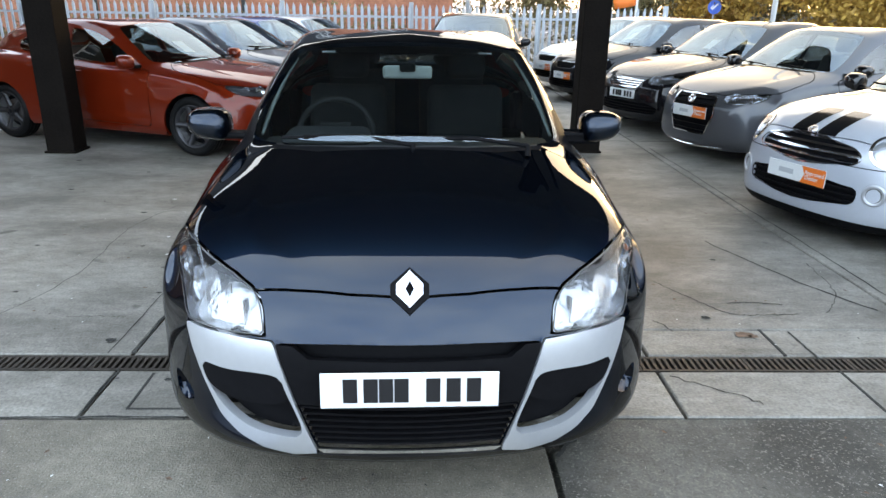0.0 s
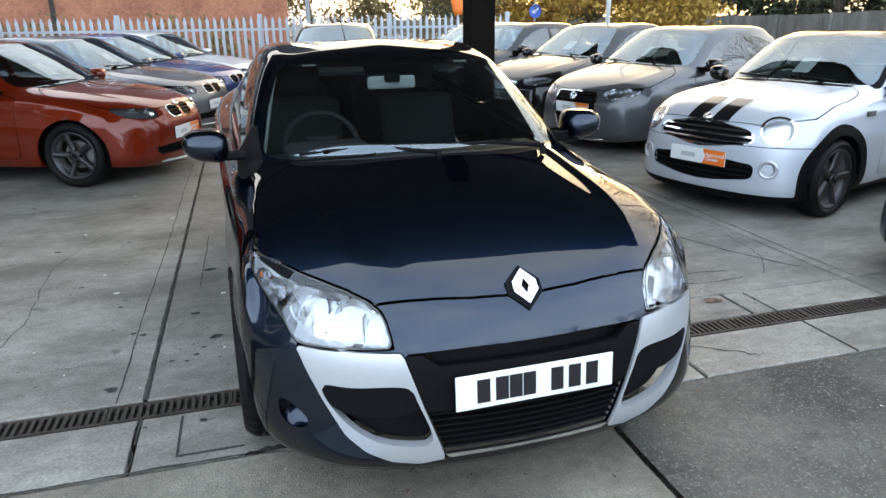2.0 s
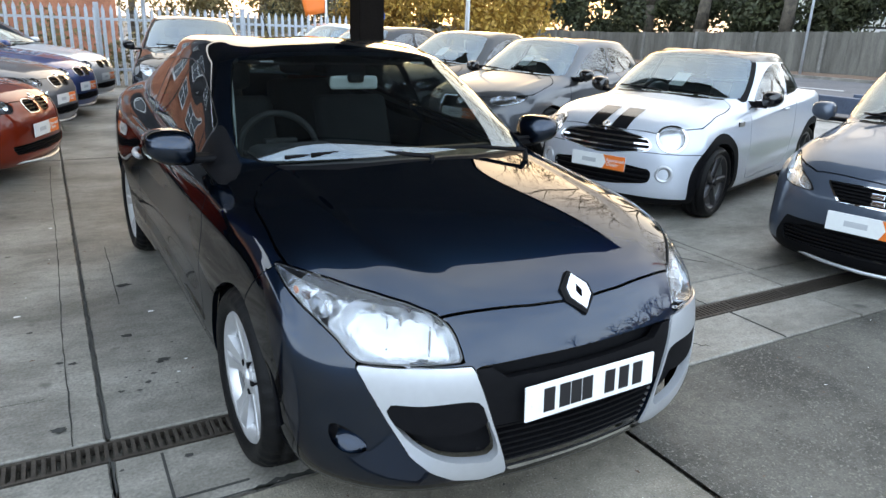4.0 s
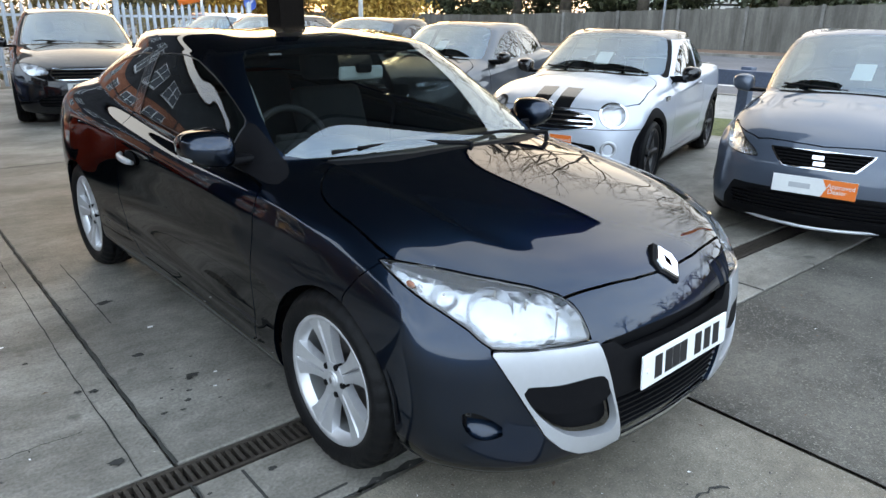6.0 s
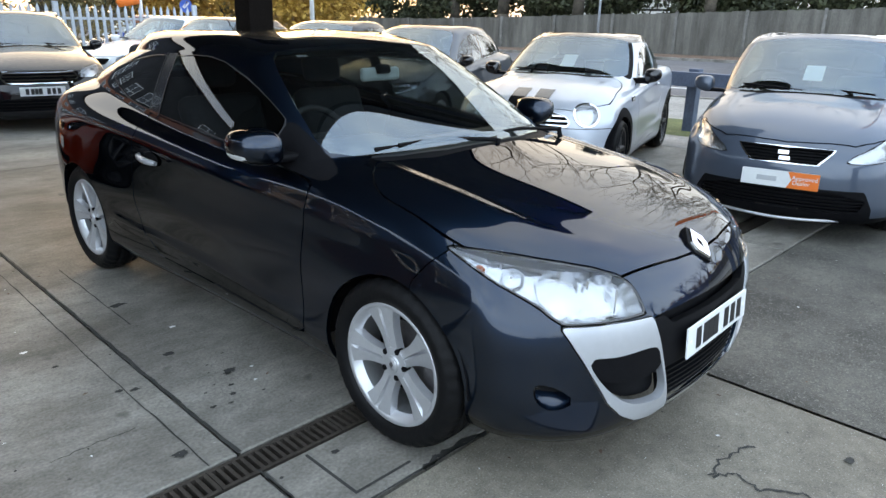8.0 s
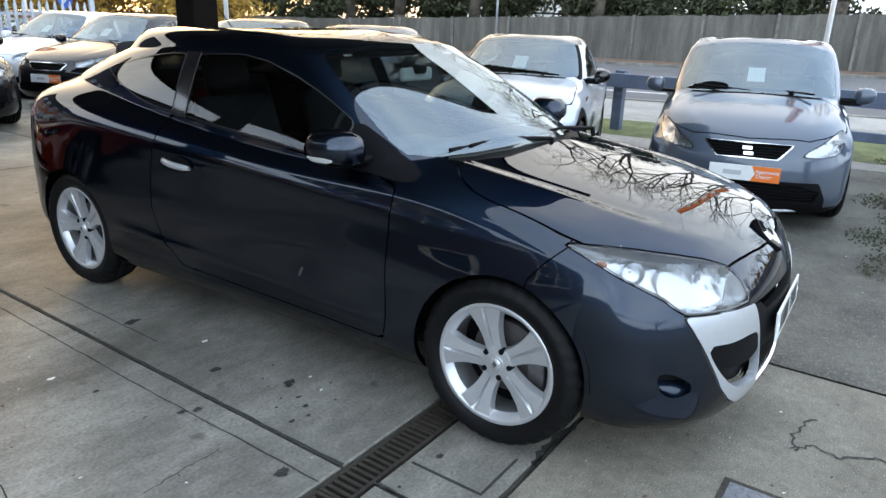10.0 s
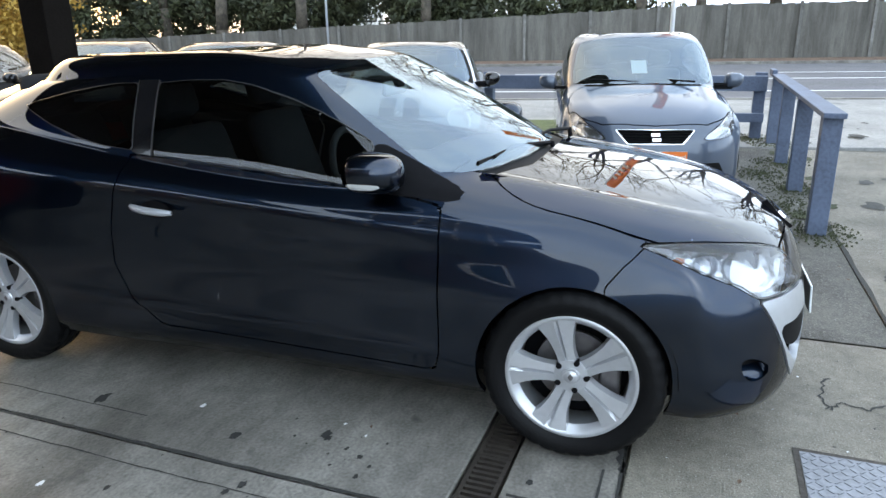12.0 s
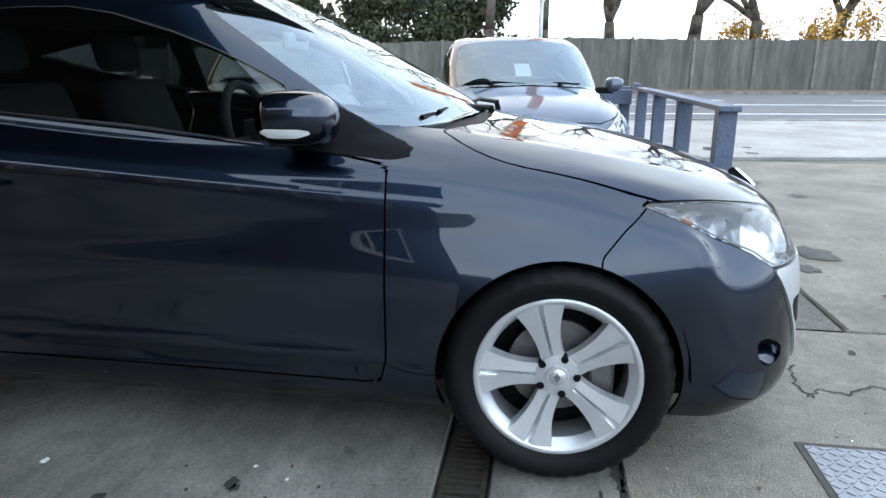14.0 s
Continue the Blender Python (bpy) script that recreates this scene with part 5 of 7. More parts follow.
def plate(car, f, x, z, mat=CARDWHITE, bars="plate", w=0.52, tilt=0.0):
    """The number plate on the nose: a panel with bars for its characters, or a dealer's card."""
    p = f(np.array([[x, 0, z]]))[0]
    m = Matrix.Translation(p) @ Matrix.Rotation(radians(-tilt), 4, "Y")
    if bars == "plate":
        pl = part("number_plate", boxes((-0.004, 0.004, -w / 2, w / 2, -0.0555, 0.0555), bev=0.003), CARDWHITE, car, "white number plate with black characters", m=m)
        glyphs = [-0.175, -0.115, -0.07, -0.025, 0.068, 0.128, 0.188]
        for g in glyphs:
            part("character_bar", boxes((0.0042, 0.0052, g - 0.021, g + 0.021, -0.038, 0.038)), INK, pl)
        for g in (-0.235, 0.235):
            bm = bmesh.new()
            rod(bm, (0.003, g, 0), (0.007, g, 0), 0.009, 0.007, 12)
            part("screw_cap", bm, WHITEPAINT, pl)
    else:
        pl = part("dealer_card", boxes((-0.004, 0.004, -w / 2, w / 2, -0.06, 0.06), bev=0.002), CARDWHITE, car, "white and orange dealer card", m=m)
        V = [(0.0055, 0.05, -0.06), (0.0055, w / 2, -0.06), (0.0055, w / 2, 0.06), (0.0055, 0.05, 0.06), (0.0055, 0.08, 0.0)]
        piece("orange_field", V, [(0, 1, 2, 3, 4)], ORANGE, pl, "orange printed field")
        face = Matrix(((0, 0, 1, 0.006), (1, 0, 0, 0), (0, 1, 0, 0), (0, 0, 0, 1)))
        for k, s in enumerate(("Approved", "Dealer")):
            text_mesh("lettering", s, 0.042, CARDWHITE, pl, face @ Matrix.Translation((0.165 - 0.02 * k, 0.018 - 0.036 * k, 0)))
        part("logo_bar", boxes((0.0042, 0.0055, -0.155, -0.02, -0.02, 0.016)), GREYINK, pl)
    return pl


def seat(parent, x, y, z):
    bm = bmesh.new()
    box(bm, x - 0.25, x + 0.25, y - 0.25, y + 0.25, z, z + 0.14, 0.05)
    s = part("seat_cushion", bm, SEATCLOTH, parent, smooth=True)
    bm = bmesh.new()
    box(bm, -0.06, 0.06, -0.24, 0.24, 0, 0.62, 0.05, m=Matrix.Translation((x - 0.24, y, z + 0.08)) @ Matrix.Rotation(radians(-20), 4, "Y"))
    part("backrest", bm, SEATCLOTH, s, smooth=True)
    bm = bmesh.new()
    box(bm, -0.05, 0.05, -0.13, 0.13, 0, 0.17, 0.045, m=Matrix.Translation((x - 0.47, y, z + 0.70)) @ Matrix.Rotation(radians(-12), 4, "Y"))
    part("headrest", bm, SEATCLOTH, s, smooth=True)


# ---- the dark coupe ----
def arch_field(xf, xr, r, z=0.31):
    return lambda V: np.maximum(np.minimum(np.hypot(V[:, 0] - xf, V[:, 2] - z), np.hypot(V[:, 0] - xr, V[:, 2] - z)) - r, 0.55 - np.abs(V[:, 1]))


WINDSCREEN = np.array([(-0.262, -0.2), (-0.262, 0), (-0.285, 0.25), (-0.35, 0.47), (-0.40, 0.56), (-0.455, 0.625), (-0.53, 0.685), (-0.60, 0.690), (-0.80, 0.648), (-0.98, 0.595), (-1.07, 0.560),
                       (-1.092, 0.53), (-1.066, 0.48), (-1.035, 0.38), (-1.012, 0.22), (-1.003, 0), (-1.003, -0.2)])
BACKLIGHT = np.array([(-2.80, -0.2), (-2.80, 0), (-2.78, 0.25), (-2.74, 0.38), (-2.80, 0.44), (-2.96, 0.50), (-3.05, 0.47), (-3.11, 0.3), (-3.15, 0), (-3.15, -0.2)])
DOOR_GLASS = np.array([(-0.80, 0.945), (-0.87, 0.948), (-1.2, 0.983), (-1.726, 1.028), (-1.757, 1.30), (-1.60, 1.312), (-1.45, 1.314), (-1.31, 1.296), (-1.12, 1.244), (-1.00, 1.200), (-0.90, 1.156), (-0.80, 1.106), (-0.765, 1.084)])
QUARTER_GLASS = np.array([(-1.819, 1.038), (-1.858, 1.30), (-1.98, 1.296), (-2.10, 1.283), (-2.25, 1.258), (-2.41, 1.224), (-2.515, 1.198), (-2.49, 1.185), (-2.40, 1.158), (-2.30, 1.125), (-2.115, 1.074), (-1.98, 1.052)])
PILLAR_TRIM = np.array([(-1.71, 1.018), (-1.745, 1.312), (-1.868, 1.310), (-1.830, 1.028)])
SAIL = np.array([(-0.414, 0.930), (-0.417, 0.918), (-0.432, 0.908), (-0.462, 0.905), (-0.805, 0.936), (-0.770, 1.086), (-0.745, 1.090), (-0.635, 1.050), (-0.545, 0.990), (-0.475, 0.958), (-0.435, 0.945), (-0.420, 0.938)])
HEADLAMP = np.array([(0.605, 0.803), (0.55, 0.808), (0.43, 0.807), (0.29, 0.80), (0.19, 0.791), (0.09, 0.782), (-0.05, 0.765), (-0.165, 0.742), (-0.225, 0.717), (-0.258, 0.691), (-0.29, 0.65), (-0.308, 0.618), (-0.18, 0.617), (-0.03, 0.617), (0.095, 0.614), (0.15, 0.634), (0.20, 0.66), (0.29, 0.69), (0.375, 0.716), (0.46, 0.75), (0.53, 0.777)])
SILVER_TRIM = np.array([(0.698, 0.612), (0.568, 0.614), (0.402, 0.608), (0.376, 0.526), (0.344, 0.426), (0.279, 0.240), (0.36, 0.226), (0.45, 0.246), (0.523, 0.287), (0.58, 0.345), (0.635, 0.455), (0.674, 0.545)])
VENT = loop([(0.634, 0.503), (0.574, 0.507), (0.473, 0.509), (0.388, 0.50), (0.370, 0.460), (0.326, 0.312), (0.389, 0.303), (0.480, 0.322), (0.553, 0.368), (0.610, 0.435)], 4)
VENT_BAR = loop([(0.645, 0.510), (0.574, 0.513), (0.473, 0.514), (0.383, 0.505), (0.362, 0.435), (0.47, 0.408), (0.561, 0.418), (0.625, 0.455)], 4)
GRILLE = np.array([(-0.2, 0.612), (0.2, 0.611), (0.399, 0.604), (0.373, 0.524), (0.341, 0.424), (0.276, 0.240), (-0.2, 0.250)])
FOG = loop([(0.215, 0.412), (0.178, 0.424), (0.09, 0.405), (0.035, 0.368), (0.092, 0.342), (0.162, 0.344), (0.204, 0.372)], 4)
BONNET = np.array([(0.717, -0.2), (0.717, 0), (0.703, 0.175), (0.678, 0.33), (0.650, 0.47), (0.567, 0.585), (0.437, 0.695), (0.31, 0.768), (0.17, 0.776), (0.014, 0.763), (-0.143, 0.752), (-0.23, 0.72), (-0.30, 0.665),
                   (-0.35, 0.60), (-0.33, 0.53), (-0.25, 0.37), (-0.235, 0.2), (-0.232, 0), (-0.232, -0.2)])
COWL = np.array([(-0.222, -0.2), (-0.222, 0), (-0.225, 0.2), (-0.24, 0.37), (-0.30, 0.50), (-0.335, 0.57), (-0.43, 0.60), (-0.405, 0.565), (-0.355, 0.47), (-0.29, 0.25), (-0.267, 0), (-0.267, -0.2)])
DOOR = np.array([(-0.475, 0.895), (-0.475, 0.36), (-0.495, 0.287), (-1.72, 0.315), (-1.86, 0.44), (-1.91, 0.58), (-1.905, 0.72), (-1.872, 0.847), (-1.845, 0.934), (-1.832, 1.024), (-1.726, 1.022), (-1.2, 0.977), (-0.87, 0.942), (-0.60, 0.916)])
BUMPER = np.array([(1.3, 0.0), (1.3, 0.86), (0.215, 0.86), (0.215, 0.798), (0.155, 0.74), (0.10, 0.67), (0.10, 0.0)])
TAILLAMP = loop([(-2.98, 0.945), (-3.15, 0.955), (-3.4, 0.95), (-3.4, 0.84), (-3.2, 0.85), (-3.05, 0.89)], 4)


def coupe(pose_m):
    car = empty("coupe_car", pose_m)
    tagged(car, "glossy dark blue-grey three-door coupe parked on concrete forecourt", "car")
    blue = car_paint("dark_blue_grey", (0.0082, 0.0192, 0.0375), 1.0, 0.33)
    mesh = body_surface(body_rings(), 14, 8)
    _, mesh = clip(mesh, arch_field(0.0, -2.64, 0.338, 0.323))
    screen, mesh = take(mesh, top_field(WINDSCREEN, 0.9))
    back, mesh = take(mesh, top_field(BACKLIGHT, 0.95))
    door_glass, mesh = take(mesh, side_field(DOOR_GLASS))
    quarter, mesh = take(mesh, side_field(QUARTER_GLASS))
    pillar, mesh = take(mesh, side_field(PILLAR_TRIM))
    sail, mesh = take(mesh, side_field(SAIL, 0.692))
    lamps, mesh = take(mesh, corner_field(HEADLAMP, 0.2), 0.006)
    vent, mesh = take(mesh, front_field(VENT, 0.3))
    silver, mesh = take(mesh, front_field(SILVER_TRIM, 0.3), 0.004)
    grille, mesh = take(mesh, front_field(GRILLE, 0.4))
    fog, mesh = take(mesh, corner_field(FOG, 0.3))
    bonnet, mesh = take(mesh, top_field(BONNET, 0.68), 0.007)
    cowl, mesh = take(mesh, top_field(COWL, 0.86))
    door, mesh = take(mesh, side_field(DOOR, 0.5), 0.006)
    tail, mesh = take(mesh, lambda V: np.maximum(sdf(V[:, [0, 2]], TAILLAMP), 0.45 - np.abs(V[:, 1])))
    bumper, mesh = take(mesh, side_field(BUMPER, -1.0), 0.005)

    body = piece("body_shell", *rimmed(mesh, 0.02), blue, car, smooth=True)
    piece("bonnet", *rimmed(bonnet, 0.012), blue, car, smooth=True)
    front = piece("front_bumper", *rimmed(bumper, 0.012), blue, car, smooth=True)
    piece("windscreen", *used(screen), SCREEN, car, "raked windscreen", smooth=True).visible_shadow = False
    piece("rear_window", *used(back), PANEDARK, car, smooth=True)
    piece("cowl_panel", *pushed(cowl, -0.008), BLACKPL, car, smooth=True)
    for half in halves(door):
        d = piece("door", *rimmed(half, 0.012), blue, car, smooth=True)
        s = 1 if used(half)[0][:, 1].mean() > 0 else -1
        bm = bmesh.new()
        P = [Vector((-1.56 - 0.21 * k / 8, s * (0.899 + 0.032 * math.sin(math.pi * min(1, 0.12 + k / 9)) ** 0.6), 0.822 + 0.012 * k / 8)) for k in range(9)]
        V, F = tube(P, [0.010, 0.014, 0.0155, 0.0155, 0.0155, 0.0155, 0.015, 0.014, 0.010], 10)
        piece("handle", V, F, SILVER, d, "silver door handle", smooth=True)
        V, F = revolve([(0, 0), (0.05, 0)], 20)
        piece("handle_cup", [(-1.66 + v[0] * 1.5, s * 0.8905, 0.825 + v[2] * 0.7) for v in V], F, BLACKPL, d)
    for half in halves(door_glass):
        pane = piece("door_window", *used(half), PANEMID, car, "dark tinted door window", smooth=True)
        piece("window_seal", *edge_band(half, 0.007, 0.003), GREYSEAL, pane, "thin grey seal")
    for half in halves(quarter):
        pane = piece("quarter_window", *used(half), PANEDARK, car, smooth=True)
        piece("window_seal", *edge_band(half, 0.007, 0.003), GREYSEAL, pane, "thin grey seal")
    for half in halves(pillar):
        trim = piece("pillar_trim", *pushed(half, 0.001), GLOSSBLACK, car, smooth=True)
        for a, b in ((-1.716, -1.750), (-1.826, -1.860)):
            edge = clip(half, side_field(np.array([(a, 1.0), (b, 1.32), (b - 0.010, 1.32), (a - 0.010, 1.0)])))[0]
            if edge[1]:
                piece("window_seal", *largest(pushed(edge, 0.004)), GREYSEAL, trim, "thin grey seal", smooth=True)
    for half in halves(sail):
        piece("mirror_base", *pushed(half, 0.001), BLACKPL, car, smooth=True)
    for half in halves(tail):
        piece("tail_lamp", *pushed(half, 0.002), REDLENS, car, "red tail lamp", smooth=True)
    for half in halves(lamps):
        h = piece("headlamp", *rimmed(pushed(half, 0.002), 0.004), LENS, car, "large clear swept-back headlamp", smooth=True)
        h.visible_shadow = False
        piece("reflector", *rimmed(pushed(half, -0.045), -0.04), REFLECT, h, smooth=True)
        s = 1 if used(half)[0][:, 1].mean() > 0 else -1
        for k in range(5):
            a, z0 = 0.66 - 0.075 * k, 0.655 + 0.026 * k
            fin = Matrix.Translation((a, s * (0.50 + 0.052 * k), z0)) @ Matrix.Rotation(radians(s * 32), 4, "Z")
            part("reflector_fin", boxes((-0.022, 0.0, -0.0035, 0.0035, -0.035, 0.05), bev=0.0015), CHROME, h, m=fin)
        for (x, y, z, r, turn) in ((0.415, 0.725, 0.728, 0.036, 50), (0.525, 0.640, 0.702, 0.066, 38), (0.605, 0.520, 0.682, 0.055, 25)):
            V, F = revolve([(r * 1.05, 0.004), (r, 0.0), (r * 0.88, -0.025), (r * 0.6, -0.05), (r * 0.25, -0.062), (0, -0.062)], 36)
            m = Matrix.Translation((x, y * s, z)) @ Matrix.Rotation(radians(-90 + turn if s > 0 else -90 - turn), 4, "Z") @ Matrix.Rotation(radians(8), 4, "X")
            piece("lamp_bowl", V, F, REFLECT, h, smooth=True, m=m)
            V, F = revolve([(r * 0.16, -0.06), (r * 0.15, -0.035), (r * 0.08, -0.028), (0.0, -0.027)], 14)
            piece("bulb", V, F, GREYINK, h, smooth=True, m=m)
        top_a, top_z = [-0.308, -0.258, -0.165, -0.05, 0.09, 0.29, 0.605], [0.60, 0.691, 0.742, 0.765, 0.782, 0.80, 0.82]
        brow = clip(half, lambda V: np.interp(np.abs(V[:, 1]) - V[:, 0], top_a, top_z) - np.interp(np.abs(V[:, 1]) - V[:, 0], [-0.2, -0.08, 0.1, 0.3, 0.6], [0.0, 0.006, 0.020, 0.026, 0.014]) - V[:, 2])[0]
        if brow[1]:
            piece("lamp_bezel", *pushed(brow, -0.007), BLACKPL, h, smooth=True)
        piece("lens_edge", *edge_band(half, 0.007, 0.0035), LENSEDGE, h)
        bm = bmesh.new()
        bmesh.ops.create_uvsphere(bm, u_segments=14, v_segments=8, radius=0.016)
        part("indicator_bulb", bm, AMBER, h, "amber indicator", smooth=True, m=Matrix.Translation((0.322, s * 0.768, 0.752)) @ Matrix.Diagonal((1.2, 0.4, 0.7, 1)))
    for half in halves(silver):
        piece("silver_surround", *rimmed(pushed(half, 0.006), 0.03), SILVER, front, "silver-painted intake surround", smooth=True)
    for half in halves(vent):
        piece("side_intake", *pushed(half, -0.045), BLACKPL, front, smooth=True)
        bar, _ = clip(half, front_field(VENT_BAR, 0.3))
        piece("intake_bar", *rimmed(pushed(bar, 0.004), 0.03), BLACKPL, front, smooth=True)
    for half in halves(fog):
        # a scoop, flush along its foot and deep under its brow
        V, F = used(half)
        deep = V - normals(V, F) * (0.05 * np.clip((V[:, 2] - 0.344) / 0.05, 0.04, 1) ** 0.8)[:, None]
        ed = {(q[k], q[(k + 1) % len(q)]) for q in F for k in range(len(q))}
        wall = [(i, j, j + len(V), i + len(V)) for i, j in ed if (j, i) not in ed]
        cup = (np.vstack([V, deep]), [tuple(i + len(V) for i in q) for q in F] + wall)
        # Painted scoop; its upper half is black for the shade under the brow.
        upper, lower = [], []
        for q in cup[1]:
            z = sum(cup[0][i][2] for i in q) / len(q)
            (lower if z < 0.375 else upper).append(q)
        recess = piece("fog_recess", *used((cup[0], upper)), BLACKPL, front, "dark round fog lamp recess", smooth=True)
        piece("fog_scoop", *used((cup[0], lower)), blue, recess, "glossy painted scoop", smooth=True)
        s = 1 if used(half)[0][:, 1].mean() > 0 else -1
        m = Matrix.Translation((0.522, s * 0.722, 0.392)) @ Matrix.Rotation(radians(-90 + s * 38), 4, "Z")
        V, F = revolve([(0.0, 0.012), (0.018, 0.010), (0.030, 0.003), (0.033, -0.012)], 24)
        piece("fog_lamp", V, F, LENS, recess, smooth=True, m=m)
        V, F = revolve([(0.034, 0.002), (0.029, -0.006), (0.016, -0.016), (0.0, -0.018)], 24)
        piece("fog_reflector", V, F, CHROME, recess, smooth=True, m=m)
    # the grille: a deep dark opening, a solid middle and curved slats below
    piece("grille_back", *pushed(grille, -0.05), BLACKPL, front, smooth=True)
    mid = clip(clip(grille, lambda V: V[:, 2] - 0.562 - 0.035 * np.clip((np.abs(V[:, 1]) - 0.30) / 0.045, 0, 1))[0], lambda V: 0.415 - V[:, 2])[0]
    piece("grille_panel", *rimmed(mid, 0.03), BLACKPL, front, smooth=True)
    for k in range(7):
        z = 0.268 + 0.0215 * k
        slat = clip(clip(grille, lambda V: V[:, 2] - z - 0.007)[0], lambda V: z - V[:, 2])[0]
        piece("grille_slat", *rimmed(pushed(slat, -0.012), 0.03), BLACKPL, front, smooth=False)
    low = clip(clip(grille, lambda V: V[:, 2] - 0.258)[0], lambda V: 0.20 - V[:, 2])[0]
    piece("chrome_lip", *rimmed(pushed(low, 0.003), 0.01), CHROME, front, smooth=True)
    plate(car, lambda P: P, 0.815, 0.481, w=0.525, tilt=4)
    # the maker's badge as a plain lozenge on a dark base
    bm = bmesh.new()
    outer, inner = [(0, -0.060), (0.040, -0.017), (0.040, 0.017), (0, 0.060), (-0.040, 0.017), (-0.040, -0.017)], [(0, -0.026), (0.0125, 0), (0, 0.026), (-0.0125, 0)]
    tilt = Matrix.Translation((0.702, 0, 0.750)) @ Matrix.Rotation(radians(-46), 4, "Y")
    ov = [bm.verts.new((0.012, y, z)) for y, z in outer]
    iv = [bm.verts.new((0.012, y, z)) for y, z in inner]
    ob_ = [bm.verts.new((0.0, y * 1.06, z * 1.06)) for y, z in outer]
    for a, b, c in ((0, 1, 0), (1, 2, 1), (2, 3, 1), (3, 4, 2), (4, 5, 3), (5, 0, 3)):
        bm.faces.new((ov[a], ov[b], iv[c]))
    for a, b, c in ((1, 0, 1), (3, 1, 2), (4, 2, 3), (0, 3, 0)):
        bm.faces.new((ov[a], iv[b], iv[c])) if b != c else None
    for k in range(6):
        bm.faces.new((ov[k], ov[(k + 1) % 6], ob_[(k + 1) % 6], ob_[k]))
    part("badge", bm, CHROME, car, "chrome lozenge badge", m=tilt)
    bm = bmesh.new()
    top = [bm.verts.new((0.002, y * 1.42, z * 1.26)) for y, z in outer]
    bot = [bm.verts.new((-0.02, y * 1.5, z * 1.30)) for y, z in outer]
    bm.faces.new(top)
    for k in range(6):
        bm.faces.new((top[k], top[(k + 1) % 6], bot[(k + 1) % 6], bot[k]))
    part("badge_base", bm, BLACKPL, car, m=tilt)
    # door mirrors, wipers, aerial, sill strips
    spec = {"indicator": True}
    mirror_housing(car, spec, lambda P: P, blue, (-0.695, 0.925, 1.022), (0.112, 0.098, 0.070))
    for s, a in ((-1, (0.02, -0.45)), (1, (0.50, 0.06))):
        bm = bmesh.new()
        y0, y1 = a
        rod(bm, (-0.235, y0, 0.965), (-0.245, y0, 1.010), 0.013, 0.010, 12)
        rod(bm, (-0.25, y0, 1.004), (-0.30 - 0.12 * abs(y1), (y0 + y1) / 2, 1.022), 0.010, 0.008, 8)
        rod(bm, (-0.30 - 0.12 * abs(y1), (y0 + y1) / 2, 1.022), (-0.33 - 0.12 * abs(y1), y1, 1.016), 0.008, 0.006, 8)
        P = [(-0.335 - 0.30 * (y0 + (y1 - y0) * (0.2 + k / 8)) ** 2, y0 + (y1 - y0) * (0.2 + k / 8), 1.018 - 0.05 * (y0 + (y1 - y0) * (0.2 + k / 8)) ** 2) for k in range(9)]
        bv, bf = tube(P, 0.008, 6)
        vs_ = [bm.verts.new(q) for q in bv]
        for q in bf:
            bm.faces.new([vs_[i] for i in q])
        part("wiper", bm, BLACKPL, car)
    bm = bmesh.new()
    rod(bm, (-2.28, 0, 1.385), (-2.46, 0, 1.56), 0.004, 0.002, 8)
    box(bm, -2.33, -2.22, -0.03, 0.03, 1.37, 1.40, 0.012)
    part("roof_aerial", bm, BLACKPL, car)
    for s in (1, -1):
        part("screen_sticker", boxes((-0.035, 0.035, -0.001, 0.001, -0.007, 0.007)), CARDWHITE, car, "small white windscreen sticker", m=Matrix.Translation((-1.075, s * 0.40, 1.328)) @ Matrix.Rotation(radians(90 - 14 * s), 4, "Z") @ Matrix.Rotation(radians(-60), 4, "X"))
    # under the skin
    part("engine_bay", boxes((-0.30, 0.55, -0.50, 0.50, 0.24, 0.62), bev=0.05), BLACKPL, car)
    part("floor_pan", boxes((-3.2, 0.42, -0.66, 0.66, 0.19, 0.30), bev=0.03), BLACKPL, car)
    for x in (0, -2.64):
        for s in (1, -1):
            V, F = revolve([(0.358, -0.01), (0.365, -0.27), (0.0, -0.27)], 28)
            V = [(v[0] + x, s * (0.865 + v[1]), v[2] + 0.325) for v in V]
            piece("wheel_housing", V, [q for q in F if min(V[i][2] for i in q) > 0.25], BLACKPL, car, smooth=False)
    bm = bmesh.new()
    box(bm, -0.95, -0.36, -0.72, 0.72, 0.62, 0.915, 0.06)
    box(bm, -0.80, -0.42, -0.68, 0.68, 0.90, 0.945, 0.02)
    box(bm, -0.86, -0.55, -0.58, -0.18, 0.92, 0.99, 0.04)
    part("dashboard", bm, DASH, car, smooth=True)
    V, F = tube([(-1.02 - 0.05 * math.sin(a), -0.37 + 0.19 * math.cos(a), 0.92 + 0.17 * math.sin(a)) for a in np.arange(28) * math.tau / 28], 0.016, 8, True)
    sw = piece("steering_wheel", V, F, CABIN, car, smooth=True)
    part("steering_boss", boxes((-1.03, -0.98, -0.45, -0.29, 0.86, 0.98), (-1.02, -1.0, -0.55, -0.19, 0.90, 0.93), (-1.0, -0.7, -0.40, -0.34, 0.86, 0.92), bev=0.008), CABIN, sw)
    for y in (-0.37, 0.37):
        seat(car, -1.45, y, 0.42)
    for y in (-0.33, 0.33):
        seat(car, -2.25, y, 0.45)
    part("rear_view_mirror", boxes((-1.0, -0.97, -0.125, 0.125, 1.205, 1.27), bev=0.015), CREAM, car, "pale interior mirror")
    part("mirror_stalk", boxes((-0.985, -0.945, -0.04, 0.04, 1.24, 1.285), bev=0.012), BLACKPL, car)
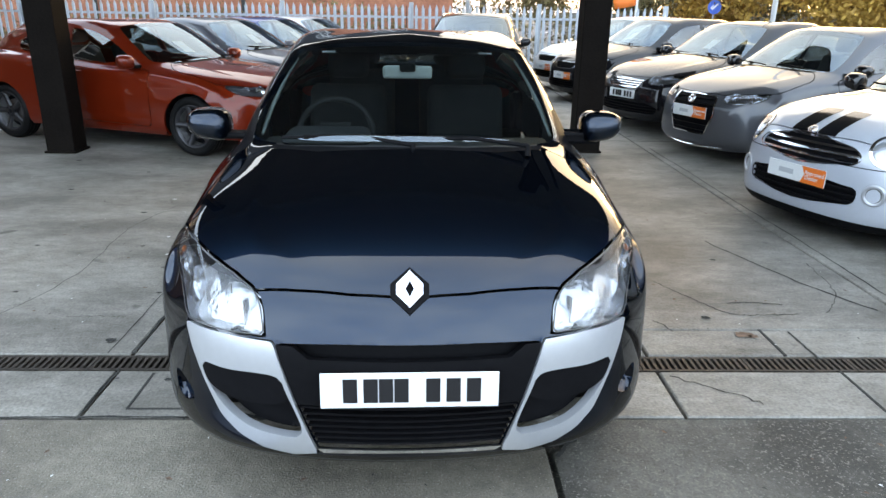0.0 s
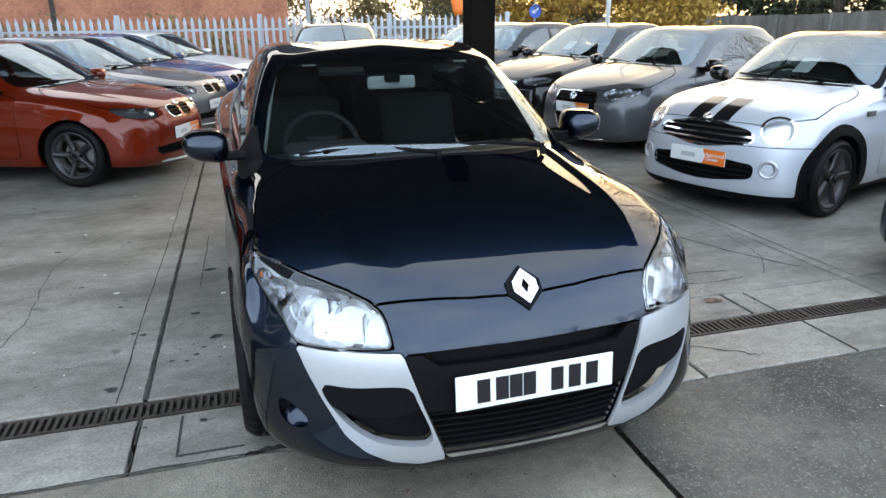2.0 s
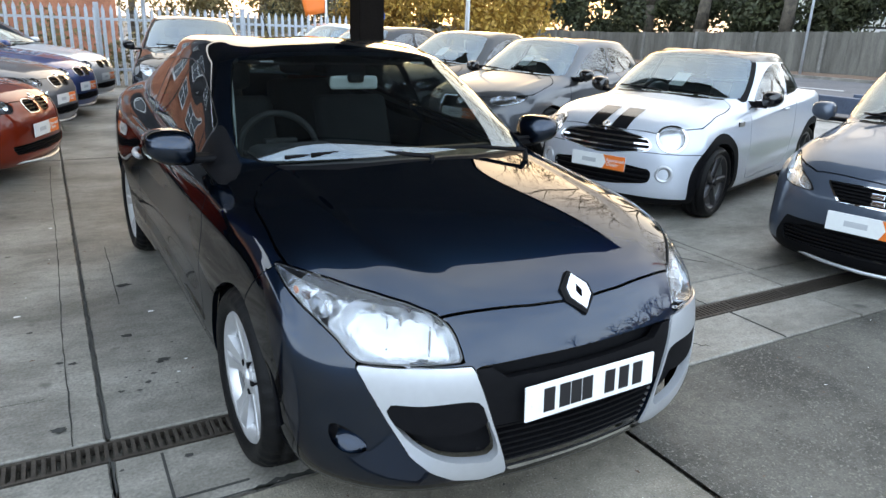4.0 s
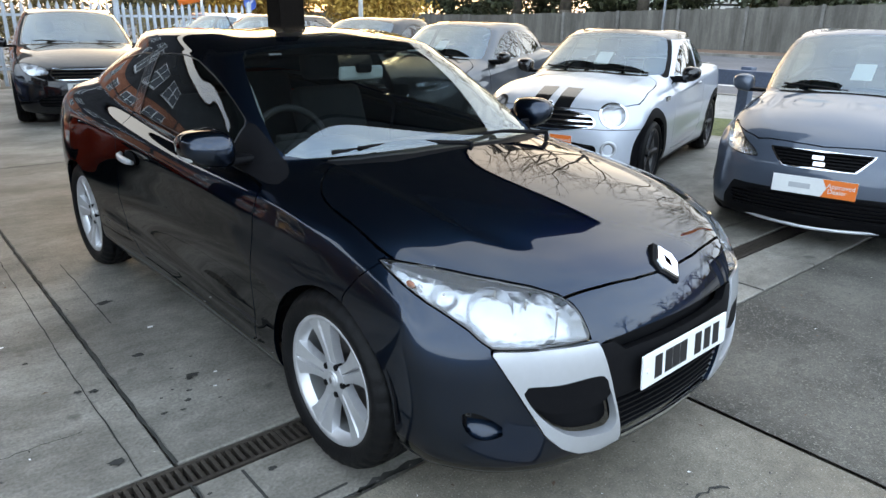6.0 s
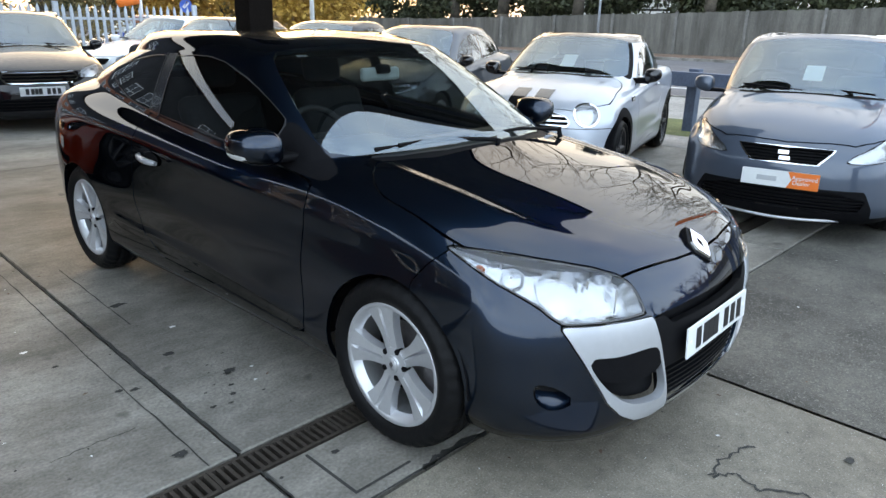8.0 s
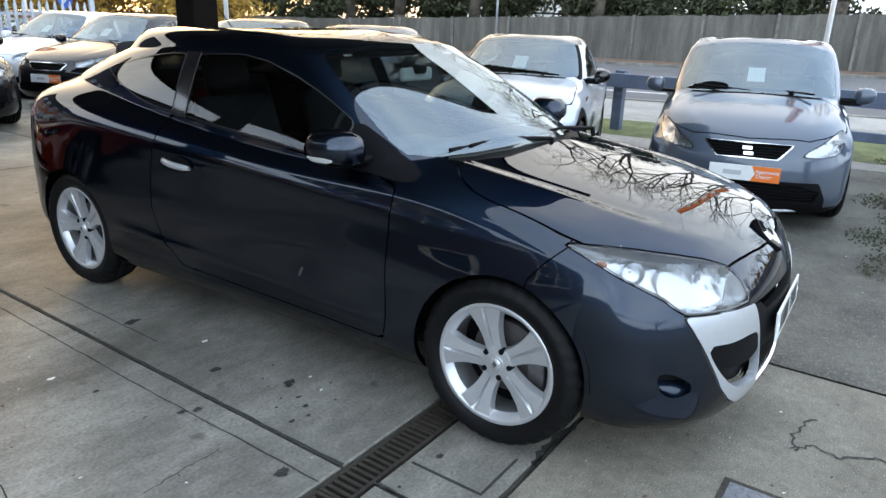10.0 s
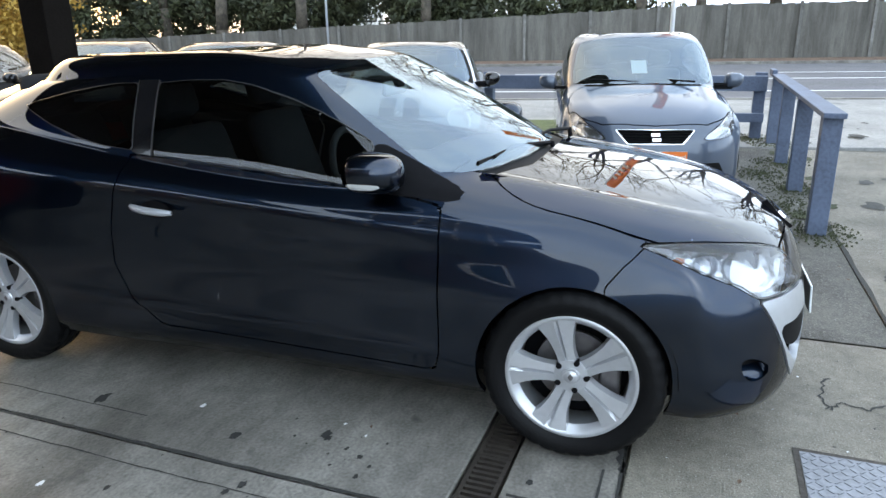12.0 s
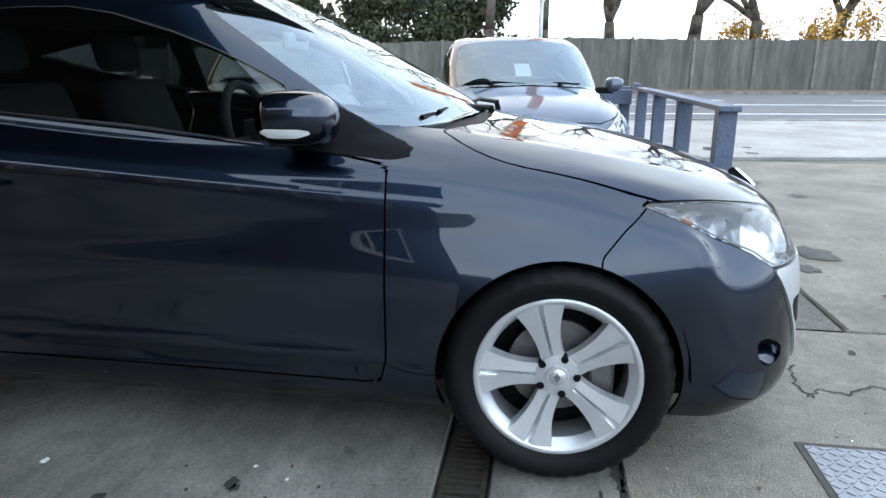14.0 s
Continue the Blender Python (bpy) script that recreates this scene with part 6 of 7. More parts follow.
    for s in (1, -1):
        P = [(-0.645 - 0.47 * k / 8, s * (0.676 - 0.112 * k / 8), 0.980 + 0.310 * k / 8 + 0.034 * math.sin(math.pi * k / 8)) for k in range(9)]
        V, F = tube(P, [0.005 + 0.007 * math.sin(math.pi * (0.15 + 0.75 * k / 8)) for k in range(9)], 8)
        piece("pillar_lining", V, F, LINING, car, "grey windscreen pillar lining", smooth=True)
    part("roof_lining", boxes((-2.25, -1.3, -0.44, 0.44, 1.30, 1.312), bev=0.005), CABIN, car)
    for x in (0.0, -2.64):
        for s in (1, -1):
            wheel(car, x, s * 0.872, 0.323, 0.222, ALLOY, "flare")
    return car


# the coupe stands with its nose towards the walk
coupe(pose(-0.065, 2.575, 0, 0, 0, -88.3))


# ---- the other cars ----
LAMP_SWEPT = np.array([(-0.27, 0.655), (-0.24, 0.70), (-0.16, 0.735), (0.0, 0.765), (0.2, 0.785), (0.42, 0.79), (0.33, 0.735), (0.22, 0.685), (0.12, 0.655), (0.0, 0.645), (-0.14, 0.648)])
LAMP_WEDGE = np.array([(-0.31, 0.620), (-0.22, 0.668), (-0.06, 0.716), (0.14, 0.765), (0.33, 0.800), (0.43, 0.805), (0.37, 0.725), (0.26, 0.668), (0.10, 0.636), (-0.1, 0.622)])
LAMP_LONG = loop([(-0.30, 0.665), (-0.28, 0.725), (-0.05, 0.755), (0.22, 0.775), (0.36, 0.765), (0.25, 0.705), (0.05, 0.665), (-0.15, 0.652)], 4)
SIDE_GLASS = np.array([(-0.72, 0.972), (-1.2, 0.975), (-1.62, 0.985), (-1.66, 1.318), (-1.45, 1.308), (-1.3, 1.275), (-1.15, 1.222), (-1.0, 1.152), (-0.86, 1.072), (-0.77, 1.012)])
REAR_GLASS = np.array([(-1.70, 0.99), (-1.74, 1.316), (-1.95, 1.306), (-2.15, 1.28), (-2.32, 1.235), (-2.42, 1.17), (-2.44, 1.10), (-2.36, 1.06), (-2.1, 1.015)])


def kidney(c):
    return loop([(c - 0.09, 0.63), (c - 0.108, 0.69), (c - 0.085, 0.735), (c + 0.08, 0.745), (c + 0.12, 0.71), (c + 0.09, 0.635), (c, 0.622)], 4)


def parked_car(name, label, plate_at, heading, spec):
    """A parked car whose number plate's foot is at plate_at and whose nose points along heading degrees."""
    f = warp(spec)
    nose = f(np.array([[0.84, 0, 0.45]]))[0][0]
    d = Vector((math.cos(radians(heading)), math.sin(radians(heading)), 0))
    o = Vector((*plate_at, 0)) - d * nose
    car = tagged(empty(name, pose(o.x, o.y, 0, 0, 0, heading)), label, "car", "cars parked on the forecourt")
    col = spec["paint"]
    R = body_rings()
    if "tail" in spec:
        R = retail(R, *spec["tail"])
    mesh = body_surface(R, spec.get("nu", 5), spec.get("nv", 4))
    rr = spec.get("wheel", 0.31)
    arch = rr + 0.032

    def arches(V):
        W = f(V)
        return np.maximum(np.minimum(np.hypot(W[:, 0], W[:, 2] - rr), np.hypot(W[:, 0] - spec["x"][1], W[:, 2] - rr)) - arch, 0.55 - np.abs(V[:, 1]))

    _, mesh = clip(mesh, arches)
    screen, mesh = take(mesh, top_field(WINDSCREEN, 0.9))
    glass_f, mesh = take(mesh, side_field(SIDE_GLASS))
    glass_r, mesh = take(mesh, side_field(REAR_GLASS))
    back = None
    if "tail" in spec:
        xr, xg, zg = spec["tail"]
        back, mesh = take(mesh, lambda V: np.maximum(np.maximum(V[:, 0] - (xr - 0.06), xg + 0.05 - V[:, 0]), np.maximum(np.abs(V[:, 1]) - 0.47, zg + 0.02 - V[:, 2])))
    lamp = spec.get("lamp", LAMP_SWEPT)
    if spec.get("round"):
        W = f(mesh[0])
        hub = W[np.argmin(np.hypot(np.abs(W[:, 1]) - 0.56, W[:, 2] - 0.715) + np.where(W[:, 0] < 0.1, 9, 0))] * np.array([1, 1, 1])
        lamps, mesh = take(mesh, lambda V: np.linalg.norm(np.stack([f(V)[:, 0], np.abs(f(V)[:, 1]), f(V)[:, 2]], 1) - np.abs(hub), axis=1) - 0.128, 0.004)
    else:
        lamps, mesh = take(mesh, corner_field(lamp, 0.15), 0.005)
    openings = []
    for poly in spec["grilles"]:
        g, mesh = take(mesh, front_field(np.array(poly), 0.35))
        openings.append(g)
    mapped = lambda q: (f(used(q)[0]), used(q)[1])
    trims = []
    for which, mat in spec.get("zones", ()):
        z, mesh = take(mesh, which)
        trims.append((z, mat))
    bonnet, mesh = take(mesh, top_field(BONNET, 0.70), 0.008)
    cowl, mesh = take(mesh, top_field(COWL, 0.86))
    door, mesh = take(mesh, side_field(DOOR, 0.5), 0.007)
    body = piece("body_shell", *rimmed(mapped(mesh), 0.02), col, car, smooth=True)
    hood = piece("bonnet", *rimmed(mapped(bonnet), 0.012), col, car, smooth=True)
    piece("cowl_panel", *pushed(mapped(cowl), -0.006), BLACKPL, car, smooth=True)
    ws = piece("windscreen", *mapped(screen), SCREEN, car, smooth=True)
    if back:
        piece("rear_window", *mapped(back), PANEDARK, car, smooth=True)
    for half in halves(door):
        dd = piece("door", *rimmed(mapped(half), 0.012), col, car, smooth=True)
        s = 1 if used(half)[0][:, 1].mean() > 0 else -1
        P = f(np.array([(-1.36 - 0.2 * k / 6, s * (0.892 + 0.03 * math.sin(math.pi * min(1, 0.12 + k / 7))), 0.868) for k in range(7)]))
        V, F = tube(P, 0.013, 8)
        piece("handle", V, F, spec.get("handle", col), dd, smooth=True)
    for g in (glass_f, glass_r):
        for half in halves(g):
            piece("side_window", *mapped(half), PANE, car, smooth=True)
    for z, mat in trims:
        V, F = used(mapped(z))
        wide = np.ptp(V[:, 1]) > 0.5 and np.abs(V[:, 1]).min() < 0.2
        quarters = [(V, F)] if wide else halves((V, F))
        for q in quarters:
            ends = [q]
            if not wide and np.ptp(V[:, 0]) > 2.0:
                ends = [(V, [t for t in q[1] if V[t[0]][0] > -1.2]), (V, [t for t in q[1] if V[t[0]][0] <= -1.2])]
            for e in ends:
                if e[1]:
                    piece("trim_panel", *rimmed(e, 0.01), mat, car, smooth=True)
    if spec.get("fogs"):
        W = f(mesh[0])
        for s in (1, -1):
            p = W[np.argmin(np.hypot(W[:, 1] - s * 0.56, W[:, 2] - 0.40) + np.where(W[:, 0] < 0.1, 9, 0))]
            m = Matrix.Translation(p) @ Matrix.Rotation(radians(-90 + s * 24), 4, "Z")
            V, F = revolve([(0.075, 0.0), (0.07, 0.012), (0.052, 0.010), (0.05, 0.0)], 28)
            ring = piece("fog_surround", V, F, SILVER, car, smooth=True, m=m)
            V, F = revolve([(0.052, 0.004), (0.04, -0.004), (0.0, -0.012)], 24)
            piece("fog_lamp", V, F, LAMPGREY, ring, smooth=True)
    for half in halves(lamps):
        h = piece("headlamp", *pushed(mapped(half), 0.004), LENS, car, smooth=True)
        h.visible_shadow = False
        piece("reflector", *rimmed(pushed(mapped(half), -0.03), -0.03), LAMPGREY if spec.get("round") else REFLECT if spec.get("bright", True) else LAMPDARK, h, smooth=True)
        c = f(used(half)[0]).mean(0)
        if spec.get("round"):
            piece("lamp_ring", *edge_band(mapped(half), 0.020, 0.008), CHROME, h)
        s = 1 if c[1] > 0 else -1
        for k in ((0, 1) if not spec.get("round") else (0,)):
            r = 0.052 if not spec.get("round") else 0.075
            V, F = revolve([(r * 1.08, 0.006), (r, 0.0), (r * 0.7, -0.02), (r * 0.3, -0.03), (0, -0.03)], 22)
            piece("lamp_bowl", V, F, CHROME, h, smooth=True, m=Matrix.Translation((c[0] + (0.04 if k else -0.06) + (0.0 if spec.get("bright", True) else 0.022), c[1] + s * (-0.085 if k else 0.03), c[2] - 0.01)) @ Matrix.Rotation(radians(-90 + s * 28), 4, "Z"))
    for g in openings:
        gg = mapped(g)
        back_p = piece("grille", *rimmed(pushed(gg, -0.035), -0.035), BLACKPL, car, "dark front grille", smooth=False)
        rim_edge = pushed(gg, 0.004)
        n = spec.get("slats", 4)
        z0, z1 = used(gg)[0][:, 2].min(), used(gg)[0][:, 2].max()
        for k in range(n):
            z = z0 + (z1 - z0) * (k + 0.5) / n
            hh = (z1 - z0) / n * 0.18
            sl = clip(clip(gg, lambda V: V[:, 2] - z - hh)[0], lambda V: z - hh - V[:, 2])[0]
            if sl[1]:
                piece("grille_slat", *rimmed(pushed(sl, -0.006), 0.02), spec.get("slat_mat", BLACKPL) if g is openings[0] else BLACKPL, back_p)
        piece("grille_rim", *edge_band(gg, spec.get("rim", 0.014), 0.004), spec.get("rim_mat", CHROME) if g is openings[0] else BLACKPL, back_p)
    mirror_housing(car, spec, f, spec.get("mirror", col), (-0.68, 0.955, 1.0), (0.085, 0.088, 0.072))
    plate(car, f, spec.get("plate_x", 0.83), spec.get("plate_z", 0.47), bars="plate" if spec.get("plate") else "card")
    if "badge" in spec:
        bx, bz, br = spec["badge"]
        p = f(np.array([[bx, 0, bz]]))[0]
        V, F = revolve([(br, 0.0), (br * 0.92, 0.010), (br * 0.55, 0.010), (br * 0.5, 0.006), (0.0, 0.007)], 24)
        piece("badge", V, F, CHROME, car, "round chrome badge", smooth=True, m=Matrix.Translation(p) @ Matrix.Rotation(radians(-90), 4, "Z") @ Matrix.Rotation(radians(spec.get("badge_tilt", 20)), 4, "X"))
    if spec.get("splitter"):
        V, F = tube(f(np.array([(0.80 - 0.46 * (abs(y) / 0.8) ** 2.6, y, 0.185 + 0.03 * abs(y)) for y in np.linspace(-0.72, 0.72, 17)])), 0.012, 6)
        piece("splitter_strip", V, F, spec["splitter"], car, smooth=True)
    # cabin and floor
    zz = lambda v: float(f(np.array([[0, 0, v]]))[0][2])
    xx = lambda v: float(f(np.array([[v, 0, 0]]))[0][0])
    part("floor_pan", boxes((xx(-3.25), xx(0.45), -0.62, 0.62, zz(0.19), zz(0.42)), bev=0.03), BLACKPL, car)
    bm = bmesh.new()
    box(bm, xx(-0.95), xx(-0.34), -0.66, 0.66, zz(0.60), zz(0.925), 0.05)
    part("dashboard", bm, DASH, car, smooth=True)
    for y in (-0.35, 0.35):
        seat(car, xx(-1.45), y, zz(0.42))
    V, F = tube([(xx(-1.0) - 0.05 * math.sin(a), -0.36 + 0.18 * math.cos(a), zz(0.90) + 0.165 * math.sin(a)) for a in np.arange(20) * math.tau / 20], 0.015, 6, True)
    piece("steering_wheel", V, F, CABIN, car, smooth=True)
    for s, y0 in ((0, 0.55), (1, 0.0)):
        P = f(np.array([(-0.30, y0 - 0.05, 1.000), (-0.35, y0 - 0.30, 1.012), (-0.38, y0 - 0.55, 1.020)]))
        V, F = tube(P + np.array([0, 0, 0.012]), 0.008, 6)
        piece("wiper", V, F, BLACKPL, car)
    if spec.get("note", True):
        p = f(np.array([(-0.70, 0.08, 1.19), (-0.70, -0.10, 1.19), (-0.56, -0.10, 1.115), (-0.56, 0.08, 1.115)])) - np.array([0.04, 0, 0.03])
        part("price_sheet", boxes((-0.001, 0.001, -0.075, 0.075, -0.11, 0.11)), CARDWHITE, car, "white paper sheet behind the windscreen", m=Matrix.Translation(p.mean(0)) @ Matrix.Rotation(radians(-58), 4, "Y"))
    for x in (0.0, spec["x"][1]):
        for s in (1, -1):
            V, F = revolve([(arch + 0.01, 0.0), (arch + 0.02, -0.25), (0.0, -0.25)], 20)
            V = [(v[0] + x, s * (spec["hw"] - 0.04 + v[1]), v[2] + rr) for v in V]
            piece("wheel_housing", V, [q for q in F if min(V[i][2] for i in q) > 0.2], BLACKPL, car)
            wheel(car, x, s * (spec["hw"] - 0.035), rr, rr - spec.get("sidewall", 0.10), spec.get("alloy", ALLOY), "plain")
    extra = spec.get("extra")
    if extra:
        extra(car, f, hood, body)
    return car


HEXAGON = [(-0.2, 0.31), (0.26, 0.31), (0.35, 0.52), (0.32, 0.715), (-0.2, 0.735)]
WIDE_LOW = [(-0.2, 0.27), (0.50, 0.28), (0.56, 0.36), (-0.2, 0.38)]
TWO_KIDNEYS = [kidney(0.125), WIDE_LOW]
SMALL_TRAPEZE = [(-0.2, 0.585), (0.25, 0.59), (0.36, 0.70), (-0.2, 0.71)]
LOW_MOUTH = [(-0.2, 0.26), (0.58, 0.27), (0.62, 0.36), (0.40, 0.41), (-0.2, 0.415)]
OVAL_TOP = loop([(-0.3, 0.568), (0.34, 0.575), (0.45, 0.590), (0.475, 0.625), (0.42, 0.682), (0.24, 0.716), (-0.3, 0.73)], 3)
OVAL_LOW = loop([(-0.3, 0.33), (0.40, 0.335), (0.50, 0.365), (0.50, 0.44), (0.42, 0.455), (-0.3, 0.46)], 3)
SALOON = (-2.45, -2.98, 1.02)
HATCH = (-2.86, -3.26, 1.03)
ESTATE = (-3.12, -3.34, 1.03)
WHITECAR = car_paint("white", (0.72, 0.73, 0.74), 0.1)
SILVERCAR = car_paint("silver", (0.50, 0.52, 0.56), 0.5)
PALESILVER = car_paint("pale_silver", (0.50, 0.54, 0.60), 0.35)
ORANGECAR = car_paint("burnt_orange", (0.165, 0.014, 0.004), 0.3)
GREYCAR = car_paint("mid_grey", (0.12, 0.125, 0.14), 0.5)
BLUECAR = car_paint("dark_blue", (0.03, 0.055, 0.15), 0.4)
VIVIDBLUE = car_paint("vivid_blue", (0.03, 0.10, 0.36), 0.3)
BLACKCAR = car_paint("black", (0.008, 0.008, 0.010), 0.2)
STEELBLUE = car_paint("steel_blue_grey", (0.072, 0.093, 0.125), 0.5)
GUNMETAL = car_paint("gunmetal", (0.085, 0.09, 0.10), 0.5)


def stripes(car, f, hood, body):
    for s in (0.115, -0.115):
        me = hood.data
        # a band of the bonnet itself, laid 2 mm over it
        V = np.array([v.co for v in me.vertices])
        F = [tuple(p.vertices) for p in me.polygons]
        band = clip(clip((V, F), lambda V: V[:, 1] - s - 0.075)[0], lambda V: s - 0.075 - V[:, 1])[0]
        band = clip(band, lambda V: V[:, 0] * -1 + 0.26)[0]
        band = clip(band, lambda V: V[:, 0] - 0.60)[0]
        if band[1]:
            piece("bonnet_stripe", *pushed(band, 0.003), GLOSSBLACK, car, "black bonnet stripe", smooth=True)
    # the shut line of the deep bonnet, round the nose under the headlamps
    V, F = np.array([v.co for v in body.data.vertices]), [tuple(p.vertices) for p in body.data.polygons]
    seam = clip(clip(clip((V, F), lambda V: V[:, 2] - 0.586)[0], lambda V: 0.580 - V[:, 2])[0], lambda V: 0.10 - V[:, 0])[0]
    for half in halves(seam):
        if half[1]:
            piece("bonnet_seam", *largest(pushed(half, 0.0015)), BLACKPL, car, "dark shut line under the headlamp")
    for s in (1, -1):
        P = V[np.argmin(np.hypot(V[:, 0] + 0.40, V[:, 2] - 0.78) + np.where(V[:, 1] * s < 0.4, 9, 0))]
        part("side_repeater", boxes((-0.075, 0.055, -0.006, 0.010, -0.022, 0.022), bev=0.006), GLOSSBLACK, car, "black side grille with repeater", m=Matrix.Translation(P) @ Matrix.Rotation(0.0 if s > 0 else math.pi, 4, "Z"))


def rails(car, f, hood, body):
    for s in (1, -1):
        V, F = tube(f(np.array([(x, s * 0.57, 1.375 + 0.035 * math.sin(math.pi * min(1, max(0, (-1.25 - x) / 1.6))) ** 0.3) for x in np.linspace(-1.25, -2.85, 12)])), 0.014, 8)
        piece("roof_rail", V, F, CHROME, car, smooth=True)


LOWER_FACE = (lambda V: np.maximum(np.maximum(V[:, 2] - 0.43, np.abs(V[:, 1]) - 0.66 + 0.5 * np.clip(V[:, 2] - 0.30, 0, 1)), 0.25 - V[:, 0]), BLACKPL)


def bar_badge(car, f, hood, body):
    """A plain chrome emblem of two stacked bars in the middle of the grille."""
    p = f(np.array([[0.800, 0, 0.648]]))[0]
    for dy, dz in ((-0.006, 0.021), (0.006, -0.021)):
        part("badge", boxes((0.0, 0.012, -0.038 + dy, 0.038 + dy, -0.016 + dz, 0.016 + dz), bev=0.004), CHROME, car, "plain chrome bar emblem", m=Matrix.Translation(p) @ Matrix.Rotation(radians(-14), 4, "Y"))


LOWER_BLACK = (lambda V: V[:, 2] - 0.235, BLACKPL)
ROOF_BLACK = (lambda V: np.maximum(1.325 - V[:, 2], V[:, 0] + 1.0), GLOSSBLACK)


PILLAR_BLACK = (lambda V: np.maximum(sdf(np.stack([V[:, 0], np.abs(V[:, 1])], 1), WINDSCREEN) - 0.05, np.maximum(0.955 - V[:, 2], V[:, 0] + 0.5)), BLACKPL)


MINI = dict(x=[-3.05, -2.467, -1.12, -0.46, 0.0, 0.66], z=[0, 0.17, 0.63, 0.95, 1.39], hw=0.842, gs=1.03, tail=(-2.30, -2.86, 1.02), round=True, badge=(0.70, 0.765, 0.035), badge_tilt=55, grilles=[OVAL_TOP, OVAL_LOW], slats=5, slat_mat=CHROME,
            paint=PALESILVER, mirror=GLOSSBLACK, wheel=0.312, sidewall=0.082, alloy=ALLOYDARK, extra=stripes, plate_z=0.465, plate_x=0.835, nu=7, nv=6, fogs=True)
MINI_AT = warp(MINI)


def arch_band(V):
    """The black trim round the wheel arches."""
    W = MINI_AT(V)
    return np.maximum(np.minimum(np.hypot(W[:, 0], W[:, 2] - 0.312), np.hypot(W[:, 0] + 2.467, W[:, 2] - 0.312)) - 0.428, 0.6 - np.abs(V[:, 1]))


MINI["zones"] = [(arch_band, BLACKPL), LOWER_BLACK, ROOF_BLACK, PILLAR_BLACK]
parked_car("mini_coupe_car", "pale silver small coupe with black bonnet stripes and round headlamps", (2.70, 4.83), 198, MINI)
parked_car("grey_hatchback_car", "steel blue-grey hatchback with dealer card on its nose", (2.88, 2.56), 192,
           dict(x=[-3.23, -2.469, -0.95, -0.22, 0.0, 0.81], z=[0, 0.17, 0.59, 0.935, 1.45], hw=0.835, gs=1.13, tail=HATCH, lamp=LAMP_WEDGE, grilles=[SMALL_TRAPEZE, LOW_MOUTH], slats=6, paint=STEELBLUE, splitter=SILVER, zones=[LOWER_FACE, LOWER_BLACK],
                wheel=0.30, plate_z=0.475, plate_x=0.845, nu=7, nv=6, extra=bar_badge))
parked_car("gunmetal_hatchback_car", "gunmetal grey hatchback with tall framed grille", (2.92, 7.6), 200,
           dict(x=[-3.15, -2.469, -0.98, -0.22, 0.0, 0.80], z=[0, 0.18, 0.62, 0.94, 1.42], hw=0.87, tail=HATCH, lamp=LAMP_LONG, badge=(0.79, 0.665, 0.05), splitter=CHROME, grilles=[HEXAGON], slats=7, paint=GUNMETAL, wheel=0.31, plate_z=0.53, plate_x=0.84, mirror=GLOSSBLACK))
parked_car("black_saloon_car", "black saloon with wide chrome grille", (2.70, 9.55), 203,
           dict(x=[-3.75, -2.76, -1.15, -0.35, 0.0, 0.78], z=[0, 0.2, 0.62, 0.95, 1.45], hw=0.89, tail=SALOON, lamp=LAMP_LONG, grilles=[SMALL_TRAPEZE, LOW_MOUTH], slats=4, slat_mat=CHROME, paint=BLACKCAR, wheel=0.32, plate=True, plate_z=0.50))
parked_car("black_hatchback_car", "black hatchback with dealer card on its nose", (2.44, 12.6), 203,
           dict(x=[-3.4, -2.62, -1.05, -0.27, 0.0, 0.85], z=[0, 0.2, 0.62, 0.95, 1.46], hw=0.88, tail=HATCH, grilles=[SMALL_TRAPEZE, LOW_MOUTH], paint=BLACKCAR))
parked_car("white_hatchback_car", "white hatchback parked in a row", (2.42, 14.55), 203,
           dict(x=[-3.4, -2.62, -1.05, -0.27, 0.0, 0.85], z=[0, 0.2, 0.62, 0.95, 1.46], hw=0.88, tail=HATCH, grilles=[SMALL_TRAPEZE, LOW_MOUTH], paint=WHITECAR))
parked_car("blue_hatchback_car", "vivid blue hatchback under bright sky", (3.3, 16.5), 203,
           dict(x=[-3.4, -2.62, -1.05, -0.27, 0.0, 0.85], z=[0, 0.2, 0.62, 0.95, 1.46], hw=0.88, tail=HATCH, grilles=[SMALL_TRAPEZE, LOW_MOUTH], paint=VIVIDBLUE))
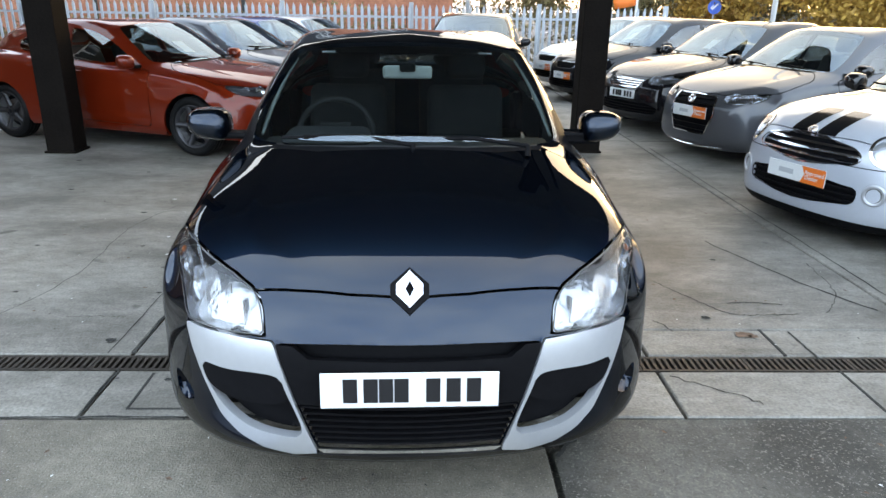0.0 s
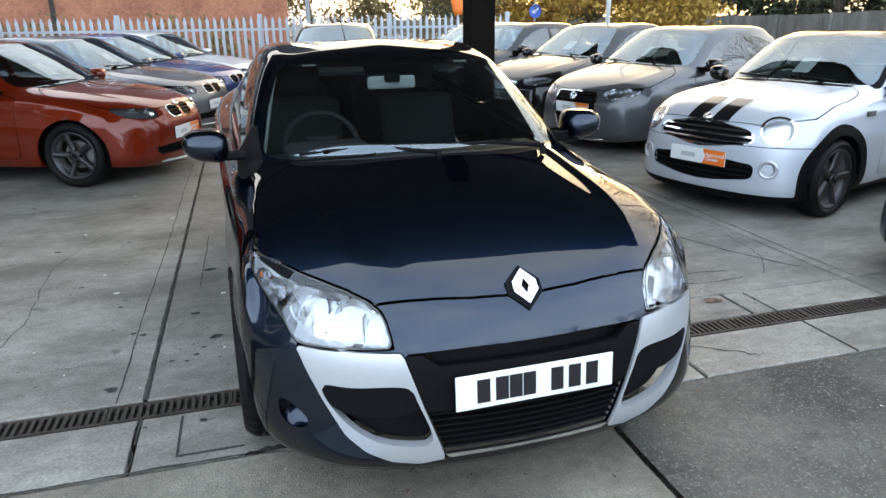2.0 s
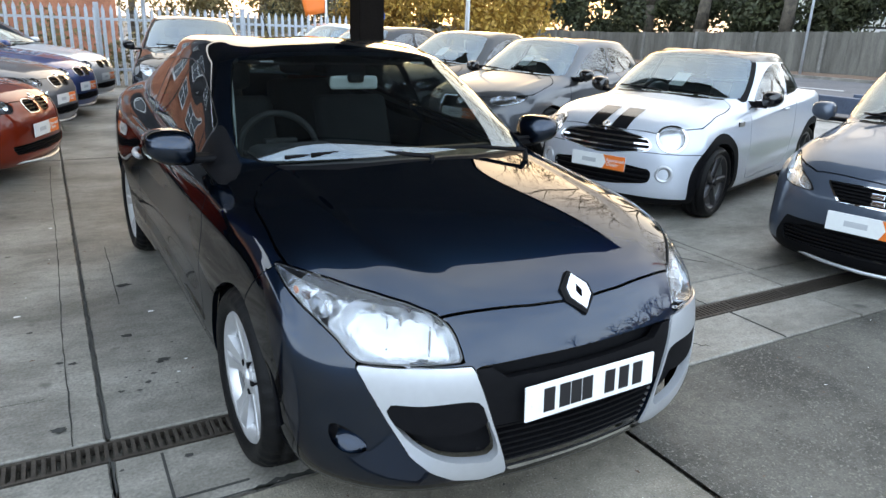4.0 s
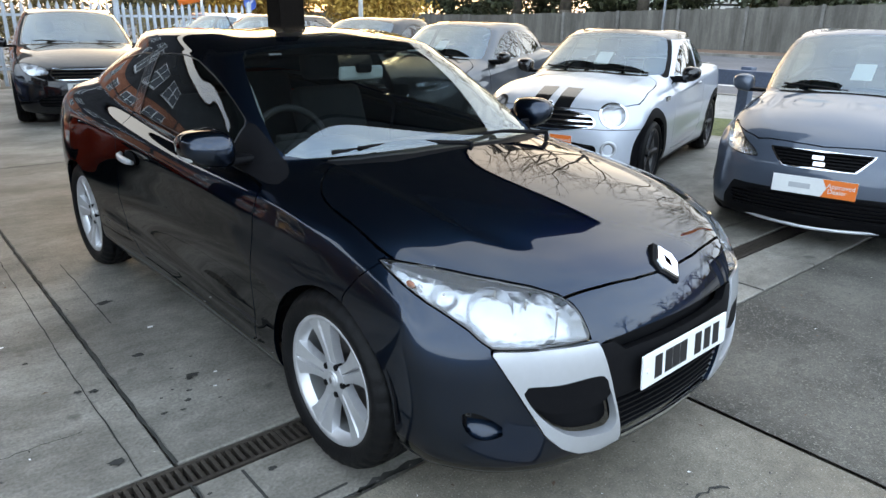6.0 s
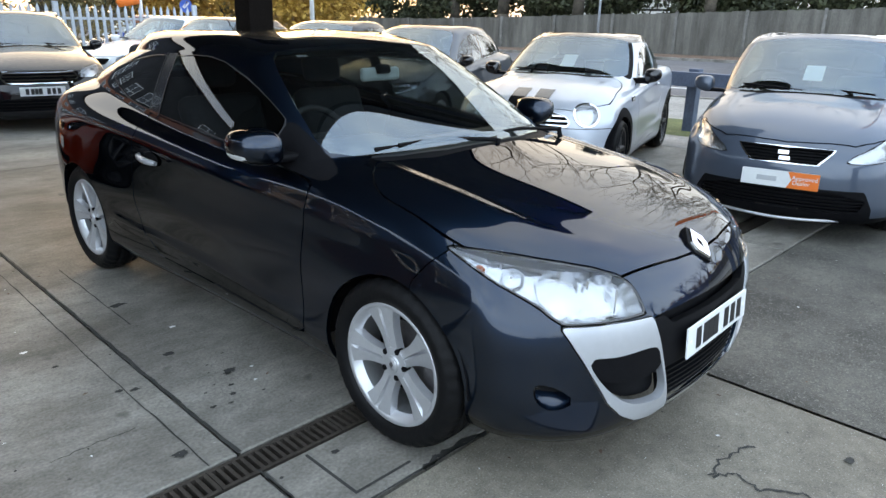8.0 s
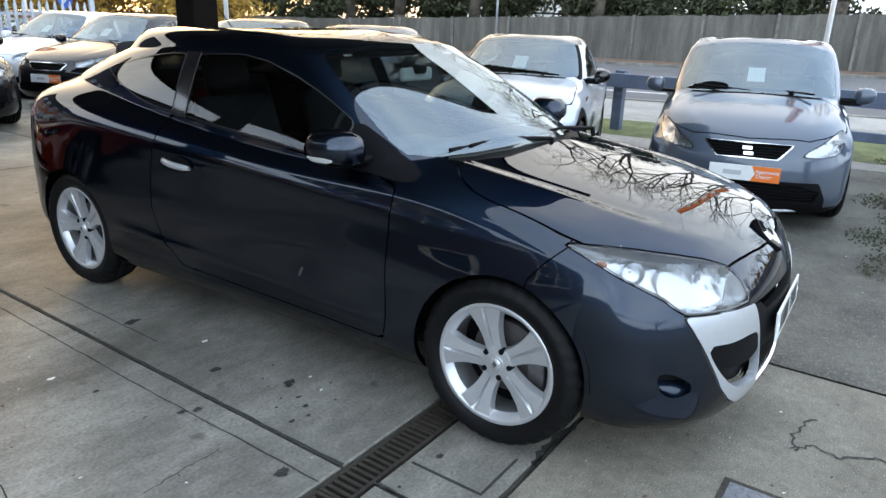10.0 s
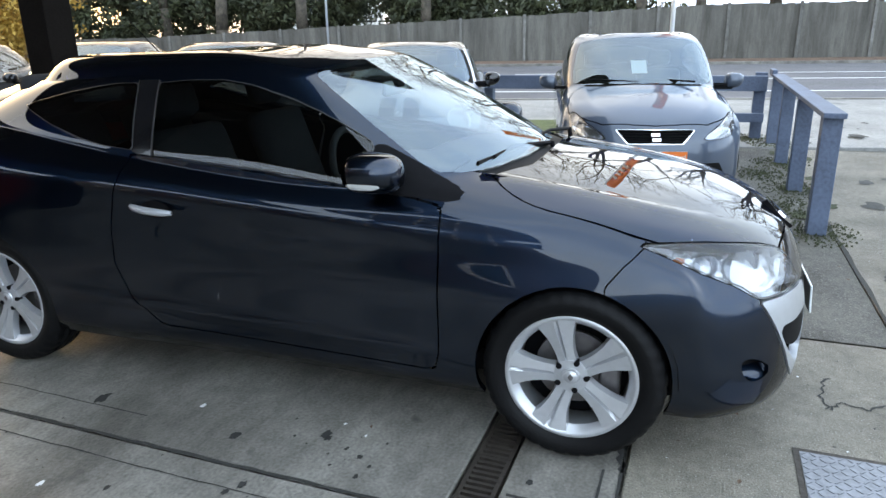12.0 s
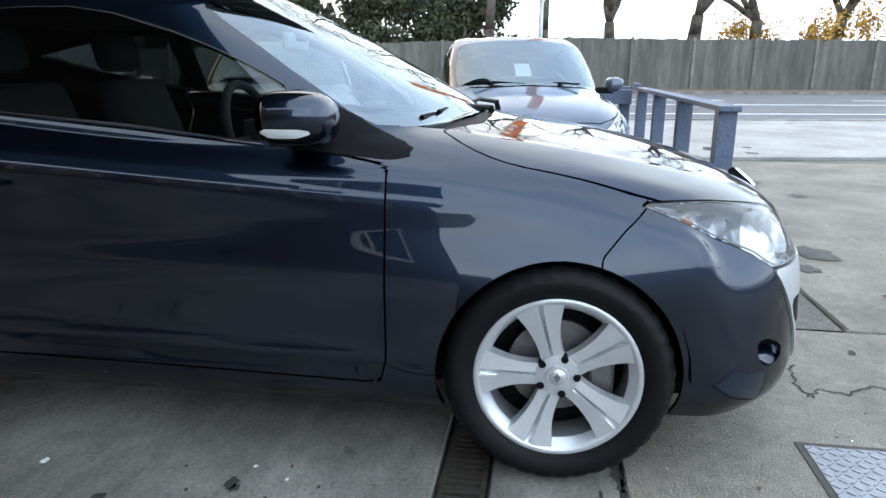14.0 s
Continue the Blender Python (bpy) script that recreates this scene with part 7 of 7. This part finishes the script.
parked_car("silver_hatchback_car", "silver hatchback parked in a row", (3.6, 18.5), 203,
           dict(x=[-3.4, -2.62, -1.05, -0.27, 0.0, 0.85], z=[0, 0.2, 0.62, 0.95, 1.46], hw=0.88, tail=HATCH, grilles=[SMALL_TRAPEZE, LOW_MOUTH], paint=SILVERCAR))
# the row across the aisle
BM3 = dict(x=[-3.72, -2.76, -1.2, -0.42, 0.0, 0.78], z=[0, 0.2, 0.60, 0.91, 1.38], hw=0.90, tail=SALOON, lamp=LAMP_LONG, grilles=TWO_KIDNEYS, wheel=0.32, badge=(0.70, 0.765, 0.035), badge_tilt=55, splitter=SILVER, bright=False)
parked_car("orange_hatchback_car", "burnt orange hatchback with dark alloy wheels", (-1.45, 7.85), -22,
           dict(x=[-3.55, -2.69, -1.1, -0.33, 0.0, 0.78], z=[0, 0.2, 0.61, 0.92, 1.385], hw=0.88, tail=HATCH, lamp=LAMP_LONG, grilles=TWO_KIDNEYS, badge=(0.70, 0.765, 0.035), badge_tilt=55, splitter=SILVER, bright=False, paint=ORANGECAR, wheel=0.32, alloy=ALLOYDARK, nu=7, nv=6))
parked_car("grey_saloon_car", "mid grey saloon with twin oval grilles", (-1.20, 10.45), -24, dict(BM3, paint=GREYCAR))
parked_car("blue_saloon_car", "dark blue saloon with twin oval grilles", (-0.86, 12.1), -25, dict(BM3, paint=BLUECAR))
parked_car("silver_saloon_car", "silver saloon with twin oval grilles", (-0.45, 13.9), -25, dict(BM3, paint=SILVERCAR))
parked_car("black_estate_car", "black estate car with roof rails and chrome grille", (0.48, 10.9), -100,
           dict(x=[-4.0, -2.87, -1.2, -0.4, 0.0, 0.84], z=[0, 0.2, 0.64, 0.98, 1.49], hw=0.925, tail=ESTATE, lamp=LAMP_SWEPT, grilles=[[(-0.2, 0.575), (0.38, 0.58), (0.44, 0.66), (0.40, 0.735), (-0.2, 0.745)], LOW_MOUTH], rim=0.022,
                slats=4, slat_mat=CHROME, paint=BLACKCAR, wheel=0.33, plate=True, plate_z=0.50, extra=rails, note=False))
